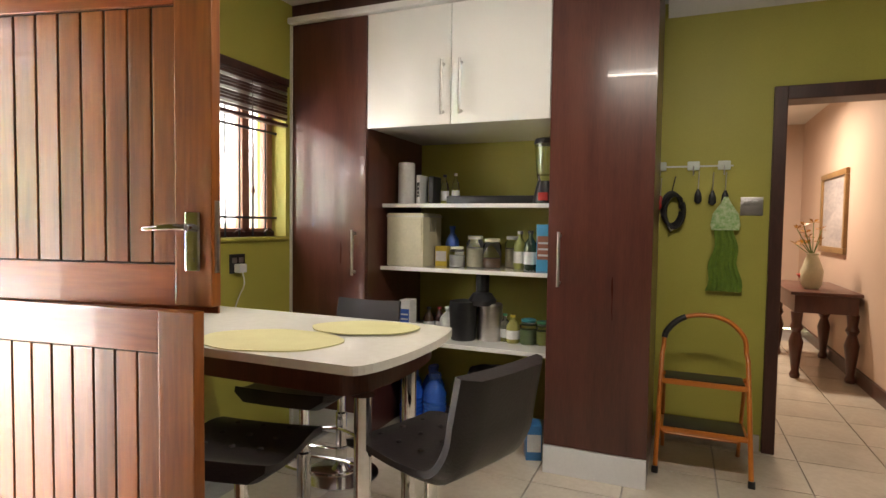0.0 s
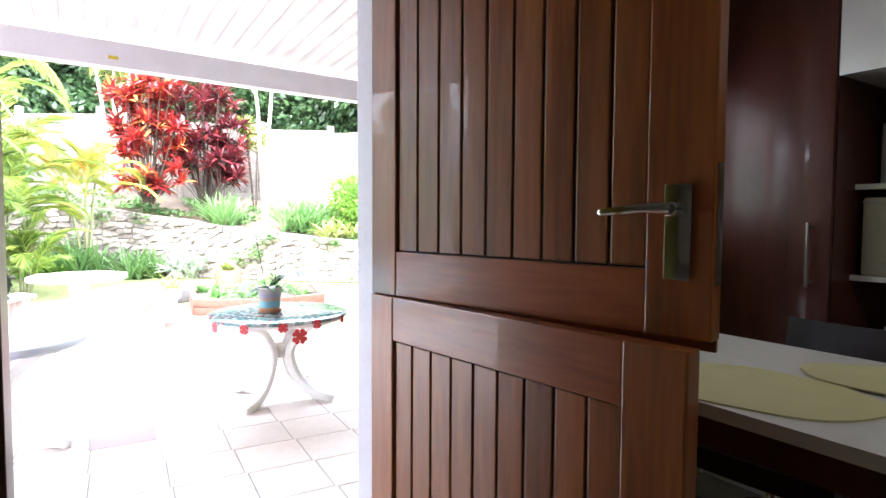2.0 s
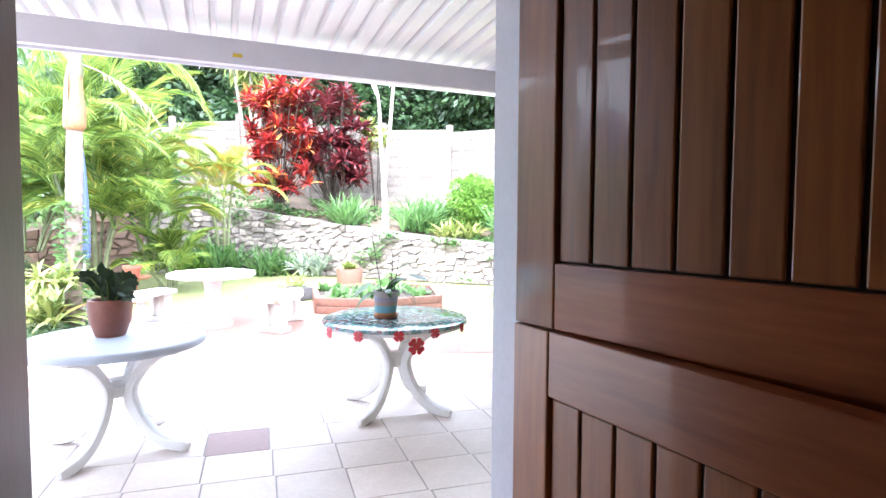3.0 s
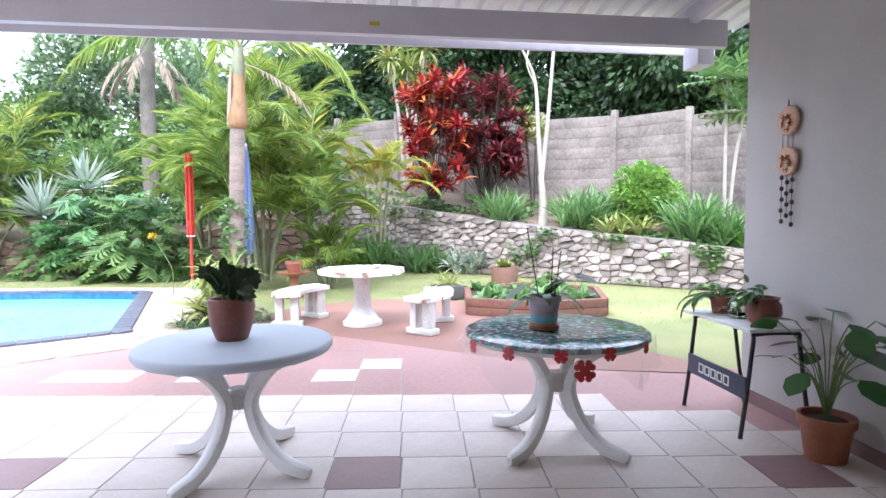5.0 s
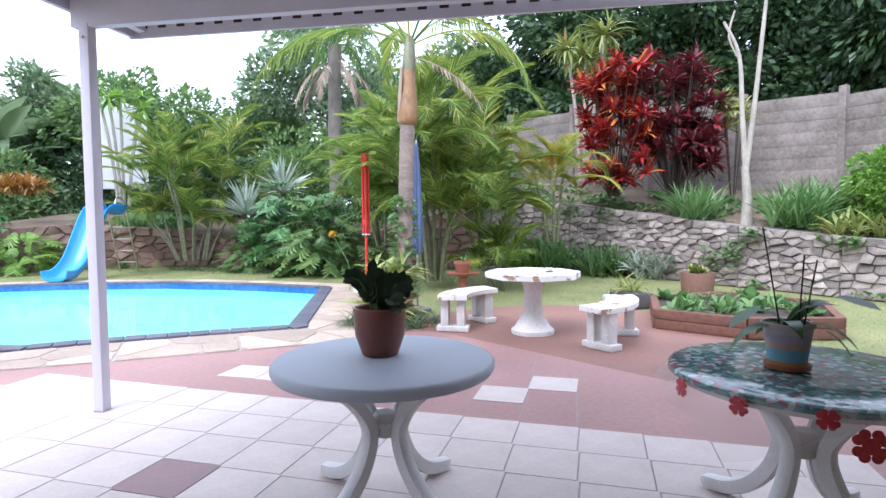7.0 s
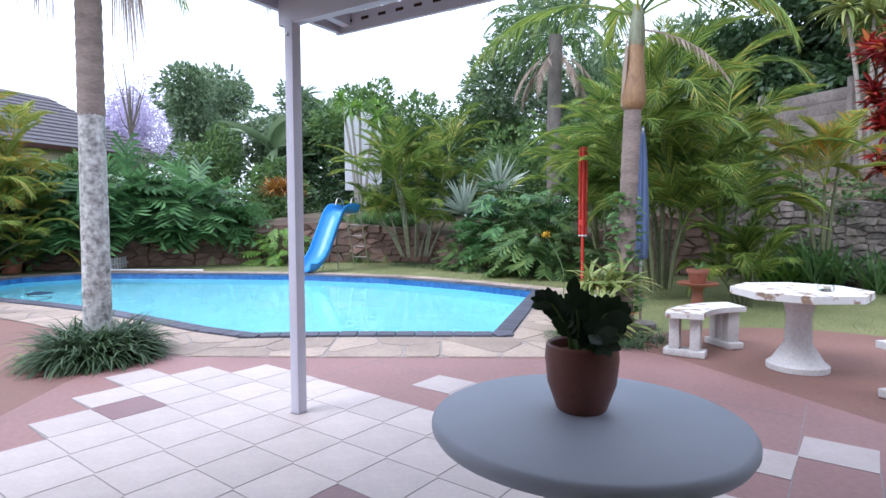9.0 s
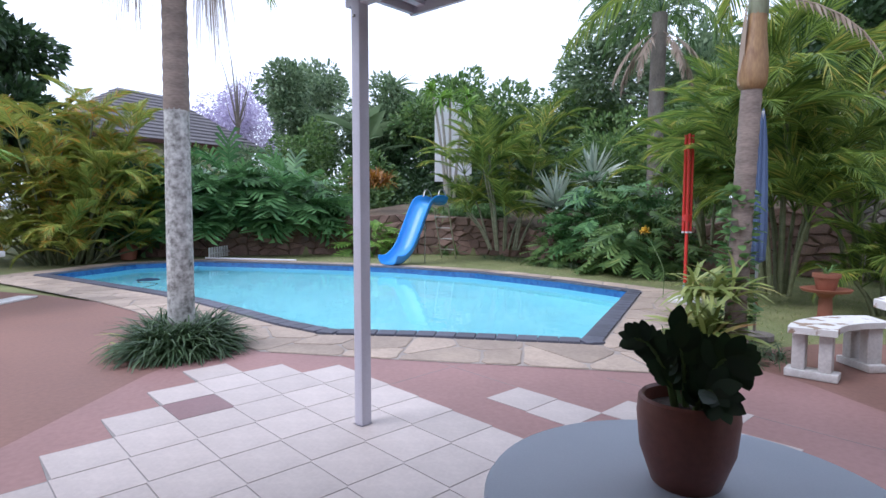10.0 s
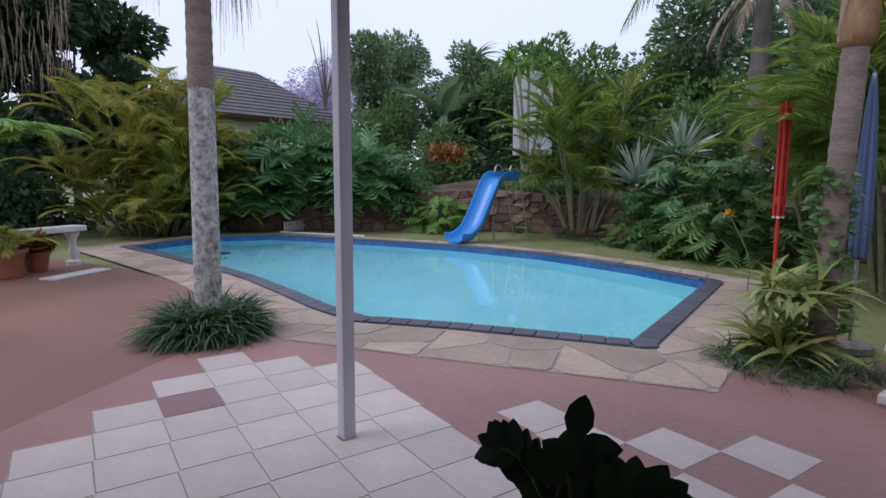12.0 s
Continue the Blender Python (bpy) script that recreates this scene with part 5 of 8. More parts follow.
for i, (a, dz, s) in enumerate(((-42, -0.045, 0.045), (-14, -0.035, 0.045), (12, -0.03, 0.045), (-3, -0.10, 0.07), (40, -0.03, 0.04), (-70, -0.05, 0.05), (66, -0.05, 0.05), (95, -0.05, 0.05), (130, -0.05, 0.05))):
    b = Build()
    for k in range(4):
        c = k * math.pi / 2 + 0.78
        for o_ in (-0.32, 0.32):
            b.lathe([(0.0, 0.0), (s * 0.27, 0.0008), (s * 0.25, 0.0012 + 0.0002 * k), (0.0, 0.0014 + 0.0002 * k)], 14, pose(s * 0.62 * math.cos(c + o_), s * 0.62 * math.sin(c + o_), 0))
    b.lathe([(0.0, 0.0), (s * 0.42, 0.001), (s * 0.40, 0.0022), (0.0, 0.0024)], 12)
    o = part("printed_flower", b, RFL, cloth, "red printed flower")
    ar = radians(a)
    o.matrix_local = Matrix.Translation(((0.584 if dz > -0.1 else 0.622) * math.cos(ar), (0.584 if dz > -0.1 else 0.622) * math.sin(ar), dz)) @ Matrix.Rotation(ar, 4, "Z") @ Matrix.Rotation(radians(87), 4, "Y")


# ---- leaves ----
DIAMOND = (np.array([(0, 0, 0), (0.24, 0.45, 0.05), (0, 1, -0.06), (-0.24, 0.45, 0.05)], float), [(0, 1, 2, 3)])
OVAL = (np.array([(0, 0, 0), (0.2, 0.16, 0.02), (0.31, 0.45, 0.03), (0.22, 0.8, 0.01), (0, 1, -0.05), (-0.22, 0.8, 0.01), (-0.31, 0.45, 0.03), (-0.2, 0.16, 0.02)], float), [(0, 1, 2, 3, 4, 5, 6, 7)])


def strap_shape(w, bend, seg=4):
    v, f = [], []
    for i in range(seg + 1):
        s = i / seg
        y, z = (s, 0) if bend == 0 else (math.sin(bend * s) / bend, (math.cos(bend * s) - 1) / bend)
        ww = w * (0.6 + 0.8 * s if s < 0.4 else 0.92 * (1 - ((s - 0.4) / 0.6) ** 2)) + 0.002
        v += [(-ww, y, z + ww * 0.3), (ww, y, z + ww * 0.3)]
    return np.array(v, float), [(2 * i, 2 * i + 1, 2 * i + 3, 2 * i + 2) for i in range(seg)]


STRAP, GRASS, SPIKE, ARCH = strap_shape(0.05, 1.1), strap_shape(0.018, 1.7, 4), strap_shape(0.045, 0.25, 3), strap_shape(0.07, 1.5)


def lobed():
    v, f = [(0, 0, 0), (0.03, 0.5, 0), (0, 1, -0.12), (-0.03, 0.5, 0)], [(0, 1, 2, 3)]
    for i in range(6):
        y = 0.12 + 0.14 * i
        L = 0.48 * math.sin(0.5 + 2.2 * (1 - i / 6.5))
        for s in (-1, 1):
            k = len(v)
            dy = 0.10 + 0.06 * i
            v += [(0, y - 0.05, 0), (s * L * 0.62, y + dy - 0.085, 0.03), (s * L, y + dy + 0.01, -0.06), (s * L * 0.66, y + dy + 0.07, 0.03), (0, y + 0.07, 0)]
            f.append((k, k + 1, k + 2, k + 3, k + 4))
    return np.array(v, float), f


LOBED = lobed()


def leaves(b, P, D, S, shape, up=True, rng=None):
    """Puts a leaf of the shape at every place P, pointing along D, of size S."""
    rng = rng or np.random.default_rng(3)
    P, D, S = np.asarray(P, float), np.asarray(D, float), np.asarray(S, float)
    D = D / np.maximum(1e-6, np.linalg.norm(D, axis=1))[:, None]
    if up in (True, False):
        R = np.tile((0.02, 0.03, 1.0), (len(P), 1)) + rng.normal(0, 0.25, (len(P), 3)) if up else rng.normal(0, 1, (len(P), 3))
    else:
        R = np.tile(up, (len(P), 1)) + rng.normal(0, 0.12, (len(P), 3))
    X = np.cross(D, R)
    X /= np.maximum(1e-6, np.linalg.norm(X, axis=1))[:, None]
    Z = np.cross(X, D)
    tv, tf = shape
    V = P[:, None, :] + S[:, None, None] * (tv[None, :, 0:1] * X[:, None, :] + tv[None, :, 1:2] * D[:, None, :] + tv[None, :, 2:3] * Z[:, None, :])
    k = len(tv)
    base = b.n
    b.v.append(V.reshape(-1, 3))
    b.n += len(P) * k
    for i in range(len(P)):
        o = base + i * k
        b.f.extend(tuple(o + q for q in t) for t in tf)
    return b


def frond_into(b, root, az, up, L, droop, n=26, leaf=0.42, w=0.018, hang=0.35, rng=None, stalk=0.25, fold=0.0):
    """A feathery palm frond: a bending rib with leaflets on both sides."""
    rng = rng or np.random.default_rng(1)
    d = np.array((math.cos(az), math.sin(az), 0.0))
    side = np.array((-math.sin(az), math.cos(az), 0.0))
    pts, tans, p = [], [], np.array(root, float)
    steps = n + 6
    for i in range(steps + 1):
        s = i / steps
        th = up - droop * s ** 1.4
        tg = d * math.cos(th) + np.array((0, 0, 1.0)) * math.sin(th)
        pts.append(p.copy())
        tans.append(tg)
        p = p + tg * L / steps
    rib = [tuple(q) for q in pts[::4]] + [tuple(pts[-1])]
    b.tube(rib, [0.012 * (1 - 0.8 * i / (len(rib) - 1)) * L / 1.8 + 0.002 for i in range(len(rib))], 4, None, False)
    P, D, S = [], [], []
    i0 = int(steps * stalk)
    for i in range(i0, steps + 1):
        s = (i - i0) / (steps - i0)
        ll = leaf * (0.45 + 0.75 * math.sin(math.pi * min(1, 0.15 + 0.8 * s))) * (1 - 0.35 * s * s)
        for sg in (-1, 1):
            fwd = 0.95 + 1.3 * s
            dd = side * sg * (1 - 0.15 * s) + tans[i] * fwd - np.array((0, 0, hang)) + np.array((0, 0, fold)) + rng.normal(0, 0.07, 3)
            P.append(pts[i])
            D.append(dd)
            S.append(ll * rng.uniform(0.85, 1.1))
    tv, tf = np.array([(-w * 0.5, 0, 0), (w * 0.5, 0, 0), (w, 0.35, 0.0), (0.3 * w, 0.8, -0.08), (0, 1, -0.19), (-0.3 * w, 0.8, -0.08), (-w, 0.35, 0.0)], float), [(0, 1, 2, 3, 4, 5, 6)]
    leaves(b, P, D, S, (tv * np.array((1 / max(leaf, 0.05), 1, 1)), tf), True, rng)
    return b


def clump_palm(name, label, x, y, z, stems, height, spread, leafmat, seed, L=1.7, per=6, canes=CANE, low=0.3, n=46):
    """A clumping palm: several canes, each with a head of arching fronds."""
    rng = np.random.default_rng(seed)
    t = thing(name, label, "palm", x, y, z)
    fr = Build()
    for i in range(stems):
        a = rng.uniform(0, 6.28)
        r = spread * math.sqrt(rng.uniform(0, 1))
        h = height * rng.uniform(low, 1.0) * (1 - 0.25 * r / spread)
        top = (r * math.cos(a), r * math.sin(a), max(0.2, h))
        foot = (top[0] * 0.35, top[1] * 0.35, -0.05)
        mid = ((foot[0] + top[0]) / 2 * 0.9, (foot[1] + top[1]) / 2 * 0.9, h * 0.5)
        part("cane", Build().tube(spline([foot, mid, top], 5), [0.036] * 5 + [0.028] * 5 + [0.018], 7), canes, t, "slender ringed cane")
        for k in range(per):
            az = 6.283 * k / per + rng.uniform(-0.5, 0.5)
            frond_into(fr, top, az, rng.uniform(0.55, 1.5), L * rng.uniform(0.8, 1.3), rng.uniform(0.8, 2.0), n, 0.56 * L / 1.7, 0.0085, 0.3, rng, 0.22, 0.30)
    part("crown", fr, leafmat, t)
    return t


def blob_tree(name, label, x, y, z, trunk_h, centres, leafmat, size, count, seed, bark=BARK, trunk_r=0.14, shape=DIAMOND, category="tree"):
    """A tapered trunk with limbs to each clump of leaves; the outline stays uneven."""
    rng = np.random.default_rng(seed)
    t = thing(name, label, category, x, y, z)
    if trunk_h > 0:
        tr = Build()
        fork = (rng.uniform(-0.1, 0.1), rng.uniform(-0.1, 0.1), trunk_h)
        tr.tube(spline([(0, 0, -0.2), (0.05, 0.03, trunk_h * 0.5), fork], 5), [trunk_r * (1.3 - 0.5 * i / 10) for i in range(11)], 9)
        for cx, cy, cz, cr in centres:
            tr.tube(spline([fork, ((fork[0] + cx) / 2, (fork[1] + cy) / 2, (trunk_h + cz) / 2 + 0.1), (cx, cy, cz)], 4), [trunk_r * 0.55 * (1 - 0.8 * i / 8) for i in range(9)], 6)
        part("trunk", tr, bark, t)
    cb = Build()
    per = count // len(centres)
    P, D, S = [], [], []
    for cx, cy, cz, cr in centres:
        subs = rng.normal(0, 1, (9, 3))
        subs = subs / np.linalg.norm(subs, axis=1)[:, None] * rng.uniform(0.35, 0.95, (9, 1)) * cr
        for q in range(per):
            s = subs[rng.integers(0, 9)]
            o = rng.normal(0, 1, 3)
            o = o / np.linalg.norm(o) * cr * 0.48 * rng.uniform(0.5, 1.1) ** 0.5
            p = np.array((cx, cy, cz)) + s * np.array((1, 1, 0.8)) + o
            P.append(p)
            D.append(o / cr + s / cr * 0.8 + np.array((0, 0, -0.25)) + rng.normal(0, 0.3, 3))
            S.append(size * rng.uniform(0.6, 1.25))
    leaves(cb, P, D, S, shape, False, rng)
    part("crown", cb, leafmat, t)
    return t


def rosette(b, p, n, L, shape, rng, lo=0.1, hi=1.3, flat=1.0):
    P, D, S = [], [], []
    for k in range(n):
        az, el = rng.uniform(0, 6.283), rng.uniform(lo, hi)
        P.append(np.array(p) + rng.normal(0, 0.015, 3))
        D.append((math.cos(az) * math.cos(el), math.sin(az) * math.cos(el), math.sin(el) * flat))
        S.append(L * rng.uniform(0.7, 1.15))
    leaves(b, P, D, S, shape, True, rng)


def strap_clump(name, label, x, y, n, L, shape, material, seed, spread=0.15, lo=0.3, hi=1.45, z=None, category="plant", group=""):
    rng = np.random.default_rng(seed)
    b = Build()
    z = ground_z(x, y) if z is None else z
    for k in range(max(1, n // 12)):
        a, r = rng.uniform(0, 6.28), spread * math.sqrt(rng.uniform(0, 1))
        rosette(b, (r * math.cos(a), r * math.sin(a), 0), 12, L, shape, rng, lo, hi)
    t = thing(name, label, category, x, y, z, 0, group)
    part("foliage", b, material, t)
    return t


# ---- pots and pot plants ----
def pot(name, label, x, y, z, prof, material, soil_r, soil_z, rz=0):
    t = thing(name, label, "pot plant", x, y, z, rz)
    part("pot", Build().lathe(prof, 32), material, t)
    part("soil", Build().lathe([(0.0, soil_z - 0.02), (soil_r, soil_z - 0.01), (soil_r * 0.9, soil_z), (0, soil_z + 0.008)], 20), SOIL, t)
    return t


t = pot("potted_plant", "dark fleshy-leaved plant in a rounded brown clay pot", -4.635, 0.385, 0.73, [(0.082, 0), (0.09, 0.008), (0.122, 0.10), (0.131, 0.19), (0.127, 0.235), (0.12, 0.242), (0.112, 0.235), (0.113, 0.19)], TERRADARK, 0.112, 0.205)
rng = np.random.default_rng(11)
lv = Build()
LEAFLET = (np.array([(0, 0, 0), (0.18, 0.12, 0.02), (0.31, 0.40, 0.03), (0.27, 0.68, 0.02), (0.12, 0.90, 0.0), (0, 1.0, -0.02), (-0.12, 0.90, 0.0), (-0.27, 0.68, 0.02), (-0.31, 0.40, 0.03), (-0.18, 0.12, 0.02)], float), [(0, 1, 2, 3, 4, 5, 6, 7, 8, 9)])
SPRAYS = (((0.05, -0.085), 0.20, (0.80, 0.10, 0.55), 0.054, 0.0), ((0.012, -0.015), 0.18, (0.80, 0.52, 0.25), 0.078, 0.0), ((-0.025, 0.075), 0.17, (0.76, 0.52, 0.40), 0.076, 0.02), ((0.055, 0.07), 0.10, (0.60, 0.45, 0.66), 0.070, 0.03))
for (ax, ay), h, face, size, nod in SPRAYS:
    pts = spline([(ax * 0.3, ay * 0.3, 0.19), (ax * 0.55, ay * 0.55, 0.19 + h * 0.5), (ax, ay, 0.19 + h * 0.9), (ax * 1.45, ay * 1.45, 0.19 + h - nod)], 5)
    part("stem", Build().tube(pts, [0.011 * (1 - 0.6 * i / 15) for i in range(16)], 7), STALK, t, "thick green stem")
    P, D, S = [], [], []
    for i in range(4, 15):
        tg = (pts[i + 1] - pts[i - 1]).normalized()
        sd = tg.cross(Vector(face)).normalized()
        for sg in (-1, 1):
            P.append((pts[i] + Vector(face) * 0.003 * (sg + i % 3))[:])
            D.append((sd * sg + tg * (0.45 + 0.045 * i))[:])
            S.append(size * (0.75 + 0.35 * math.sin(math.pi * (i - 3) / 13)) * rng.uniform(0.92, 1.08))
    P.append(pts[15][:])
    D.append((pts[15] - pts[14])[:])
    S.append(size * 0.8)
    leaves(lv, P, D, S, LEAFLET, (np.array(face) * 4).tolist(), rng)
pts = spline([(-0.01, -0.02, 0.19), (-0.03, -0.05, 0.30), (-0.05, -0.06, 0.39)], 5)
part("stem", Build().tube(pts, 0.006, 7), STALK, t, "thick green stem")
leaves(lv, [pts[-1][:], pts[-2][:], pts[-3][:]], [(-0.2, 0.1, 1.0), (-0.5, 0.8, 0.1), (0.6, -0.7, 0.4)], [0.085, 0.085, 0.06], LEAFLET, (0.8, 0.5, 0.5), rng)
part("foliage", lv, POTLEAF, t, "dark glossy oval leaves")

STRIPE, sn, sk2, sp = node_mat("striped_glaze")
tc, sx, rp = sn.new("ShaderNodeTexCoord"), sn.new("ShaderNodeSeparateXYZ"), sn.new("ShaderNodeValToRGB")
mr = sn.new("ShaderNodeMapRange")
mr.inputs["From Max"].default_value = 0.2
rp.color_ramp.interpolation = "CONSTANT"
els = rp.color_ramp.elements
els[0].color, els[1].position, els[1].color = (0.42, 0.20, 0.07, 1), 0.16, (0.42, 0.20, 0.07, 1)
for pos_, col in ((0.2, (0.16, 0.34, 0.43, 1)), (0.48, (0.40, 0.27, 0.22, 1)), (0.62, (0.34, 0.29, 0.38, 1)), (0.8, (0.42, 0.36, 0.36, 1))):
    els.new(pos_).color = col
sk2.new(tc.outputs["Object"], sx.inputs[0])
sk2.new(sx.outputs["Z"], mr.inputs["Value"])
sk2.new(mr.outputs["Result"], rp.inputs["Fac"])
sk2.new(rp.outputs["Color"], sp.inputs["Base Color"])
sp.inputs["Roughness"].default_value = 0.5
t = pot("potted_orchid", "broad-leaved orchid in a striped pastel pot with canes", -4.68, 2.24, 0.736, [(0.07, 0.012), (0.075, 0.016), (0.098, 0.19), (0.106, 0.192), (0.106, 0.205), (0.096, 0.205), (0.09, 0.17)], STRIPE, 0.09, 0.17)
part("saucer", Build().lathe([(0.07, 0), (0.09, 0.004), (0.096, 0.026), (0.09, 0.026), (0.075, 0.01)], 24), TERRA, t, "terracotta saucer")
b = Build()
leaves(b, [(0, 0, 0.18)] * 9, [(0.5, 0.7, 0.5), (-0.6, 0.5, 0.45), (0.2, -0.9, 0.35), (0.8, -0.2, 0.7), (-0.3, -0.6, 0.9), (0.1, 0.9, 0.25), (-0.8, -0.1, 0.3), (0.3, 0.2, 1.2), (0.1, 0.5, 1.0)], [0.30, 0.26, 0.30, 0.24, 0.24, 0.3, 0.24, 0.24, 0.26], strap_shape(0.13, 1.5, 6), True, rng)
leaves(b, [(0.06, 0.16, 0.33), (-0.02, 0.08, 0.36), (0.03, -0.12, 0.28)], [(0.4, 0.7, -0.2), (0.2, 0.6, 0.3), (0.2, -0.9, -0.6)], [0.16, 0.15, 0.17], OVAL, True, rng)
part("foliage", b, leaf_mat("orchid_leaf", (0.022, 0.075, 0.016), (0.06, 0.15, 0.03), rough=0.4), t)
b = Build()
for p, q in (((0.01, -0.02, 0.1), (-0.03, -0.10, 0.62)), ((0.02, 0.03, 0.1), (0.02, 0.05, 0.50)), ((0, 0.05, 0.1), (0.02, 0.10, 0.48))):
    b.tube([p, q], 0.0035, 6)
part("cane", b, BLACKPL, t, "thin dark support canes")

# ---- keyboard stand used as a plant shelf ----
st = thing("keyboard_stand", "black tubular keyboard stand with a white board on top", "stand", -4.95, 3.72, 0)
for x in (-0.34, 0.34):
    part("side_frame", Build().tube(spline([(x, -0.23, 0.0), (x, -0.19, 0.3), (x, -0.155, 0.62), (x, -0.13, 0.675), (x, 0.13, 0.675), (x, 0.155, 0.62), (x, 0.2, 0.3), (x, 0.25, 0.0)], 4), 0.014, 8), BLACKSTEEL, st, "bent black steel tube")
part("name_panel", Build().box(-0.34, -0.205, 0.26, 0.34, -0.188, 0.40, 0.003), mat("dark_blue_panel", (0.025, 0.04, 0.075), rough=0.4, bump=0.02), st, "dark blue panel with white outline shapes")
b = Build()
for i in range(5):
    x0, z0 = -0.19 + i * 0.075, 0.295
    for a in ((0, 0, 0.062, 0.010), (0, 0.058, 0.062, 0.068), (0, 0.010, 0.010, 0.058), (0.052, 0.010, 0.062, 0.058)):
        b.box(x0 + a[0], -0.2075, z0 + a[1], x0 + a[2], -0.2055, z0 + a[3])
part("panel_marks", b, LABELW, st, "white outline marks")
part("board", Build().box(-0.44, -0.20, 0.69, 0.37, 0.20, 0.712, 0.004), WHITE, st, "white board")
ZB = 0.712
t = pot("potted_fern", "trailing fern in a small terracotta pot on the board", -5.19, 3.70, ZB, [(0.05, 0), (0.055, 0.004), (0.07, 0.10), (0.078, 0.10), (0.078, 0.125), (0.066, 0.125), (0.06, 0.1)], TERRA, 0.06, 0.11)
b = Build()
for k in range(12):
    frond_into(b, (0, 0, 0.11), rng.uniform(1.6, 5.6), rng.uniform(0.2, 0.9), rng.uniform(0.22, 0.40), rng.uniform(1.6, 2.6), 14, 0.07, 0.010, 0.2, rng, 0.1)
part("foliage", b, LILYLEAF, t)
t = pot("glass_bowl_plant", "small spiky plant in a round glass bowl", -4.99, 3.71, ZB, [(0.03, 0), (0.06, 0.01), (0.075, 0.05), (0.06, 0.10), (0.05, 0.11), (0.055, 0.10), (0.068, 0.05)], JAR, 0.055, 0.04)
b = Build()
rosette(b, (0, 0, 0.05), 16, 0.2, GRASS, rng, 0.3, 1.4)
part("foliage", b, GREYLEAF, t)
t = pot("glazed_pot_plant", "leafy plants in a squat brown glazed pot", -4.77, 3.74, ZB, [(0.07, 0), (0.078, 0.006), (0.11, 0.07), (0.105, 0.13), (0.085, 0.155), (0.10, 0.175), (0.09, 0.175), (0.08, 0.15)], TERRADARK, 0.085, 0.15)
b = Build()
for k in range(9):
    frond_into(b, (0, 0, 0.15), rng.uniform(2.4, 5.2), rng.uniform(0.3, 0.9), rng.uniform(0.18, 0.3), rng.uniform(1.2, 2.4), 12, 0.07, 0.012, 0.2, rng, 0.3)
leaves(b, [(-0.1, -0.05, 0.19), (-0.15, -0.02, 0.25), (0.02, -0.06, 0.2)], [(-1, 0, 0.3), (-0.7, 0.3, 0.8), (0.3, -1, 0.3)], [0.07, 0.08, 0.07], OVAL, True, rng)
part("foliage", b, PHILO, t)
t = pot("potted_peace_lily", "broad-leaved plant in a terracotta pot by the wall", -4.28, 3.80, 0, [(0.10, 0), (0.105, 0.008), (0.135, 0.22), (0.15, 0.22), (0.15, 0.27), (0.13, 0.27), (0.12, 0.2)], TERRA, 0.12, 0.24)
b, s_ = Build(), Build()
P, D, S = [], [], []
for k in range(26):
    az, r, h = rng.uniform(0, 6.28), rng.uniform(0.12, 0.34), rng.uniform(0.30, 0.62)
    q = (r * math.cos(az), r * math.sin(az), 0.24 + h)
    s_.tube(spline([(0, 0, 0.23), (q[0] * 0.4, q[1] * 0.4, 0.24 + h * 0.7), q], 4), 0.004, 5)
    P.append(q)
    D.append((math.cos(az), math.sin(az), rng.uniform(-0.7, 0.2)))
    S.append(rng.uniform(0.18, 0.28))
leaves(b, P, D, S, OVAL, True, rng)
part("stems", s_, STALK, t)
part("foliage", b, leaf_mat("deep_green_leaf", (0.012, 0.05, 0.015), (0.05, 0.13, 0.035), rough=0.3), t)

# ---- hanging wall ornament ----
orn = thing("wall_hanging", "hanging ornament of two flowered wooden discs with dangling beads", "ornament", -4.92, 4.02, 1.36)
DISC = mat("orange_wood_disc", (0.62, 0.40, 0.31), (0.52, 0.30, 0.21), 0.7, scale=14)
BEAD = mat("dark_bead", (0.06, 0.03, 0.025), rough=0.5)
for z in (0.70, 0.43):
    d_ = part("disc", Build().lathe([(0.0, -0.012), (0.092, -0.012), (0.10, 0.0), (0.092, 0.012), (0.0, 0.012)], 28, pose(0, -0.03, z, 90, 0, 0)), DISC, orn, "round orange-pink wooden disc")
    b = Build()
    for a in np.linspace(0, 6.28, 7):
        for k in range(6):
            c = k * 1.047
            b.add([(0, 0, 0), (0.016 * math.cos(c - 0.5), 0.016 * math.sin(c - 0.5), 0.01), (0.03 * math.cos(c), 0.03 * math.sin(c), 0.006), (0.016 * math.cos(c + 0.5), 0.016 * math.sin(c + 0.5), 0.01)], [(0, 1, 2, 3)], pose(0.05 * math.cos(a), -0.045, z - 0.02 + 0.045 * math.sin(a), 90, 0, a * 40))
    part("flower_garland", b, ORANGELEAF, d_, "carved orange flowers")
b, c_ = Build(), Build()
for x, z0, z1 in ((-0.05, 0.02, 0.62), (0.0, 0.06, 0.62), (0.05, 0.0, 0.62), (-0.03, 0.62, 0.84), (0.03, 0.62, 0.84)):
    b.tube([(x if z1 < 0.8 else x, -0.03, z0), (x if z1 < 0.8 else 0, -0.03, z1)], 0.0022, 5)
    if z1 < 0.8:
        for z in np.arange(z0, 0.34, 0.075):
            part("bead", Build().lathe([(0.002, -0.018), (0.013, -0.01), (0.013, 0.01), (0.002, 0.018)], 8, pose(x + 0.004 * math.sin(z * 50), -0.03, z)), BEAD, orn, "dark wooden bead")
part("cords", b, BEAD, orn, "thin cords")

# ---- garden table and benches ----
gt = thing("garden_table", "white cast concrete pedestal table with octagonal top", "table", -8.88, 0.93, 0)
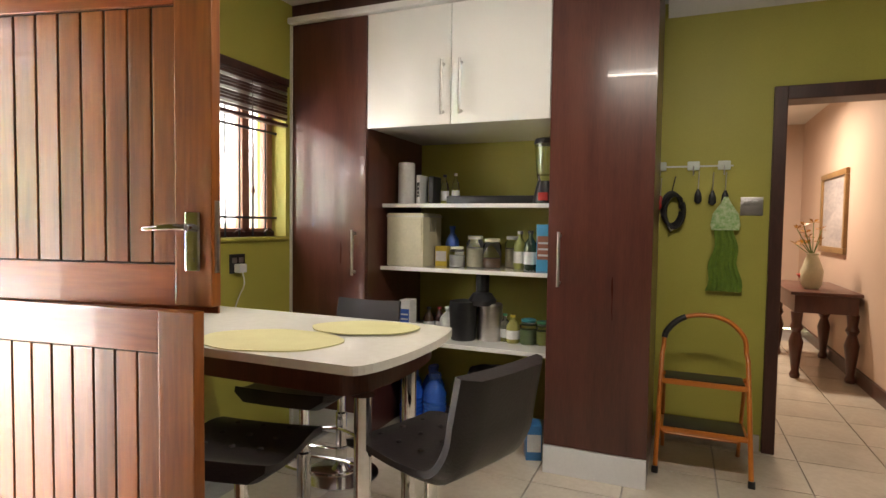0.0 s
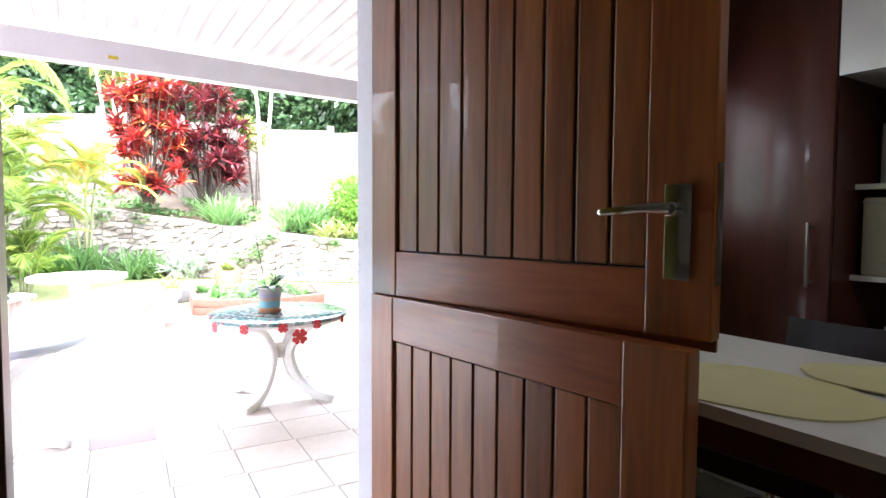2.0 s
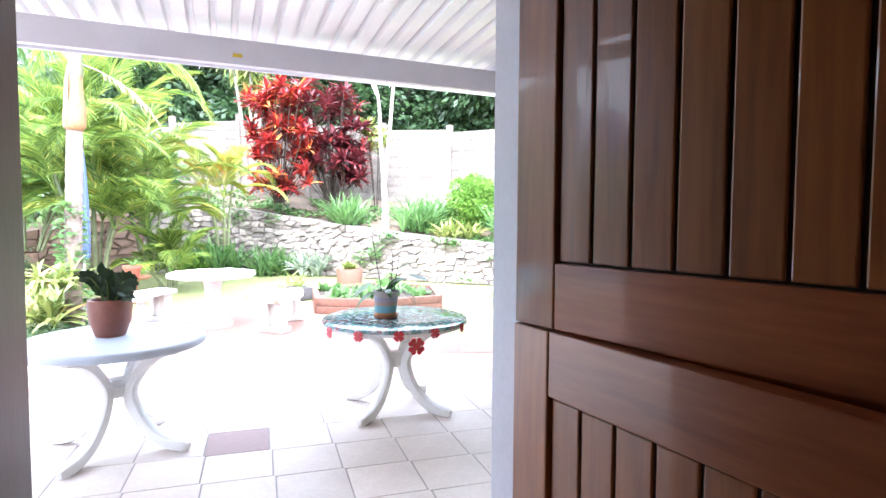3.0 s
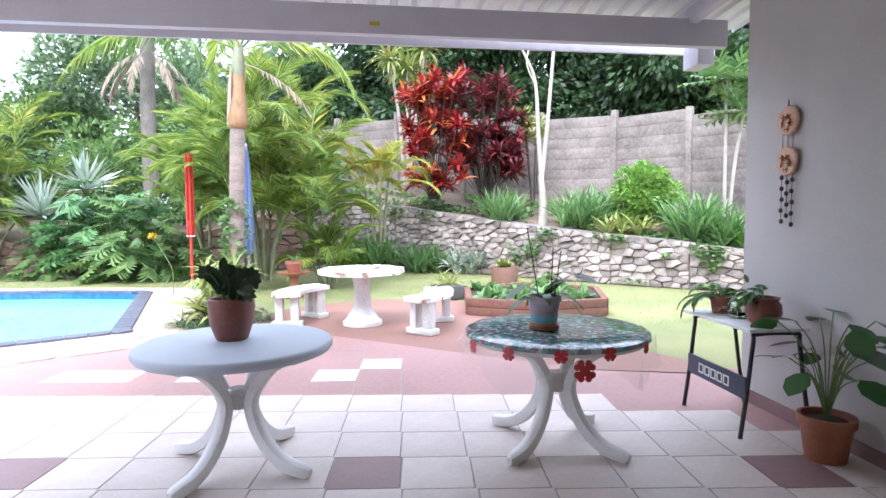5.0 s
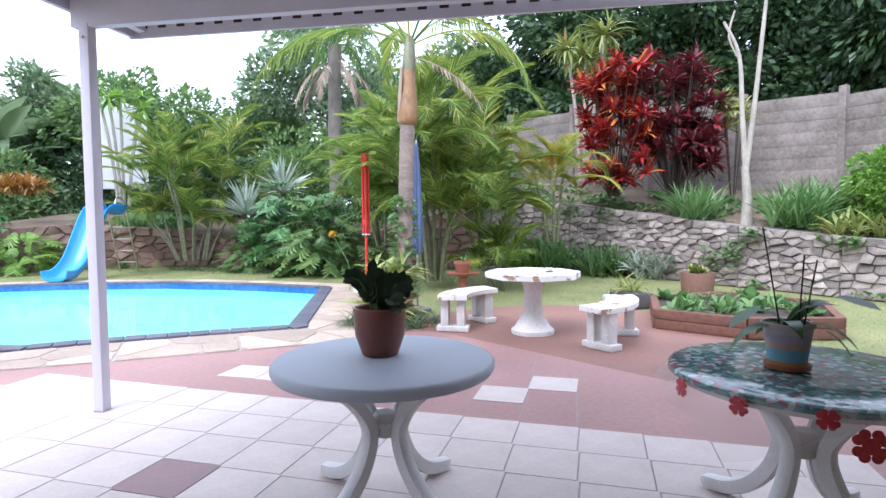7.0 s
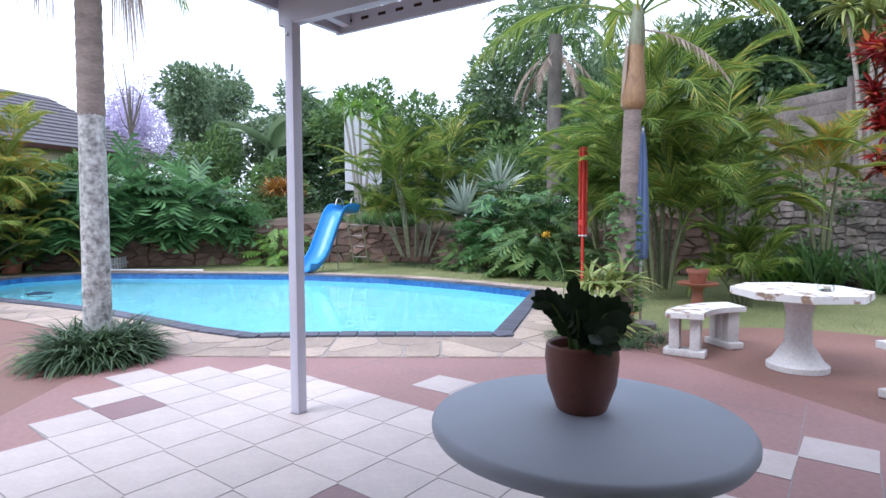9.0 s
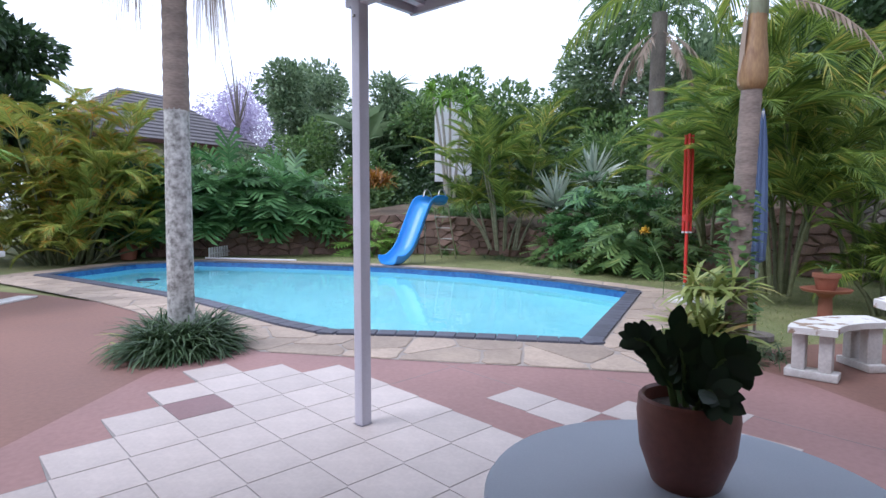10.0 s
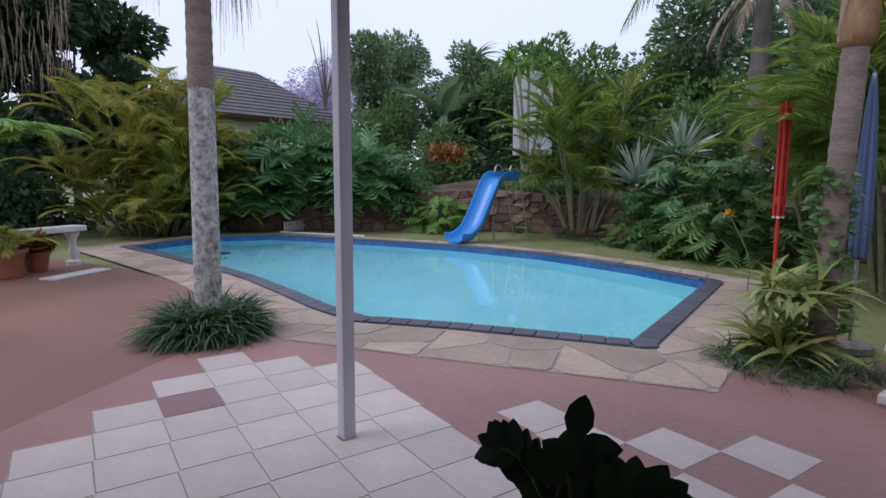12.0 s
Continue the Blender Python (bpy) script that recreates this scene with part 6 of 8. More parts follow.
oct_ = [(0.58 * math.cos(a), 0.58 * math.sin(a)) for a in np.linspace(0.2, 6.483, 8, endpoint=False)]
b = Build().prism(oct_, 0.685, 0.75)
part("tabletop", b, WORN, gt, "octagonal cast concrete top with worn patches", False)
part("pedestal", Build().lathe([(0.26, 0.0), (0.26, 0.05), (0.22, 0.08), (0.17, 0.16), (0.115, 0.25), (0.105, 0.5), (0.13, 0.62), (0.19, 0.684)], 20), CASTWHITE, gt, "waisted concrete pedestal")
t = thing("glass_ashtray", "small clear glass dish on the garden table", "dish", -8.80, 1.13, 0.75)
part("dish", Build().lathe([(0.05, 0), (0.065, 0.01), (0.07, 0.05), (0.06, 0.05), (0.05, 0.012)], 18), JAR, t)


def bench(label, a0, a1, r0, r1):
    t = thing("garden_bench", label, "bench", -8.88, 0.93, 0, 0, "curved garden benches")
    arc = np.radians(np.linspace(a0, a1, 14))
    out = [(r1 * math.cos(a), r1 * math.sin(a)) for a in arc] + [(r0 * math.cos(a), r0 * math.sin(a)) for a in arc[::-1]]
    part("seat", Build().prism(out, 0.40, 0.455), WORN, t, "curved worn concrete seat", False)
    for f_ in (0.14, 0.86):
        a = a0 + (a1 - a0) * f_
        m = pose(0, 0, 0, 0, 0, a)
        rm = (r0 + r1) / 2
        b = Build().box(rm - 0.20, -0.09, 0.0, rm + 0.20, 0.09, 0.07, 0.012, m)
        b.box(rm - 0.15, -0.07, 0.07, rm - 0.05, 0.07, 0.40, 0.012, m)
        b.box(rm + 0.05, -0.07, 0.07, rm + 0.15, 0.07, 0.40, 0.012, m)
        part("support", b, CASTWHITE, t, "cast concrete support")


bench("curved white concrete garden bench with worn seat", -80, -142, 0.80, 1.16)
bench("curved white concrete garden bench beside the planter", 38, 104, 0.86, 1.22)

# ---- planter bed ----
WOODDARK = mat("weathered_red_brown_timber", (0.20, 0.095, 0.065), (0.11, 0.05, 0.035), 0.85, scale=6, fine=50, bump=0.3, stretch=(0.4, 3, 3), per_object=0.15)
pb = thing("planter_bed", "low red-brown timber planter bed full of herbs", "planter", 0, 0, 0)
ringp = [(-9.45, 2.45), (-8.95, 3.35), (-9.12, 4.38), (-10.5, 4.75), (-11.3, 3.7), (-10.7, 2.6)]
for i in range(6):
    a, c = Vector(ringp[i]), Vector(ringp[(i + 1) % 6])
    dd = c - a
    m = pose(a.x, a.y, 0, 0, 0, math.degrees(math.atan2(dd.y, dd.x)))
    for z in (0.0, 0.125):
        part("sleeper", Build().box(0.0, -0.05, z, dd.length, 0.05, z + 0.12, 0.01, m), WOODDARK, pb, "red-brown timber sleeper")
part("soil", Build().prism(ringp, 0.0, 0.2), SOIL, pb, "", False)
rng = np.random.default_rng(21)
b = Build()
for k in range(60):
    u = rng.uniform(0, 1, 2)
    x, y = -10.1 + (u[0] - 0.5) * 1.5, 3.5 + (u[1] - 0.5) * 1.6
    rosette(b, (x, y, 0.2), 10, rng.uniform(0.10, 0.28), STRAP if k % 3 else OVAL, rng, 0.2, 1.4)
part("herb_cover", b, LILYLEAF, pb, "green herbs and seedlings")["kind"] = "stuff"
t = pot("concrete_planter", "low brown concrete drum planter on the lawn", -13.2, 3.75, 0.0, [(0.27, 0), (0.28, 0.02), (0.30, 0.36), (0.28, 0.36), (0.26, 0.3)], BROWNSLAB, 0.26, 0.33)
b = Build()
rosette(b, (0, 0, 0.33), 30, 0.22, OVAL, rng, 0.2, 1.2)
part("foliage", b, BROMELIAD, t)
t = thing("timber_trough", "dark weathered timber trough with grasses", "planter", -11.3, 2.35, 0, 25)
part("box", Build().box(-0.35, -0.18, 0, 0.35, 0.18, 0.22, 0.01), mat("grey_timber", (0.10, 0.09, 0.09), (0.06, 0.055, 0.055), 0.9), t)
b = Build()
for k in range(5):
    rosette(b, (rng.uniform(-0.3, 0.3), rng.uniform(-0.1, 0.1), 0.2), 14, 0.5, GRASS, rng, 0.5, 1.4)
part("grasses", b, BROMELIAD, t)
bb = thing("pot_pedestal", "terracotta pot on a terracotta pedestal dish", "pot", -11.7, -0.42, 0)
part("pedestal", Build().lathe([(0.16, 0), (0.16, 0.04), (0.085, 0.10), (0.075, 0.34), (0.12, 0.40)], 20), TERRA, bb)
part("dish", Build().lathe([(0.10, 0.40), (0.27, 0.42), (0.29, 0.455), (0.27, 0.46), (0.1, 0.43)], 24), TERRA, bb)
part("pot", Build().lathe([(0.10, 0.435), (0.105, 0.44), (0.14, 0.60), (0.16, 0.60), (0.16, 0.65), (0.13, 0.65)], 20), TERRA, bb)
b = Build()
rosette(b, (0, 0, 0.63), 24, 0.2, STRAP, rng, 0.3, 1.3)
part("foliage", b, LILYLEAF, bb)

# ---- folded clothes dryer and umbrella ----
dr = thing("rotary_dryer", "folded rotary clothes dryer with bright red arms", "dryer", -12.1, -2.33, 0)
part("base", Build().lathe([(0.24, 0), (0.25, 0.02), (0.25, 0.07), (0.2, 0.10), (0.05, 0.11)], 24), CASTWHITE, dr, "round pale concrete base")
part("pole", Build().tube([(0, 0, 0.1), (0, 0, 2.62)], 0.026, 10), REDCLOTH, dr, "red pole")
part("pole_socket", Build().tube([(0, 0, 0.1), (0, 0, 0.32)], 0.034, 10), STEEL, dr)
for k in range(4):
    a = k * math.pi / 2 + 0.4
    part("arm", Build().tube([(0.05 * math.cos(a), 0.05 * math.sin(a), 1.12), (0.05 * math.cos(a), 0.05 * math.sin(a), 2.6)], 0.022, 8), REDCLOTH, dr, "folded red arm")
    part("arm_tip", Build().lathe([(0.024, 0), (0.026, 0.02), (0.02, 0.03)], 8, pose(0.05 * math.cos(a), 0.05 * math.sin(a), 1.095)), LABELW, dr)
part("hub", Build().lathe([(0.06, 1.28), (0.065, 1.30), (0.065, 1.36), (0.06, 1.38)], 12), REDCLOTH, dr)
um = thing("folded_umbrella", "folded slate-blue garden umbrella leaning by the palm", "umbrella", -10.15, -0.84, 0)
b = Build()
v = []
NU = 28
prof = [(0.03, 0.86), (0.125, 0.9), (0.14, 1.2), (0.12, 1.7), (0.085, 2.2), (0.04, 2.5), (0.012, 2.58)]
for r, z in prof:
    for k in range(NU):
        a = 2 * math.pi * k / NU
        rr = 0.5 * r * (1 + 0.28 * math.cos(a * 7))
        v.append((rr * math.cos(a), rr * math.sin(a), z))
b.add(v, [(i * NU + k, i * NU + (k + 1) % NU, (i + 1) * NU + (k + 1) % NU, (i + 1) * NU + k) for i in range(len(prof) - 1) for k in range(NU)])
part("canopy", b, BLUECLOTH, um, "folded slate-blue canopy")
part("pole", Build().tube([(0, 0, 0.0), (0, 0, 2.55)], 0.018, 10), STEEL, um)
part("foot", Build().lathe([(0.2, 0), (0.2, 0.06), (0.05, 0.09)], 20), CONCRETE, um)

# ---- pool slide ----
sl = thing("pool_slide", "bright blue fibreglass pool slide with steel ladder", "slide", -12.75, -9.95, 0, 190)
pth = spline([(-0.15, 0, 0.10), (0.25, 0, 0.12), (0.7, 0, 0.42), (1.15, 0, 1.10), (1.5, 0, 1.58), (1.85, 0, 1.66), (2.2, 0, 1.62)], 5)
v, m_ = [], len(pth)
sec = [(-0.29, 0.17), (-0.31, 0.18), (-0.32, 0.16), (-0.28, 0.02), (-0.2, -0.05), (0, -0.07), (0.2, -0.05), (0.28, 0.02), (0.32, 0.16), (0.31, 0.18), (0.29, 0.17), (0.25, 0.04), (0.17, -0.02), (0, -0.04), (-0.17, -0.02), (-0.25, 0.04)]
for i, p in enumerate(pth):
    a, c = pth[max(i - 1, 0)], pth[min(i + 1, m_ - 1)]
    tg = (c - a).normalized()
    nr = Vector((-tg.z, 0, tg.x))
    for u, h in sec:
        v.append((p.x + nr.x * h, u, p.z + nr.z * h))
q = len(sec)
b = Build().add(v, [(i * q + k, i * q + (k + 1) % q, (i + 1) * q + (k + 1) % q, (i + 1) * q + k) for i in range(m_ - 1) for k in range(q)] + [tuple(range(q)), tuple(range((m_ - 1) * q, m_ * q))[::-1]])
part("chute", b, SLIDEBLUE, sl, "curved blue chute")
for y in (-0.25, 0.25):
    part("ladder_rail", Build().tube(spline([(2.75, y, 0.0), (2.3, y, 1.55), (2.1, y, 1.95), (1.9, y, 1.98), (1.8, y, 1.8)], 5), 0.02, 8), STEEL, sl, "steel ladder rail")
    part("chute_strut", Build().tube([(1.15, y, 0.0), (1.15, y, 1.05)], 0.016, 8), STEEL, sl)
for k in range(5):
    x = 2.68 - k * 0.1
    part("rung", Build().box(x - 0.05, -0.25, 0.25 + k * 0.32, x + 0.05, 0.25, 0.275 + k * 0.32, 0.004), STEEL, sl)
t = thing("pool_cleaner", "dark round pool cleaner floating in the water", "pool cleaner", -7.7, -12.3, -0.16)
part("body", Build().lathe([(0.1, -0.05), (0.24, 0.0), (0.22, 0.06), (0.05, 0.09)], 20), mat("dark_blue_plastic", (0.015, 0.04, 0.09), rough=0.4), t)
part("hose", Build().tube(spline([(0.1, 0, 0.06), (0.3, 0.3, 0.03), (0.1, 0.8, 0.02), (0.5, 1.2, 0.02)], 6), 0.022, 8), BLACKPL, t)
t = thing("pool_pole", "long white pool net pole lying on the coping", "pole", -10.9, -13.6, 0.03, -60)
part("pole", Build().tube([(-1.3, 0, 0.03), (1.5, 0, 0.03)], 0.022, 8), WHITE, t)

# ---- balustrade seat and pots in the yard ----
bs = thing("balustrade_bench", "white concrete bench on turned balusters", "bench", -4.45, -11.1, 0, 35)
part("seat", Build().box(-0.62, -0.17, 0.62, 0.62, 0.17, 0.72, 0.02), CASTWHITE, bs)
for x in (-0.45, 0.45):
    part("baluster", Build().lathe([(0.13, 0), (0.13, 0.07), (0.07, 0.1), (0.095, 0.22), (0.05, 0.36), (0.075, 0.5), (0.12, 0.56), (0.12, 0.62)], 16, pose(x, 0, 0)), CASTWHITE, bs, "turned white baluster")
for i, (x, y, r, h, lab) in enumerate(((-3.85, -10.3, 0.27, 0.46, "large terracotta pot with a small palm"), (-3.35, -10.5, 0.3, 0.55, "large red-brown pot with leafy plant"), (-4.25, -10.75, 0.2, 0.35, "terracotta pot with orange flowers"), (-8.7, -16.6, 0.28, 0.45, "terracotta pot standing at the lawn edge"))):
    t = pot("yard_pot", lab, x, y, 0, [(r * 0.65, 0), (r * 0.7, 0.01), (r * 0.95, h * 0.85), (r * 1.08, h * 0.86), (r * 1.08, h), (r * 0.95, h), (r * 0.88, h * 0.8)], TERRA, r * 0.86, h * 0.88)
    b = Build()
    if i < 2:
        for k in range(16):
            frond_into(b, (0, 0, h * 0.9), rng.uniform(0, 6.28), rng.uniform(0.6, 1.3), rng.uniform(0.6, 0.95), rng.uniform(1.3, 2.0), 16, 0.24, 0.014, 0.2, rng)
        part("foliage", b, YELLOWPALM, t)
    else:
        rosette(b, (0, 0, h * 0.9), 60, 0.42, OVAL, rng, 0.1, 1.4)
        part("foliage", b, ORANGELEAF if i == 2 else BROAD, t)
t = thing("paving_slab", "loose pale slab lying on the red screed", "slab", -4.75, -10.0, 0.0, 40)
part("slab", Build().box(-0.55, -0.16, 0.0, 0.55, 0.16, 0.03, 0.008), CASTWHITE, t)
t = thing("garden_edging", "short white picket edging at the stone bank", "fence", -10.9, -15.6, 0, 35)
for k in range(9):
    part("picket", Build().box(-0.6 + k * 0.14, -0.012, 0.0, -0.52 + k * 0.14, 0.012, 0.32, 0.004), WHITE, t)
part("edging_rail", Build().box(-0.62, 0.013, 0.12, 0.62, 0.03, 0.16, 0.003), WHITE, t)

# ---- palms by the pool and table ----
rng = np.random.default_rng(5)
kp = thing("king_palm", "slender palm with ringed trunk and tan crownshaft", "palm", -9.36, -0.77, 0)
b = Build()
pts = [(0.03 * math.sin(z), -0.06 + 0.03 * z, z) for z in np.linspace(-0.05, 2.68, 40)]
b.tube(pts, [0.102 - 0.008 * i / 40 + (0.007 if i % 2 else 0) + 0.05 * max(0, 1 - i / 6) for i in range(40)], 14)
part("trunk", b, TRUNKRING, kp, "grey ringed trunk")
b = Build().tube(spline([(0.02, 0.02, 2.64), (0.02, 0.022, 2.76), (0.01, 0.03, 3.0), (0.0, 0.035, 3.22), (-0.02, 0.04, 3.45)], 5), [0.098, 0.112, 0.124, 0.132, 0.136, 0.138, 0.138, 0.136, 0.132, 0.127, 0.121, 0.115, 0.109, 0.104, 0.10, 0.096, 0.093, 0.09, 0.088, 0.086, 0.084], 14)
part("crownshaft", b, CROWNSHAFT, kp, "swollen tan crownshaft")
part("leaf_sheath", Build().tube(spline([(-0.015, 0.04, 3.36), (-0.025, 0.045, 3.55), (-0.04, 0.05, 3.82)], 4), [0.092, 0.094, 0.094, 0.092, 0.088, 0.082, 0.074, 0.064, 0.05], 12), mat("grey_green_sheath", (0.20, 0.22, 0.13), (0.12, 0.11, 0.06), 0.5, scale=4, fine=20, bump=0.2, stretch=(2.5, 2.5, 0.6)), kp, "grey-green leaf sheath")
part("split_sheath", Build().add([(0.10, -0.09, 2.68), (0.13, -0.04, 2.70), (0.12, -0.02, 3.2), (0.09, -0.03, 3.5), (0.06, -0.07, 3.3), (0.11, -0.08, 3.0)], [(0, 1, 2, 3, 4, 5), (5, 4, 3, 2, 1, 0)]), DEADPALM, kp, "peeling dry sheath edge")
b = Build()
for az, up, L, dr_ in ((-1.75, 0.50, 2.9, 1.5), (1.45, 0.35, 1.9, 1.7), (0.2, 0.75, 2.2, 1.6), (2.6, 0.8, 2.5, 1.5), (-2.7, 0.7, 2.5, 1.6), (-1.2, 0.75, 2.4, 1.5), (1.9, 0.9, 2.4, 1.4), (-1.5, 1.1, 2.5, 1.2), (1.1, 1.1, 2.3, 1.5)):
    frond_into(b, (-0.04, 0.05, 3.7), az, up, L, dr_, 52, 0.50, 0.011, 0.75, rng)
part("crown", b, PALMLEAF, kp)
b = Build()
frond_into(b, (-0.02, 0.08, 3.55), 1.35, -0.35, 1.3, 0.8, 14, 0.2, 0.012, 1.0, rng)
part("dry_frond", b, DEADPALM, kp, "dry brown hanging frond")
b = Build()
P, D, S = [], [], []
for i in range(260):
    z, a = rng.uniform(0.1, 1.7), rng.uniform(0, 6.28)
    P.append((0.11 * math.cos(a), -0.05 + 0.11 * math.sin(a), z))
    D.append((math.cos(a), math.sin(a), rng.uniform(-0.6, 0.6)))
    S.append(rng.uniform(0.06, 0.16))
leaves(b, P, D, S, OVAL, True, rng)
part("creeper", b, LILYLEAF, kp, "green creeper on the trunk")
strap_clump("bromeliad_clump", "yellow-green strap-leaved plants at the palm's foot", -9.3, -1.15, 150, 0.55, STRAP, BROMELIAD, 31, 0.35, 0.2, 1.4, 0.12)
strap_clump("mondo_grass_bed", "dark mondo grass spilling round the palm's foot", -9.15, -0.95, 700, 0.30, GRASS, MONDO, 32, 0.62, 0.2, 1.3, 0.0)
strap_clump("bromeliad_clump", "red-tipped yellow-green bromeliads beside the palm", -9.1, -0.95, 110, 0.5, STRAP, BROMELIAD, 33, 0.25, 0.1, 1.3, 0.62)

p2 = thing("pool_palm", "tall palm with lichen-patched grey trunk", "palm", -5.47, -5.0, 0)
pts = [(-0.05 * z / 3.6, -0.06 * z / 3.6, z) for z in np.linspace(-0.05, 2.5, 24)]
part("trunk", Build().tube(pts, [0.135 - 0.015 * i / 24 for i in range(24)], 16), TRUNKLICHEN, p2, "grey trunk patched with pale lichen")
pts = [(-0.05 * z / 3.6, -0.06 * z / 3.6, z) for z in np.linspace(2.45, 4.3, 30)]
part("upper_trunk", Build().tube(pts, [0.122 - 0.01 * i / 30 + (0.006 if i % 2 else 0) for i in range(30)], 14), TRUNKRING, p2, "ringed brown upper trunk")
b = Build()
for k in range(9):
    frond_into(b, (-0.06, -0.07, 4.3), k * 0.7 + 0.2, rng.uniform(0.5, 1.2), 2.3, rng.uniform(1.3, 1.8), 30, 0.5, 0.02, 0.45, rng)
part("crown", b, PALMLEAF, p2)
b = Build()
for a0, z0, ln in ((2.6, 4.0, 1.0), (0.2, 3.9, 0.8), (2.2, 4.1, 1.1), (2.9, 4.2, 1.15), (-0.3, 4.05, 0.85)):
    base = np.array((0.12 * math.cos(a0), 0.12 * math.sin(a0), z0))
    for j in range(46):
        o = rng.normal(0, 0.12, 3)
        e = base + np.array((0.28 * math.cos(a0), 0.28 * math.sin(a0), -ln * rng.uniform(0.4, 1.0))) + o
        m = base + np.array((0.25 * math.cos(a0), 0.25 * math.sin(a0), 0.08)) + o * 0.6
        b.tube([tuple(base), tuple(m), tuple(e)], [0.006, 0.004, 0.0015], 3, None, False)
part("dry_flower_stalk", b, DEADPALM, p2, "dry brown hanging flower stalks")
strap_clump("mondo_grass_clump", "dense dark mondo grass tuft round the pool palm", -5.47, -5.0, 3600, 0.56, GRASS, MONDO, 34, 0.36, 0.55, 1.5, 0.0)
strap_clump("mondo_grass_clump", "pale straggling grass beside the pool palm", -5.2, -5.25, 80, 0.5, GRASS, BROMELIAD, 35, 0.2, 0.3, 1.3, 0.0)

# ---- clumping palms ----
clump_palm("areca_palm", "large clump of arching green areca palm", -15.0, -2.9, 0.8, 9, 2.8, 0.9, PALMLEAF, 41, 1.6, 7)
clump_palm("areca_palm", "large clump of areca palm behind the ringed palm", -13.0, -1.2, 0.2, 12, 3.3, 0.8, PALMLEAF, 42, 1.55, 7)
clump_palm("areca_palm", "yellowing areca palm leaning over the stone wall", -13.7, -0.3, 0.4, 5, 3.1, 0.9, PALMLEAF, 43, 1.9, 6)
clump_palm("areca_palm", "tall areca palm with orange dying fronds", -14.6, 1.1, 0.9, 3, 2.6, 0.4, YELLOWPALM, 48, 1.3, 6)
clump_palm("areca_palm", "low young areca palm at the wall foot", -12.9, 0.1, 0.0, 6, 0.9, 0.5, PALMLEAF, 44, 1.0, 5)
clump_palm("areca_palm", "tall thin-stemmed areca palm clump behind the lawn", -16.5, -9.2, 0.3, 15, 3.8, 1.3, PALMLEAF, 45, 1.6, 7, canes=PALECANE, low=0.2)
clump_palm("areca_palm", "broad yellow-green areca palm thicket by the yard", -7.2, -17.0, -0.1, 64, 4.7, 2.1, YELLOWPALM, 46, 1.3, 8, low=0.03)
clump_palm("areca_palm", "feathery palm with grey fronds behind the bank", -15.6, -1.6, 0.9, 4, 4.2, 0.9, PALMLEAF, 47, 2.0, 7)

# ---- tree fern and distant trees ----
tf = thing("tree_fern", "tree fern with broad bright green fronds", "fern", -3.5, -10.3, 0.5)
b = Build()
for k in range(13):
    az = k * 0.483
    for sub in (1,):
        frond_into(b, (0, 0, 1.4), az, 0.75, 1.7, 1.25, 30, 0.5, 0.03, 0.1, rng, 0.15)
part("crown", b, BRIGHT, tf)
part("trunk", Build().tube([(0, 0, -0.5), (0.02, 0, 0.6), (0, 0, 1.42)], [0.07, 0.06, 0.06], 8), BARK, tf)


def spread_centres(seed, n, rx, ry, z0, z1, r):
    g = random.Random(seed)
    return [(g.uniform(-rx, rx), g.uniform(-ry, ry), g.uniform(z0, z1), r * g.uniform(0.75, 1.25)) for _ in range(n)]


for i, (x, y, h, r, m_, lab) in enumerate(((-3.2, -23.5, 12, 2.6, DARKTREE, "tall dark conifer behind the yard"), (-0.4, -21, 11, 2.6, DARKTREE, "tall dark conifer beyond the yard pots"), (-6.2, -25.5, 11, 2.0, DARKTREE, "tall dark conifer with ragged top"))):
    blob_tree("conifer_tree", lab, x, y, 0, 3.0, spread_centres(50 + i, 14, 2.0, 1.8, 1.5, h, r * 0.7), m_, 0.36, 32000, 60 + i)
b = Build()
hm = thing("hanging_moss", "grey hanging strands in the dark conifer", "moss", -4.6, -21.3, 4.4)
for k in range(160):
    x, y, z = rng.uniform(-1.3, 1.5), rng.uniform(-0.6, 0.6), rng.uniform(0.6, 3.2)
    b.tube([(x, y, z), (x + rng.normal(0, 0.1), y, z - rng.uniform(0.5, 1.4))], [0.018, 0.006], 3, None, False)
part("moss_hair", b, DEADPALM, hm)["kind"] = "stuff"

blob_tree("garden_tree", "rounded green tree behind the pool", -19.8, -25.0, 1.5, 3.0, spread_centres(71, 8, 2.4, 2.4, 3.6, 6.6, 1.5), HAZEGREEN, 0.24, 20000, 72)
blob_tree("garden_tree", "green tree on the far bank", -22.5, -20.5, 2.0, 2.5, spread_centres(73, 8, 2.6, 2.2, 2.5, 5.2, 1.5), HAZEGREEN, 0.24, 20000, 74)
blob_tree("garden_tree", "dense dark green tree above the bank", -23.5, -14.5, 2.0, 2.5, spread_centres(75, 9, 2.6, 3.0, 1.8, 4.6, 1.6), BROAD, 0.25, 20000, 76)
blob_tree("garden_tree", "tall pale green tree far behind the palms", -27, -9.5, 2.0, 4, spread_centres(77, 9, 3.0, 3.4, 3.5, 7.5, 1.8), HAZEGREEN, 0.29, 22000, 78)
blob_tree("garden_tree", "broad green tree far behind the ringed palm", -27, -2.0, 2.0, 4, spread_centres(79, 9, 2.5, 3.4, 2.5, 6.0, 1.8), HAZEGREEN, 0.29, 22000, 80)
blob_tree("jacaranda_tree", "lilac flowering jacaranda in the distance", -22.8, -39, 1.0, 4.5, spread_centres(81, 10, 3.8, 3.0, 4.6, 8.2, 1.7), LILAC, 0.22, 20000, 82)
b = Build()
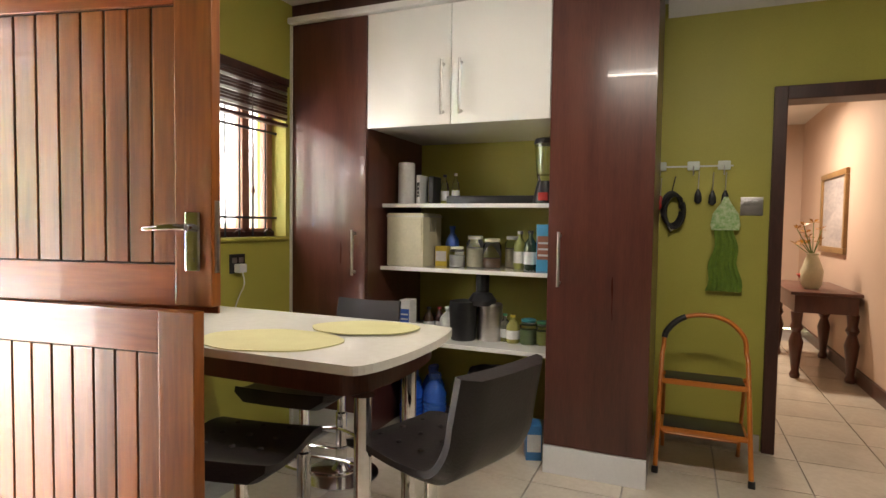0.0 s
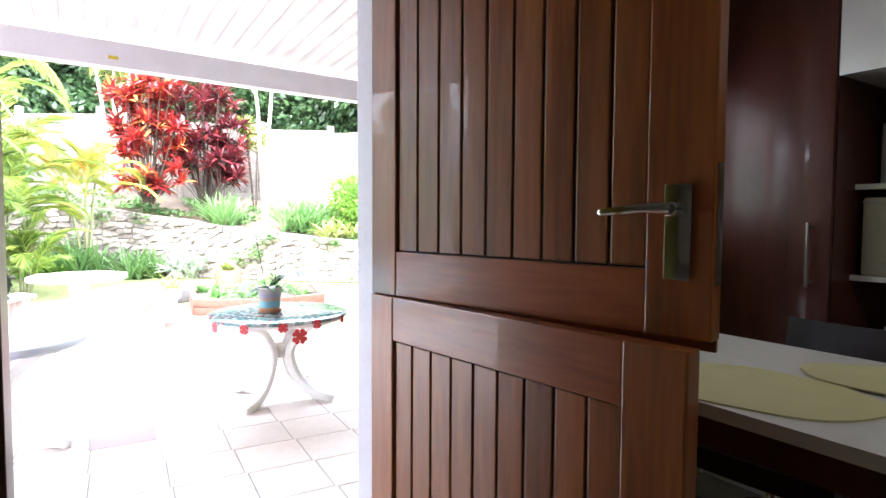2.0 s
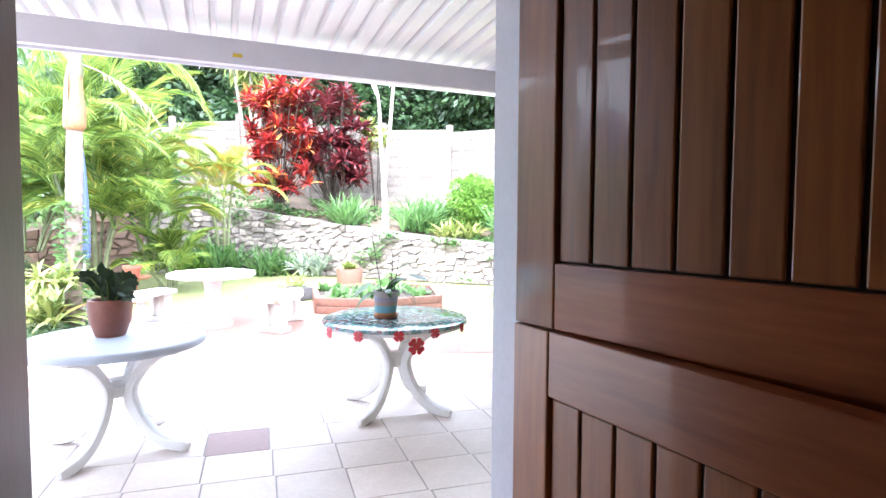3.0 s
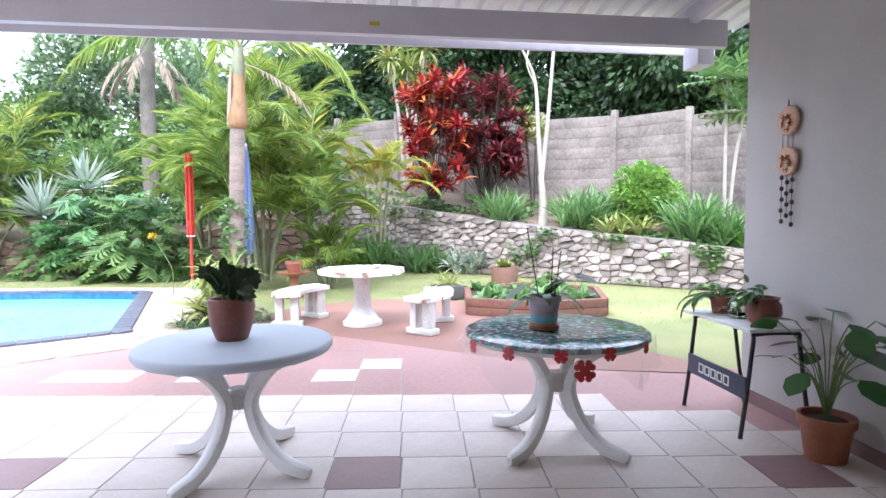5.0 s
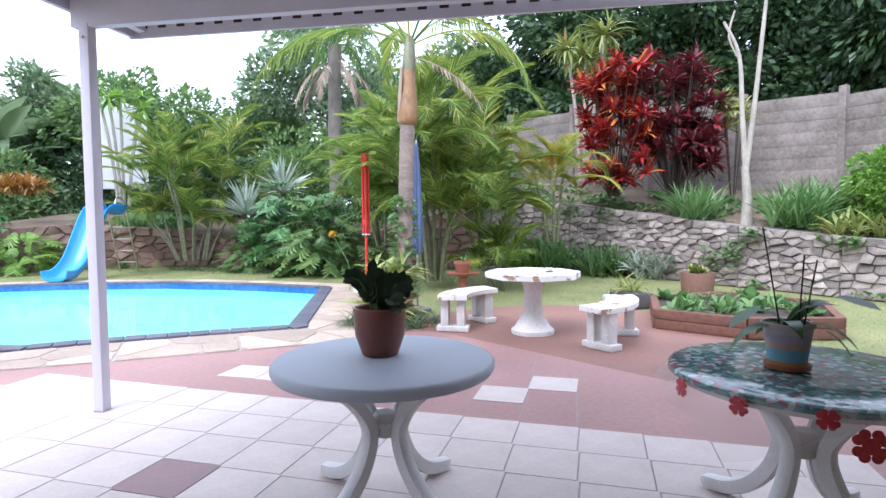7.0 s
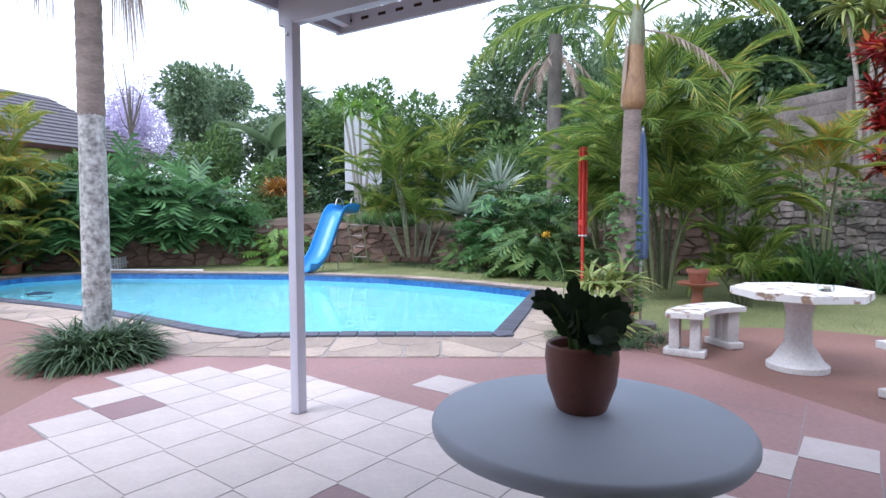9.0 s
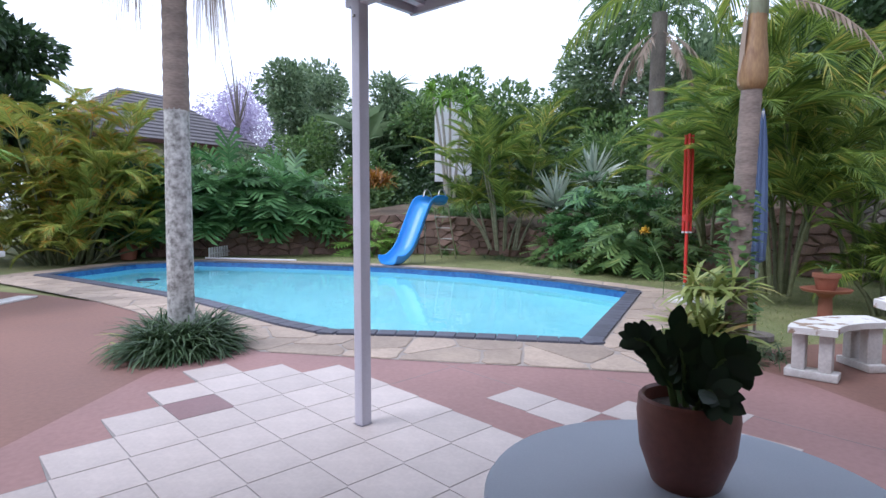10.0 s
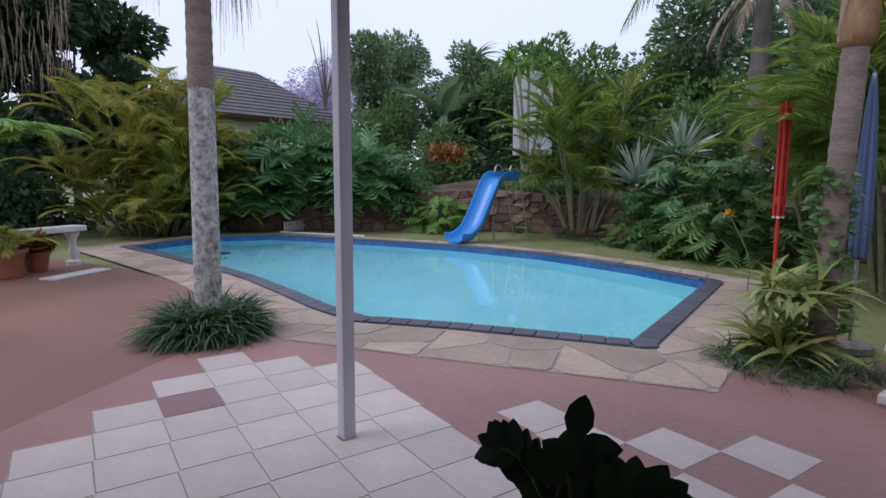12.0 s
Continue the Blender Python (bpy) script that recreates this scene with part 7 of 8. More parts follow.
bt = thing("bare_tree", "thin leafless tree against the sky", "tree", -20.6, -33, 1)
for k in range(16):
    a, r, z = rng.uniform(0, 6.28), rng.uniform(0.2, 1.3), rng.uniform(7.5, 10.5)
    b.tube(spline([(0, 0, 0), (0.1, 0, 5), (r * 0.6 * math.cos(a), r * 0.6 * math.sin(a), z - 1.5), (r * math.cos(a), r * math.sin(a), z)], 3), [0.09, 0.08, 0.07, 0.06, 0.05, 0.04, 0.03, 0.02, 0.012, 0.008], 4)
part("crown", b, BARK, bt)
for i, (x, y, z, h, lab) in enumerate(((-24.0, 6.5, 3.0, 7, "dark spreading tree behind the concrete wall"), (-20.5, 11.5, 2.8, 6.5, "dark dense tree behind the concrete wall"), (-24.5, 0.8, 3.0, 7.5, "dark leafy tree behind the cordylines"), (-17.0, 14.5, 2.6, 6.5, "dark tree beyond the house wing"))):
    blob_tree("shade_tree", lab, x, y, z - 1, 2.6, spread_centres(90 + i, 11, 3.0, 3.2, 2.2, h, 1.6), DARKTREE, 0.28, 28000, 95 + i, trunk_r=0.22)

for i, (x, y, z, r, m_, cnt) in enumerate(((-15.2, -18.5, 0.6, 1.5, BROAD, 3200), (-17.8, -16.8, 1.2, 1.5, BROAD, 3200), (-20.5, -15.8, 1.6, 1.6, DARKTREE, 3200), (-21.5, -11.8, 1.8, 1.7, DARKTREE, 3600), (-21.0, -8.0, 1.8, 1.7, BROAD, 3600), (-20.2, -4.4, 1.8, 1.7, BROAD, 3600), (-12.0, -20.2, 0.3, 1.4, BROAD, 3000), (-9.0, -21.5, 0.2, 1.4, DARKTREE, 3000), (-1.5, -18.5, 0.0, 1.5, DARKTREE, 3000), (1.5, -17.0, 0.0, 1.6, DARKTREE, 3000), (-24.5, -17.5, 2.0, 2.2, DARKTREE, 3600), (-16.5, -23.5, 1.0, 1.9, HAZEGREEN, 3200), (-19.0, -1.0, 1.9, 1.0, BROAD, 2000), (-4.2, -19.0, 0.0, 1.2, DARKTREE, 2400), (-17.5, -21.0, 2.0, 1.9, BROAD, 3600), (-20.8, -18.8, 2.4, 1.8, DARKTREE, 3600), (-13.5, -23.2, 1.2, 1.6, BROAD, 3000), (-24.5, -12.0, 3.0, 2.2, BROAD, 3600), (-24.0, -6.0, 3.0, 2.2, BROAD, 3600), (-26.5, -9.0, 1.6, 2.2, HAZEGREEN, 3600), (-26.5, -14.5, 1.6, 2.2, HAZEGREEN, 3600), (-22.0, -14.0, 1.2, 1.6, BROAD, 3000), (-23.0, -9.8, 1.2, 1.8, BROAD, 3000), (-27.0, -19.0, 1.2, 2.2, HAZEGREEN, 3400), (-23.5, -23.5, 1.2, 2.0, HAZEGREEN, 3400), (-25.5, 4.0, 3.5, 2.6, DARKTREE, 5000), (-23.5, 8.0, 3.5, 2.6, DARKTREE, 5000), (-21.0, 11.5, 3.2, 2.6, DARKTREE, 5000), (-18.0, 14.0, 3.0, 2.6, DARKTREE, 5000), (-25.5, 8.5, 6.0, 2.6, DARKTREE, 5000))):
    blob_tree("hedge_shrub", "dense dark green shrub closing the garden edge" if m_ is DARKTREE else "dense leafy green shrub on the upper bank", x, y, z, 0, [(0, 0, r * 0.5, r), (r * 0.7, r * 0.3, r * 0.3, r * 0.8), (-r * 0.6, -r * 0.4, r * 0.6, r * 0.8), (0.1, 0.2, r * 1.1, r * 0.7)], m_, 0.21, int(cnt * 2.0), 300 + i, category="shrub")

# banana and dracaena
def rosette_tree(name, label, x, y, z, heads, n, L, shape, leafmat, seed, trunk=PALEBARK, r=0.05, lo=-0.5, hi=1.3, category="tree"):
    g = np.random.default_rng(seed)
    t = thing(name, label, category, x, y, z)
    tb, lb = Build(), Build()
    for hx, hy, hz in heads:
        tb.tube(spline([(hx * 0.2, hy * 0.2, -0.2), (hx * 0.5, hy * 0.5, hz * 0.5), (hx, hy, hz)], 4), [r * (1.2 - 0.05 * i) for i in range(9)], 7)
        rosette(lb, (hx, hy, hz), n, L, shape, g, lo, hi)
    part("trunk", tb, trunk, t)
    part("crown", lb, leafmat, t)
    return t


PADDLE = strap_shape(0.16, 0.8, 5)
rosette_tree("banana_plant", "tall paddle-leaved banana plant behind the pool", -18.4, -18.0, 1.6, [(0, 0, 2.6), (0.5, 0.3, 1.4)], 9, 2.3, PADDLE, HAZEGREEN, 101, STALK, 0.12, 0.5, 1.4, "plant")
rosette_tree("dracaena_tree", "bushy-headed dracaena with pale green leaves", -18.2, -12.9, 1.8, [(0, 0, 3.6), (0.7, 0.2, 3.4), (-0.6, 0.3, 3.7), (0.2, -0.7, 3.9), (-0.2, 0.6, 3.2)], 60, 0.65, STRAP, BRIGHT, 102)
rosette_tree("dracaena_tree", "dracaena with drooping pale leaves behind the red shrubs", -18.4, 1.9, 2.6, [(0, 0, 3.2), (0.3, 0.5, 3.7), (-0.2, -0.5, 3.5), (0, 0.2, 2.7)], 60, 0.85, STRAP, BROMELIAD, 103)
rosette_tree("fan_palm", "distant shaggy palm crown above the trees", -20.9, -18.9, 2.0, [(0, 0, 4.9)], 80, 1.3, STRAP, BROAD, 104, BARK, 0.15, -0.4, 1.4, "palm")
dp = thing("date_palm", "tall drooping palm in front of the pale sky", "palm", -18.2, -5.4, 1.0)
part("trunk", Build().tube([(0, 0, -0.3), (0.1, 0, 3), (0, 0, 5.6)], [0.22, 0.2, 0.2], 10), BARK, dp)
b = Build()
for k in range(16):
    frond_into(b, (0, 0, 5.6), k * 0.39, rng.uniform(0.2, 1.1), 2.6, rng.uniform(1.4, 2.2), 26, 0.5, 0.022, 0.6, rng)
part("crown", b, BROAD, dp)
b = Build()
for k in range(7):
    frond_into(b, (0, 0, 5.2), k * 0.9, -0.5, 2.0, 1.0, 22, 0.4, 0.02, 0.7, rng)
part("dry_skirt", b, DEADPALM, dp, "skirt of dead grey fronds")

# ---- lobed-leaf banks ----
def lobed_bank(name, label, x, y, z, rx, ry, rz_, count, size, seed, leafmat=PHILO):
    g = np.random.default_rng(seed)
    t = thing(name, label, "shrub", x, y, z)
    P, D, S = [], [], []
    sb = Build()
    for k in range(count):
        o = g.normal(0, 1, 3)
        o[2] = abs(o[2]) * 0.9 - 0.1
        o /= np.linalg.norm(o)
        rr = g.uniform(0.55, 1.05)
        P.append((o[0] * rx * rr, o[1] * ry * rr, o[2] * rz_ * rr + 0.15))
        D.append((o[0], o[1], o[2] * 0.4 - g.uniform(0.1, 0.8)))
        S.append(size * g.uniform(0.6, 1.2))
        if k % 5 == 0:
            sb.tube([(P[-1][0] * 0.3, P[-1][1] * 0.3, -0.1), P[-1]], 0.012, 4, None, False)
    b = Build()
    leaves(b, P, D, S, LOBED, True, g)
    part("stalk_mass", sb, STALK, t)["kind"] = "stuff"
    part("foliage", b, leafmat, t)


for i, (x, y, rx, ry, rz_, cnt) in enumerate(((-9.9, -17.2, 1.4, 1.1, 1.95, 250), (-11.6, -16.3, 1.5, 1.2, 2.4, 300), (-13.2, -15.3, 1.4, 1.2, 2.2, 270))):
    lobed_bank("philodendron", "dark green lobed philodendron spilling over the bank", x, y, 1.05, rx, ry, rz_ - 0.6, cnt, 0.95, 110 + i)
lobed_bank("philodendron", "grey-green lobed philodendron above the lawn", -16.6, -5.9, 0.4, 1.2, 1.3, 1.8, 240, 0.55, 115)
lobed_bank("philodendron", "low dark philodendron beside the agaves", -15.6, -4.6, 0.1, 1.0, 1.2, 1.5, 200, 0.5, 116, BROAD)
lobed_bank("philodendron", "small philodendron at the stone bank foot", -14.6, -13.0, 0.1, 0.7, 0.7, 0.9, 90, 0.45, 117, BRIGHT)
lobed_bank("philodendron", "small leafy plant at the lawn edge", -15.9, -7.2, 0.0, 0.45, 0.5, 0.7, 60, 0.35, 118, BROAD)
strap_clump("agave", "large grey variegated agave on the bank", -16.3, -7.3, 110, 1.05, SPIKE, GREYLEAF, 121, 0.05, 0.0, 1.5, 1.5, "agave", "grey agaves")
strap_clump("agave", "grey agave high on the bank", -17.2, -6.7, 90, 1.0, SPIKE, GREYLEAF, 122, 0.05, 0.0, 1.5, 2.2, "agave", "grey agaves")
strap_clump("aloe", "blue-green aloe rosette beside the agave", -15.9, -6.3, 50, 0.6, STRAP, leaf_mat("blue_aloe_leaf", (0.10, 0.20, 0.17), (0.22, 0.34, 0.28)), 123, 0.05, 0.1, 1.4, 1.6, "aloe")
strap_clump("orange_shrub", "rusty orange-leaved shrub on the bank", -15.6, -14.0, 380, 0.6, STRAP, ORANGELEAF, 124, 0.5, 0.0, 1.5, 2.35, "shrub")
for i in range(16):
    x, y = (-17.6 + rng.uniform(-1.2, 1.4), -12.5 + rng.uniform(-1.6, 2.0))
    strap_clump("bank_grass", "tussock of dark green grass on the upper bank", x, y, 130, 0.7, GRASS, LILYLEAF, 130 + i, 0.35, 0.4, 1.45, None, "grass", "bank grasses")
for i in range(16):
    f_ = i / 15
    x, y = -17.0 + 1.6 * f_ + rng.uniform(-0.2, 0.2), -9.6 + 6.0 * f_
    strap_clump("border_grass", "low dark grass edging between lawn and bank", x + 0.6, y, 90, 0.28, GRASS, MONDO, 150 + i, 0.35, 0.2, 1.3, 0.0, "grass", "border grasses")

# ---- plants on the right-hand bank ----
CORDY = strap_shape(0.105, 0.75)


def cordyline(label, x, y, z, heads, seed, leafmat):
    g = np.random.default_rng(seed)
    t = thing("cordyline", label, "shrub", x, y, z)
    lb = Build()
    for hx, hy, hz in heads:
        part("stem", Build().tube(spline([(hx * 0.15, hy * 0.15, -0.2), (hx * 0.6, hy * 0.6, hz * 0.5), (hx, hy, hz)], 4), 0.010, 5), SOIL, t)
        rosette(lb, (hx, hy, hz), 30, 0.42, CORDY, g, -0.15, 1.45)
    part("crown", lb, leafmat, t)


g = random.Random(3)
heads = [(g.uniform(-0.7, 0.7), g.uniform(-0.75, 0.7), g.uniform(0.05, 2.75)) for _ in range(72)]
cordyline("tall bright red and orange cordyline shrub", -16.3, 2.5, 2.1, heads, 161, REDLEAF)
heads = [(g.uniform(-0.7, 0.7), g.uniform(-0.9, 0.9), g.uniform(0.35, 3.0)) for _ in range(72)]
cordyline("wine-red cordyline shrub beside the bright one", -16.4, 3.9, 2.1, heads, 162, DEEPRED)
heads = [(g.uniform(-0.3, 0.3), g.uniform(-0.4, 0.4), g.uniform(0.5, 1.2)) for _ in range(8)]
cordyline("small wine-red cordyline in front", -15.9, 4.2, 2.0, heads, 163, DEEPRED)
heads = [(g.uniform(-0.3, 0.3), g.uniform(-0.4, 0.4), g.uniform(1.4, 2.2)) for _ in range(8)]
cordyline("yellow-green croton behind the pale trunk", -16.4, 5.2, 1.9, heads, 164, BROMELIAD)
blob_tree("round_shrub", "rounded bright green shrub on the bank", -13.7, 7.1, ground_z(-13.7, 7.1), 0.5, [(0, 0, 0.7, 0.54), (0.16, 0.2, 0.45, 0.45), (-0.2, -0.2, 0.45, 0.45), (0.1, -0.22, 0.85, 0.42), (0.0, 0.22, 0.9, 0.42), (0, 0, 1.0, 0.4), (0.2, -0.16, 0.42, 0.42)], BRIGHT, 0.10, 12000, 165, trunk_r=0.04, category="shrub")
tt = thing("pale_tree", "slender pale-barked tree forking low", "tree", -14.5, 4.95, 1.2)
part("trunk", Build().tube(spline([(0, 0, -0.1), (0, 0.0, 0.6), (0.0, -0.06, 1.2)], 4), [0.13, 0.12, 0.11, 0.1, 0.09, 0.085, 0.08, 0.075, 0.07], 10), PALEBARK, tt)
part("left_stem", Build().tube(spline([(0, -0.04, 1.1), (0, -0.12, 2.2), (0, -0.2, 3.4), (0, -0.5, 4.1)], 5), [0.06 - 0.0022 * i for i in range(16)], 8), PALEBARK, tt)
part("right_stem", Build().tube(spline([(0, -0.04, 1.1), (0, 0.08, 2.2), (0, 0.2, 3.6), (0, 0.3, 4.8)], 5), [0.06 - 0.002 * i for i in range(16)], 8), PALEBARK, tt)
part("side_branch", Build().tube(spline([(0, -0.19, 3.3), (0, -0.4, 3.8), (0, -0.3, 4.3)], 4), 0.02, 6), PALEBARK, tt)
rosette_tree("papaya_tree", "slender young papaya tree by the concrete wall", -12.9, 8.5, ground_z(-12.9, 8.5), [(0, 0, 3.2), (0.15, 0.3, 2.5)], 14, 0.75, LOBED, BROAD, 166, PALEBARK, 0.035, -0.3, 0.9)
for i, (x, y, L, m_, nn, lab) in enumerate(((-16.5, 1.2, 0.9, LILYLEAF, 120, "upright strap-leaved lily clump"), (-17.4, 0.4, 1.0, LILYLEAF, 120, "upright dark strap-leaved clump"), (-15.9, 2.2, 0.75, LILYLEAF, 150, "strap-leaved lily clump on the bank"), (-15.6, 3.3, 0.7, GREYLEAF, 110, "pale variegated strap-leaved clump"), (-15.2, 4.2, 0.75, LILYLEAF, 150, "arching green lily clump"), (-14.0, 5.6, 0.8, LILYLEAF, 170, "arching green lily clump by the pale tree"),
                                             (-13.0, 6.3, 0.55, BROMELIAD, 90, "dry yellowish grass clump"), (-12.4, 7.6, 0.85, LILYLEAF, 200, "lush green lily clump"), (-11.9, 8.1, 0.75, LILYLEAF, 170, "green lily clump by the wall end"), (-11.4, 8.4, 0.5, BRIGHT, 90, "bright green fern clump"), (-14.6, 6.5, 0.7, LILYLEAF, 120, "green lily clump under the shrub"), (-16.6, 0.2, 0.6, BRIGHT, 90, "bright green leafy clump"))):
    strap_clump("lily_clump", lab, x, y, int(nn * 1.7), L * 1.2, STRAP if m_ is not LILYLEAF else strap_shape(0.022, 0.7, 4), m_, 170 + i, 0.42, 0.75, 1.5, None, "plant", "lily clumps on the bank")

# creepers over the wall top and low cover, too many to count
b = Build()
P, D, S = [], [], []
for i in range(9000):
    s = rng.uniform(0, 6.0)
    k = int(s) + 1
    f_ = s - int(s)
    fx, fy = FOOT[k][0] * (1 - f_) + FOOT[k + 1][0] * f_, FOOT[k][1] * (1 - f_) + FOOT[k + 1][1] * f_
    h = HIGH[k] * (1 - f_) + HIGH[k + 1] * f_
    dx, dy = FOOT[k + 1][0] - FOOT[k][0], FOOT[k + 1][1] - FOOT[k][1]
    L = math.hypot(dx, dy)
    nx, ny = dy / L, -dx / L
    if nx * (-1) < 0:
        nx, ny = -nx, -ny
    patch = noise.noise((fx * 0.9, fy * 0.9, 2.0))
    if rng.uniform(0, 1) < 0.62:
        d = rng.uniform(0.2, 2.2)
        if noise.noise(((fx + nx * d) * 1.1, (fy + ny * d) * 1.1, 7)) < -0.12:
            continue
        P.append((fx + nx * d, fy + ny * d, ground_z(fx + nx * d, fy + ny * d) + rng.uniform(0.0, 0.14)))
        D.append((rng.normal(0, 1), rng.normal(0, 1), rng.uniform(0, 0.8)))
    else:
        zz = h - rng.uniform(0, 1) ** 1.5 * h * 0.95
        if noise.noise((fx * 1.3, fy * 1.3, zz * 1.6 + 5)) + 0.35 * patch < 0.14 + 0.12 * (h - zz):
            continue
        P.append((fx - nx * 0.10, fy - ny * 0.10, max(0.1, zz)))
        D.append((rng.normal(0, 0.6) - nx, rng.normal(0, 0.6) - ny, rng.uniform(-0.6, 0.4)))
    S.append(rng.uniform(0.07, 0.16))
leaves(b, P, D, S, OVAL, True, rng)
tagged(part("ground_cover", b, LILYLEAF, None, "low green creeper over the stone wall and bank"), category="plant", kind="stuff")

b = Build()
P, D, S = [], [], []
for i in range(110000):
    x, y = rng.uniform(-18, -8.4), rng.uniform(-14.5, 9)
    d, h = wall_distance(x, y)
    if d > 0.0 or inside(x, y, grown(POOL, 0.8)) or math.hypot(x + 9.2, y - 1.35) < 2.0:
        continue
    if x > -8.9 and y < 4:
        continue
    P.append((x, y, -0.02))
    D.append((rng.normal(0, 0.5), rng.normal(0, 0.5), 1.0))
    S.append(rng.uniform(0.05, 0.11))
leaves(b, P, D, S, GRASS, True, rng)
tagged(part("lawn_grass", b, LAWNBLADE, None, "short green and straw-coloured lawn grass"), category="grass", kind="stuff")

# flower stalk by the dryer
t = thing("flower_stalk", "single yellow flower on a thin bent stalk", "flower", -12.3, -2.75, 0)
part("stalk", Build().tube(spline([(0, 0, 0.0), (0.0, 0.0, 0.45), (-0.1, -0.2, 0.8), (-0.15, -0.4, 1.08)], 5), 0.007, 5), STALK, t)
b = Build()
rosette(b, (-0.15, -0.4, 1.08), 40, 0.09, OVAL, rng, -0.6, 1.4)
part("flower_head", b, leaf_mat("yellow_petal", (0.55, 0.30, 0.02), (0.75, 0.50, 0.04)), t, "yellow flower head")

# ---- neighbouring house and white garden wall ----
hs = thing("neighbour_house", "cream house with a grey tiled hipped roof", "house", -13.5, -28.9, 1.0, 12)
part("wall", Build().box(-4.0, -3.0, -1.1, 4.0, 3.0, 3.5), mat("cream_plaster", (0.66, 0.58, 0.40), (0.58, 0.5, 0.34), 0.8), hs, "cream plastered wall", False)
ROOFT = mat("grey_roof_tile", (0.20, 0.185, 0.19), (0.13, 0.12, 0.125), 0.8, scale=3, fine=40, bump=0.2)
rf = Build()
ov = 0.6
cor = [(-4 - ov, -3 - ov, 3.45), (4 + ov, -3 - ov, 3.45), (4 + ov, 3 + ov, 3.45), (-4 - ov, 3 + ov, 3.45), (-1.2, 0, 6.1), (1.2, 0, 6.1)]
rf.add(cor, [(0, 1, 5, 4), (1, 2, 5), (2, 3, 4, 5), (3, 0, 4), (3, 2, 1, 0)])
roof2 = part("roof", rf, ROOFT, hs, "grey tiled hipped roof", False)
for i in range(14):
    f_ = i / 14
    rb_ = Build()
    w_ = 4.6 * (1 - f_) + 1.2 * f_
    h_ = 3.6 * (1 - f_)
    z = 3.45 + 2.65 * f_
    rb_.box(-w_, h_ - 0.02, z, w_, h_ + 0.03, z + 0.035)
    rb_.box(w_ - 0.02 if f_ < 1 else w_, -h_, z, w_ + 0.03, h_, z + 0.035)
    part("tile_course", rb_, ROOFT, roof2, "", False)
part("fascia", Build().box(-4.62, 3.58, 3.28, 4.62, 3.63, 3.46), DARKFRAME, hs, "", False)
wn3 = part("window", Build().box(1.2, 2.98, 1.4, 2.6, 3.04, 2.7), DARKFRAME, hs, "dark-framed window", False)
part("pane", Build().box(1.28, 3.041, 1.48, 2.52, 3.045, 2.62), mat("dark_pane", (0.03, 0.035, 0.04), rough=0.1, bump=0), wn3, "", False)
b = Build()
b.prism([(-0.9, -0.6), (0.5, -0.6), (0.5, 2.0), (0.3, 2.25), (-0.9, 2.7)], -0.12, 0.12, pose(0, 0, 0, 90))
wp = part("garden_wall", b, WHITE, None, "white weathered wall end among the palms", False)
wp.matrix_world = pose(-19.55, -13.7, 3.1, 0, 0, 140)
tagged(wp, "white weathered wall end among the palms", "wall")

# ---- concrete panel wall ----
cw = tagged(new("wall_concrete"), "weathered grey concrete panel wall behind the bank", "wall", kind="structure")
LINE = [(-24.5, -4.2, 1.9, 4.3), (-22.6, -2.4, 1.9, 4.45), (-20.9, -0.4, 1.9, 4.55), (-19.6, 1.6, 1.8, 4.55), (-18.5, 3.6, 1.7, 4.35), (-17.5, 5.7, 1.6, 4.2), (-16.6, 7.55, 1.5, 4.12), (-15.1, 8.9, 1.4, 3.95), (-13.6, 10.0, 1.3, 3.5), (-12.0, 11.1, 1.2, 3.3), (-10.2, 12.2, 1.0, 3.2)]
for i, (x, y, z0, z1) in enumerate(LINE):
    part("wall_post", Build().box(-0.08, -0.08, z0, 0.08, 0.08, z1 + 0.22, 0.012, pose(x, y, 0, 0, 0, 40)), CONCRETE, cw, "concrete post")
    if i + 1 < len(LINE):
        x2, y2 = LINE[i + 1][:2]
        L = math.hypot(x2 - x, y2 - y)
        m = pose(x, y, 0, 0, 0, math.degrees(math.atan2(y2 - y, x2 - x)))
        hh = (z1 - z0) / 9
        for k in range(9):
            part("wall_panel", Build().box(0.0, -0.025 - 0.006 * (k * 7 % 3), z0 + k * hh, L, 0.025, z0 + (k + 1) * hh - 0.001, 0.004, m), CONCRETE, cw)

# ---- patio tiles, one by one ----
TILE_TURN = 3.7


def at_tile(k, j):
    """Corner of the tile in row k from the house and column j along it."""
    return -5.285 - 0.3928 * k + 0.0407 * j, -1.803 + 0.0102 * k + 0.3946 * j


tile_mesh = Build().box(-0.389, 0.004, 0.0, -0.004, 0.391, 0.012, 0).mesh("tile", False)
mauve_mesh = tile_mesh.copy()
tile_mesh.materials.append(PATIOTILE)
mauve_mesh.materials.append(MAUVETILE)
MAUVE = {(-2, -4), (-2, 2), (-2, 7), (-2, 13)}
LOOSE = {(3, 0), (3, 1), (4, 2), (5, 3), (3, 3), (4, 4), (3, 6), (4, 7)}
LOW = {1: -4, 0: -5, -1: -6, -2: -5, -3: -4, -4: -3, -5: -2, -6: -1}
HIGHJ = {1: 12, 0: 14}
cells = []
for k in range(-11, 6):
    for j in range(-6, 16):
        x, y = at_tile(k, j)
        laid = k <= 1 and LOW.get(k, 0) <= j < HIGHJ.get(k, 16)
        if (laid or (k, j) in LOOSE) and x < -1.68 and y < 3.72:
            cells.append((k, j, x, y))
bedb = Build()
for k, j, x, y in cells:
    if (k, j) not in LOOSE:
        bedb.prism([at_tile(k, j), at_tile(k, j + 1), at_tile(k + 1, j + 1), at_tile(k + 1, j)][::-1], 0.001, 0.0085)
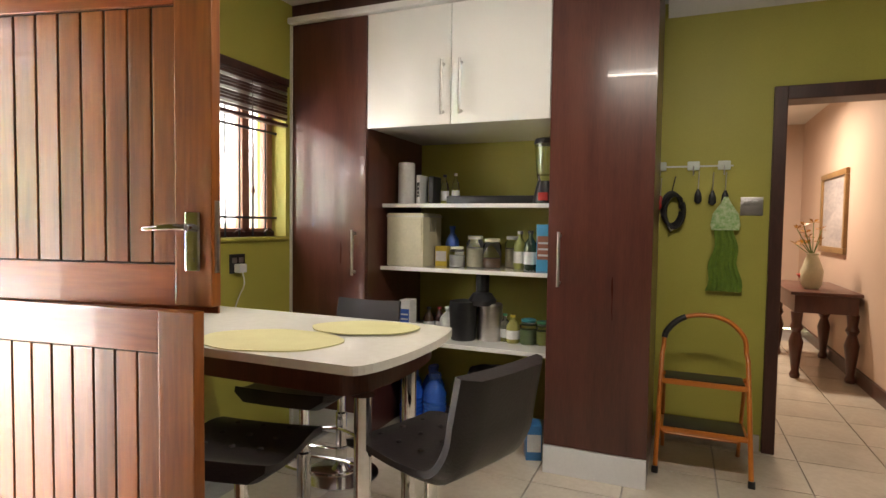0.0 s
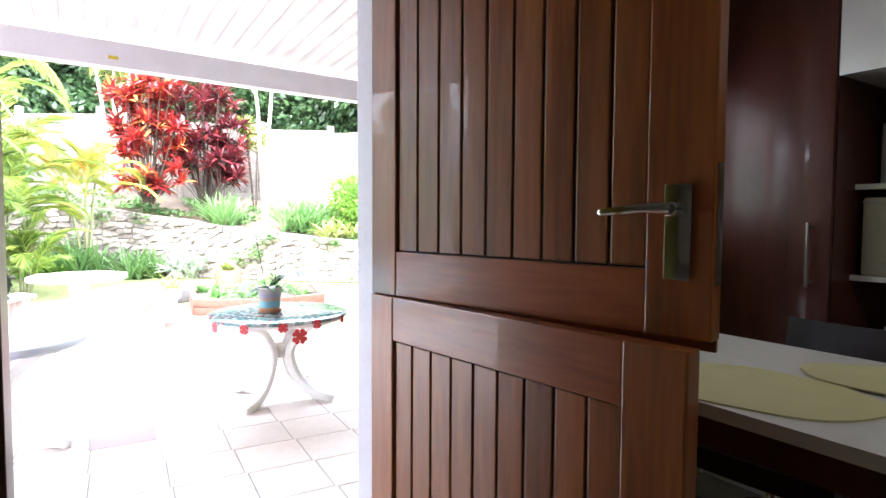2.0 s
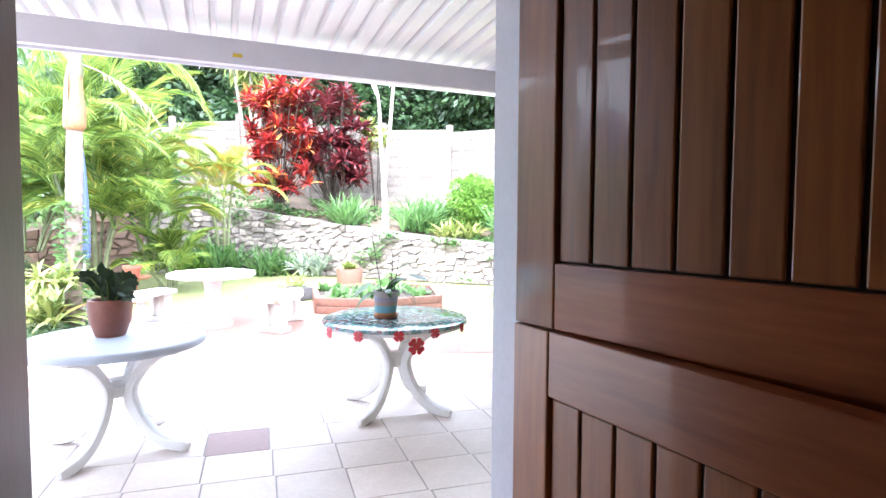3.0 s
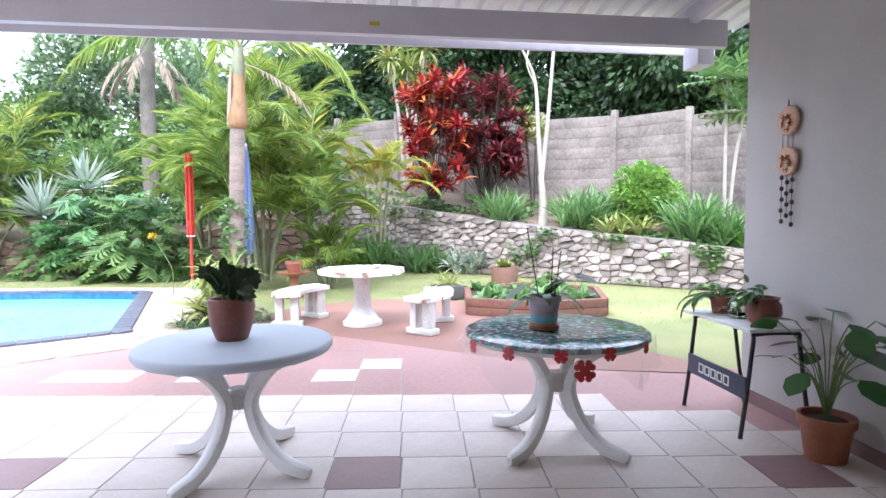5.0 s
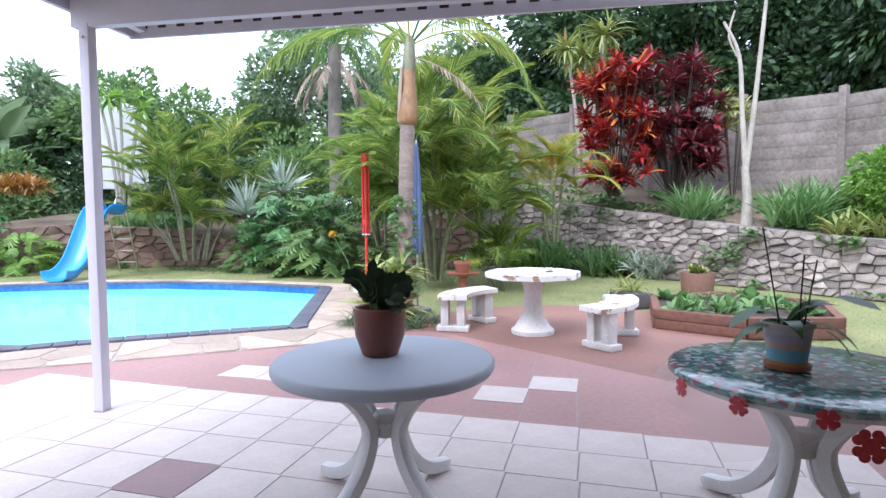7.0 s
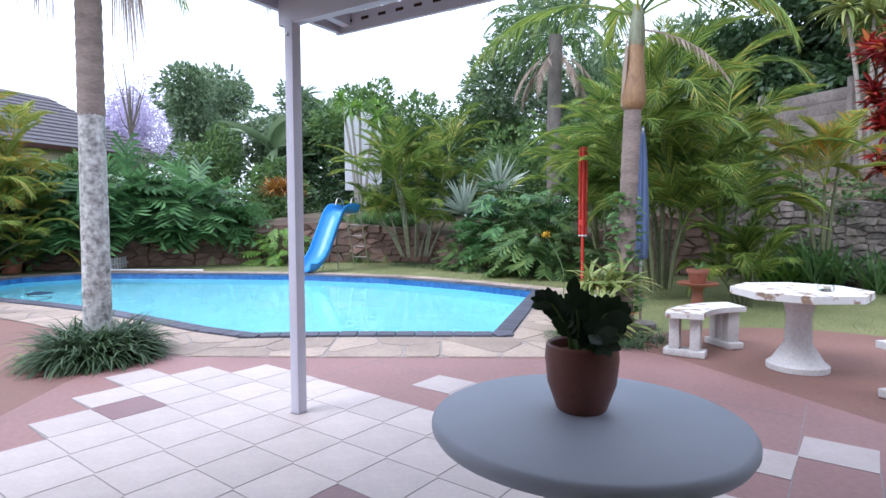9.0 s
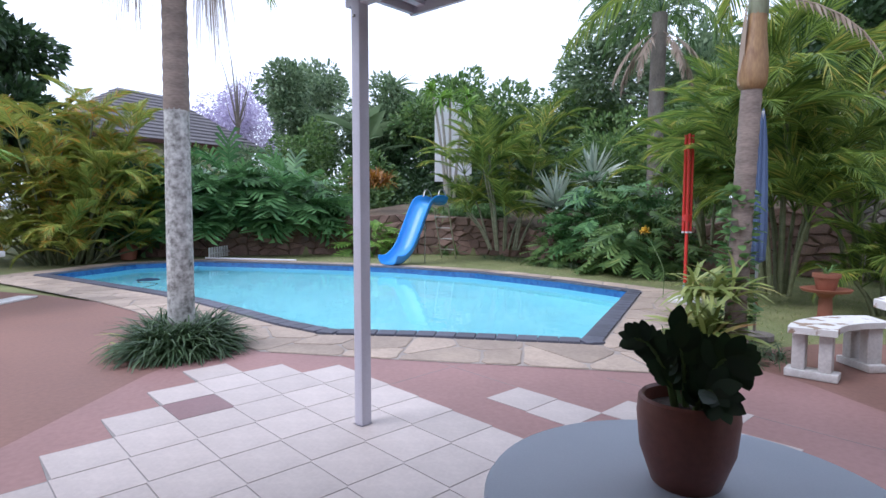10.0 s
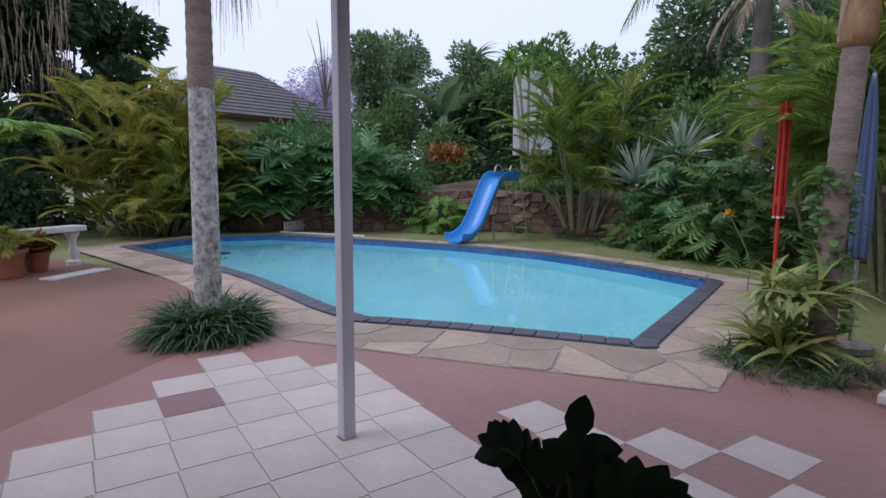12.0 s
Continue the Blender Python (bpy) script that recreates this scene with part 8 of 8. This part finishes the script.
patio = structure("floor_patio", bedb, GROUT, "cream ceramic patio floor tiles with mauve accents")
for k, j, x, y in cells:
    ob = new("tile", mauve_mesh if (k, j) in MAUVE else tile_mesh)
    ob.parent = patio
    ob.matrix_local = pose(x, y, 0.0 if (k, j) not in LOOSE else -0.006, 0, 0, -TILE_TURN)
ft = Build().box(0.004, 0.004, 0, 0.446, 0.446, 0.011, 0).mesh("floor_tile", False)
ft.materials.append(FLOORTILE)
for i in range(12):
    for j in range(20):
        x, y = -1.38 + i * 0.45, -0.6 + j * 0.45
        if x + 0.45 > 2.5:
            continue
        ob = new("floor_tile", ft)
        ob.parent = floor
        ob.location = (x, y, FZ - 0.0105)

# ---- pool coping bricks and flagstones ----
cop = structure("trim_coping", Build().add([(x, y, 0.012) for x, y in grown(POOL, -0.03)] + [(x, y, 0.012) for x, y in grown(POOL, 0.2)], [(i, (i + 1) % n_, n_ + (i + 1) % n_, n_ + i) for n_ in (len(POOL),) for i in range(n_)]), COPING, "dark slate-blue brick coping round the pool")
brick = Build().box(-0.11, -0.115, 0.0, 0.11, 0.115, 0.03, 0.008).mesh("coping_brick", False)
brick.materials.append(COPING)
ringc = along(grown(POOL, 0.085), 0.232)
for i, p in enumerate(ringc):
    a, c = Vector(ringc[i - 1]), Vector(ringc[(i + 1) % len(ringc)])
    d = c - a
    ob = new("coping_brick", brick)
    ob.parent = cop
    ob.matrix_local = pose(p[0], p[1], 0.004, rnd.uniform(-0.6, 0.6), rnd.uniform(-0.6, 0.6), math.degrees(math.atan2(d.y, d.x)))


def flag(poly, z0, z1):
    b = Build()
    cx, cy = sum(p[0] for p in poly) / len(poly), sum(p[1] for p in poly) / len(poly)
    inn = [(cx + (x - cx) * 0.955, cy + (y - cy) * 0.955) for x, y in poly]
    n = len(poly)
    b.add([(x, y, z0) for x, y in poly] + [(x, y, z1 - 0.004) for x, y in poly] + [(x, y, z1) for x, y in inn], [(i, (i + 1) % n, n + (i + 1) % n, n + i) for i in range(n)] + [(n + i, n + (i + 1) % n, 2 * n + (i + 1) % n, 2 * n + i) for i in range(n)] + [tuple(range(2 * n, 3 * n))])
    o = part("flagstone", b, FLAG, surround, "", False)
    if o.data.polygons[-1].normal.z < 0:
        o.data.flip_normals()


def cut(poly, px, pz, qx, qz):
    """Keeps the part of the polygon that lies nearer to p than to q."""
    nx, nz = qx - px, qz - pz
    c = nx * (px + qx) / 2 + nz * (pz + qz) / 2
    out = []
    for i, a in enumerate(poly):
        e = poly[(i + 1) % len(poly)]
        da, de = a[0] * nx + a[1] * nz - c, e[0] * nx + e[1] * nz - c
        if da <= 0:
            out.append(a)
        if (da < 0) != (de < 0):
            f = da / (da - de)
            out.append((a[0] + f * (e[0] - a[0]), a[1] + f * (e[1] - a[1])))
    return out


inner_e, outer_e = grown(POOL, 0.215), bed_out
for i in range(len(POOL)):
    a0, a1 = Vector(inner_e[i]), Vector(inner_e[(i + 1) % len(POOL)])
    b0, b1 = Vector(outer_e[i]), Vector(outer_e[(i + 1) % len(POOL)])
    L = (a1 - a0).length
    m = max(2, round(L * 3.4))
    seeds = []
    for k in range(m):
        u, v_ = (k + rnd.uniform(0.1, 0.9)) / m, (0.25 if k % 2 else 0.72) + rnd.uniform(-0.2, 0.2)
        seeds.append(a0.lerp(a1, u).lerp(b0.lerp(b1, u), v_))
    for k, p in enumerate(seeds):
        poly = [tuple(a0), tuple(a1), tuple(b1), tuple(b0)]
        for m2, q in enumerate(seeds):
            if m2 != k and len(poly) > 2:
                poly = cut(poly, p.x, p.y, q.x, q.y)
        if len(poly) < 3:
            continue
        c_ = sum((Vector(q) for q in poly), Vector((0, 0))) / len(poly)
        pts = []
        for j2 in range(len(poly)):
            u, v_ = Vector(poly[j2]), Vector(poly[(j2 + 1) % len(poly)])
            if (v_ - u).length < 0.02:
                continue
            for w_ in (u.lerp(v_, 0.12), u.lerp(v_, 0.5) + Vector((rnd.uniform(-0.014, 0.014), rnd.uniform(-0.014, 0.014))), u.lerp(v_, 0.88)):
                pts.append(tuple(c_ + (w_ - c_) * (1 - 0.016 / max(0.08, (w_ - c_).length))))
        if len(pts) > 5:
            flag(pts, 0.0, 0.014 + rnd.uniform(0, 0.005))

# joint lines in the red screed
jl = Build()
for k, j, dk, dj in ((2, 7, 5, 0), (2, 8, 3, 0), (2, 3, 4, 0), (2, -2, 3, 0), (6, 1, 0, 6), (2, 11, 2, 0), (4, -3, 0, 3)):
    (x0, y0), (x1, y1) = at_tile(k, j), at_tile(k + dk, j + dj)
    L = math.hypot(x1 - x0, y1 - y0)
    jl.box(0, -0.003, 0.0022, L, 0.003, 0.0035, 0, pose(x0, y0, 0, 0, 0, math.degrees(math.atan2(y1 - y0, x1 - x0))))
structure("trim_screed_joint", jl, GROUT, "pale joint lines in the red screed")

# ---- stone retaining walls, stone by stone ----
def rubble(L, h0, h1, size, g):
    """Splits a wall face into irregular stones, as (outline, middle)."""
    pts = []
    nrow = max(2, round((h0 + h1) / 2 / (size * 0.55)))
    for r in range(nrow):
        s = g.uniform(0, 0.6) * size
        while s < L:
            h = h0 + (h1 - h0) * s / L
            pts.append((s, 2.1 * (r + 0.5 + g.uniform(-0.38, 0.38)) * h / nrow))
            s += size * g.uniform(0.45, 1.5)
    res = []
    for k, (px, pz) in enumerate(pts):
        poly = [(0, 0), (L, 0), (L, 2.1 * h1), (0, 2.1 * h0)]
        for m, (qx, qz) in enumerate(pts):
            if m != k and abs(qx - px) < 3 * size and len(poly) > 2:
                poly = cut(poly, px, pz, qx, qz)
        clean = [a for i, a in enumerate(poly) if math.hypot(a[0] - poly[i - 1][0], a[1] - poly[i - 1][1]) > 0.015]
        clean = [(a[0], a[1] / 2.1) for a in clean]
        if len(clean) > 2:
            res.append((clean, (sum(a[0] for a in clean) / len(clean), sum(a[1] for a in clean) / len(clean))))
    return res


def stone(poly, mid, g):
    """One stone: a chamfered block with an uneven face."""
    k = len(poly)
    gap, face, deep = g.uniform(0.965, 1.0), g.uniform(0.74, 0.92), g.uniform(0.015, 0.07)
    ring = [((x - mid[0]) * gap * g.uniform(0.95, 1.02), (z - mid[1]) * gap * g.uniform(0.95, 1.02)) for x, z in poly]
    tx, tz = g.uniform(-0.2, 0.2), g.uniform(-0.1, 0.3)
    v = [(x, 0.06, z) for x, z in ring] + [(x, -0.012, z) for x, z in ring]
    v += [(x * face, -deep + x * tx + z * tz + g.uniform(-0.008, 0.008), z * face) for x, z in ring]
    v.append((0, -deep - g.uniform(-0.004, 0.012), 0))
    f = [(i, (i + 1) % k, k + (i + 1) % k, k + i) for i in range(k)] + [(k + i, k + (i + 1) % k, 2 * k + (i + 1) % k, 2 * k + i) for i in range(k)]
    f += [(2 * k + i, 2 * k + (i + 1) % k, 3 * k) for i in range(k)]
    return v, f


def wall_run(name, label, first, last, material, size, limit, seed):
    g = random.Random(seed)
    back = Build()
    for i in range(first, last):
        (ax, ay), (bx, by) = FOOT[i], FOOT[i + 1]
        dx, dy = bx - ax, by - ay
        L = math.hypot(dx, dy)
        nx, ny = dy / L, -dx / L
        if wall_distance((ax + bx) / 2 + nx * 0.1, (ay + by) / 2 + ny * 0.1)[0] < 0:
            nx, ny = -nx, -ny
        v = []
        for o in (0.02, 0.5):
            v += [(ax + nx * o, ay + ny * o, -0.1), (bx + nx * o, by + ny * o, -0.1), (bx + nx * o, by + ny * o, HIGH[i + 1]), (ax + nx * o, ay + ny * o, HIGH[i])]
        back.add(v, [(0, 1, 2, 3), (3, 2, 6, 7), (7, 6, 5, 4), (0, 3, 7, 4), (1, 5, 6, 2)])
    wall = structure(name, back, MORTAR if material is STONE else EARTH, label)
    bm = bmesh.new()
    bm.from_mesh(wall.data)
    bmesh.ops.recalc_face_normals(bm, faces=bm.faces)
    bm.to_mesh(wall.data)
    bm.free()
    rest, made = Build(), 0
    for i in range(first, last):
        (ax, ay), (bx, by) = FOOT[i], FOOT[i + 1]
        dx, dy = bx - ax, by - ay
        L = math.hypot(dx, dy)
        nx, ny = dy / L, -dx / L
        if wall_distance((ax + bx) / 2 + nx * 0.1, (ay + by) / 2 + ny * 0.1)[0] < 0:
            nx, ny = -nx, -ny
        rz = math.degrees(math.atan2(-nx, ny))
        flip = (dx * math.cos(math.radians(rz)) + dy * math.sin(math.radians(rz))) < 0
        for poly, mid in rubble(L, HIGH[i], HIGH[i + 1], size, g):
            v, f = stone(poly, mid, g)
            if flip:
                v = [(-x, y, z) for x, y, z in v]
            else:
                f = [tuple(reversed(q)) for q in f]
            m = pose(ax + dx * mid[0] / L, ay + dy * mid[0] / L, mid[1], 0, 0, rz)
            if made < limit:
                ob = new("stone", Build().add(v, f).mesh("stone", False))
                ob.data.materials.append(material)
                ob.parent = wall
                ob.matrix_local = m
                made += 1
            else:
                rest.add(v, f, m)
    if rest.n:
        o = part("stone_rest", rest, material, wall, "", False)
        o["kind"] = "stuff"
    return wall


wall_run("wall_stone_right", "grey rubble stone retaining wall below the planted bank", 1, 7, STONE, 0.25, 300, 4)
wall_run("wall_stone_left", "brown rubble stone bank behind the pool lawn", 7, 15, REDSTONE, 0.42, 200, 5)
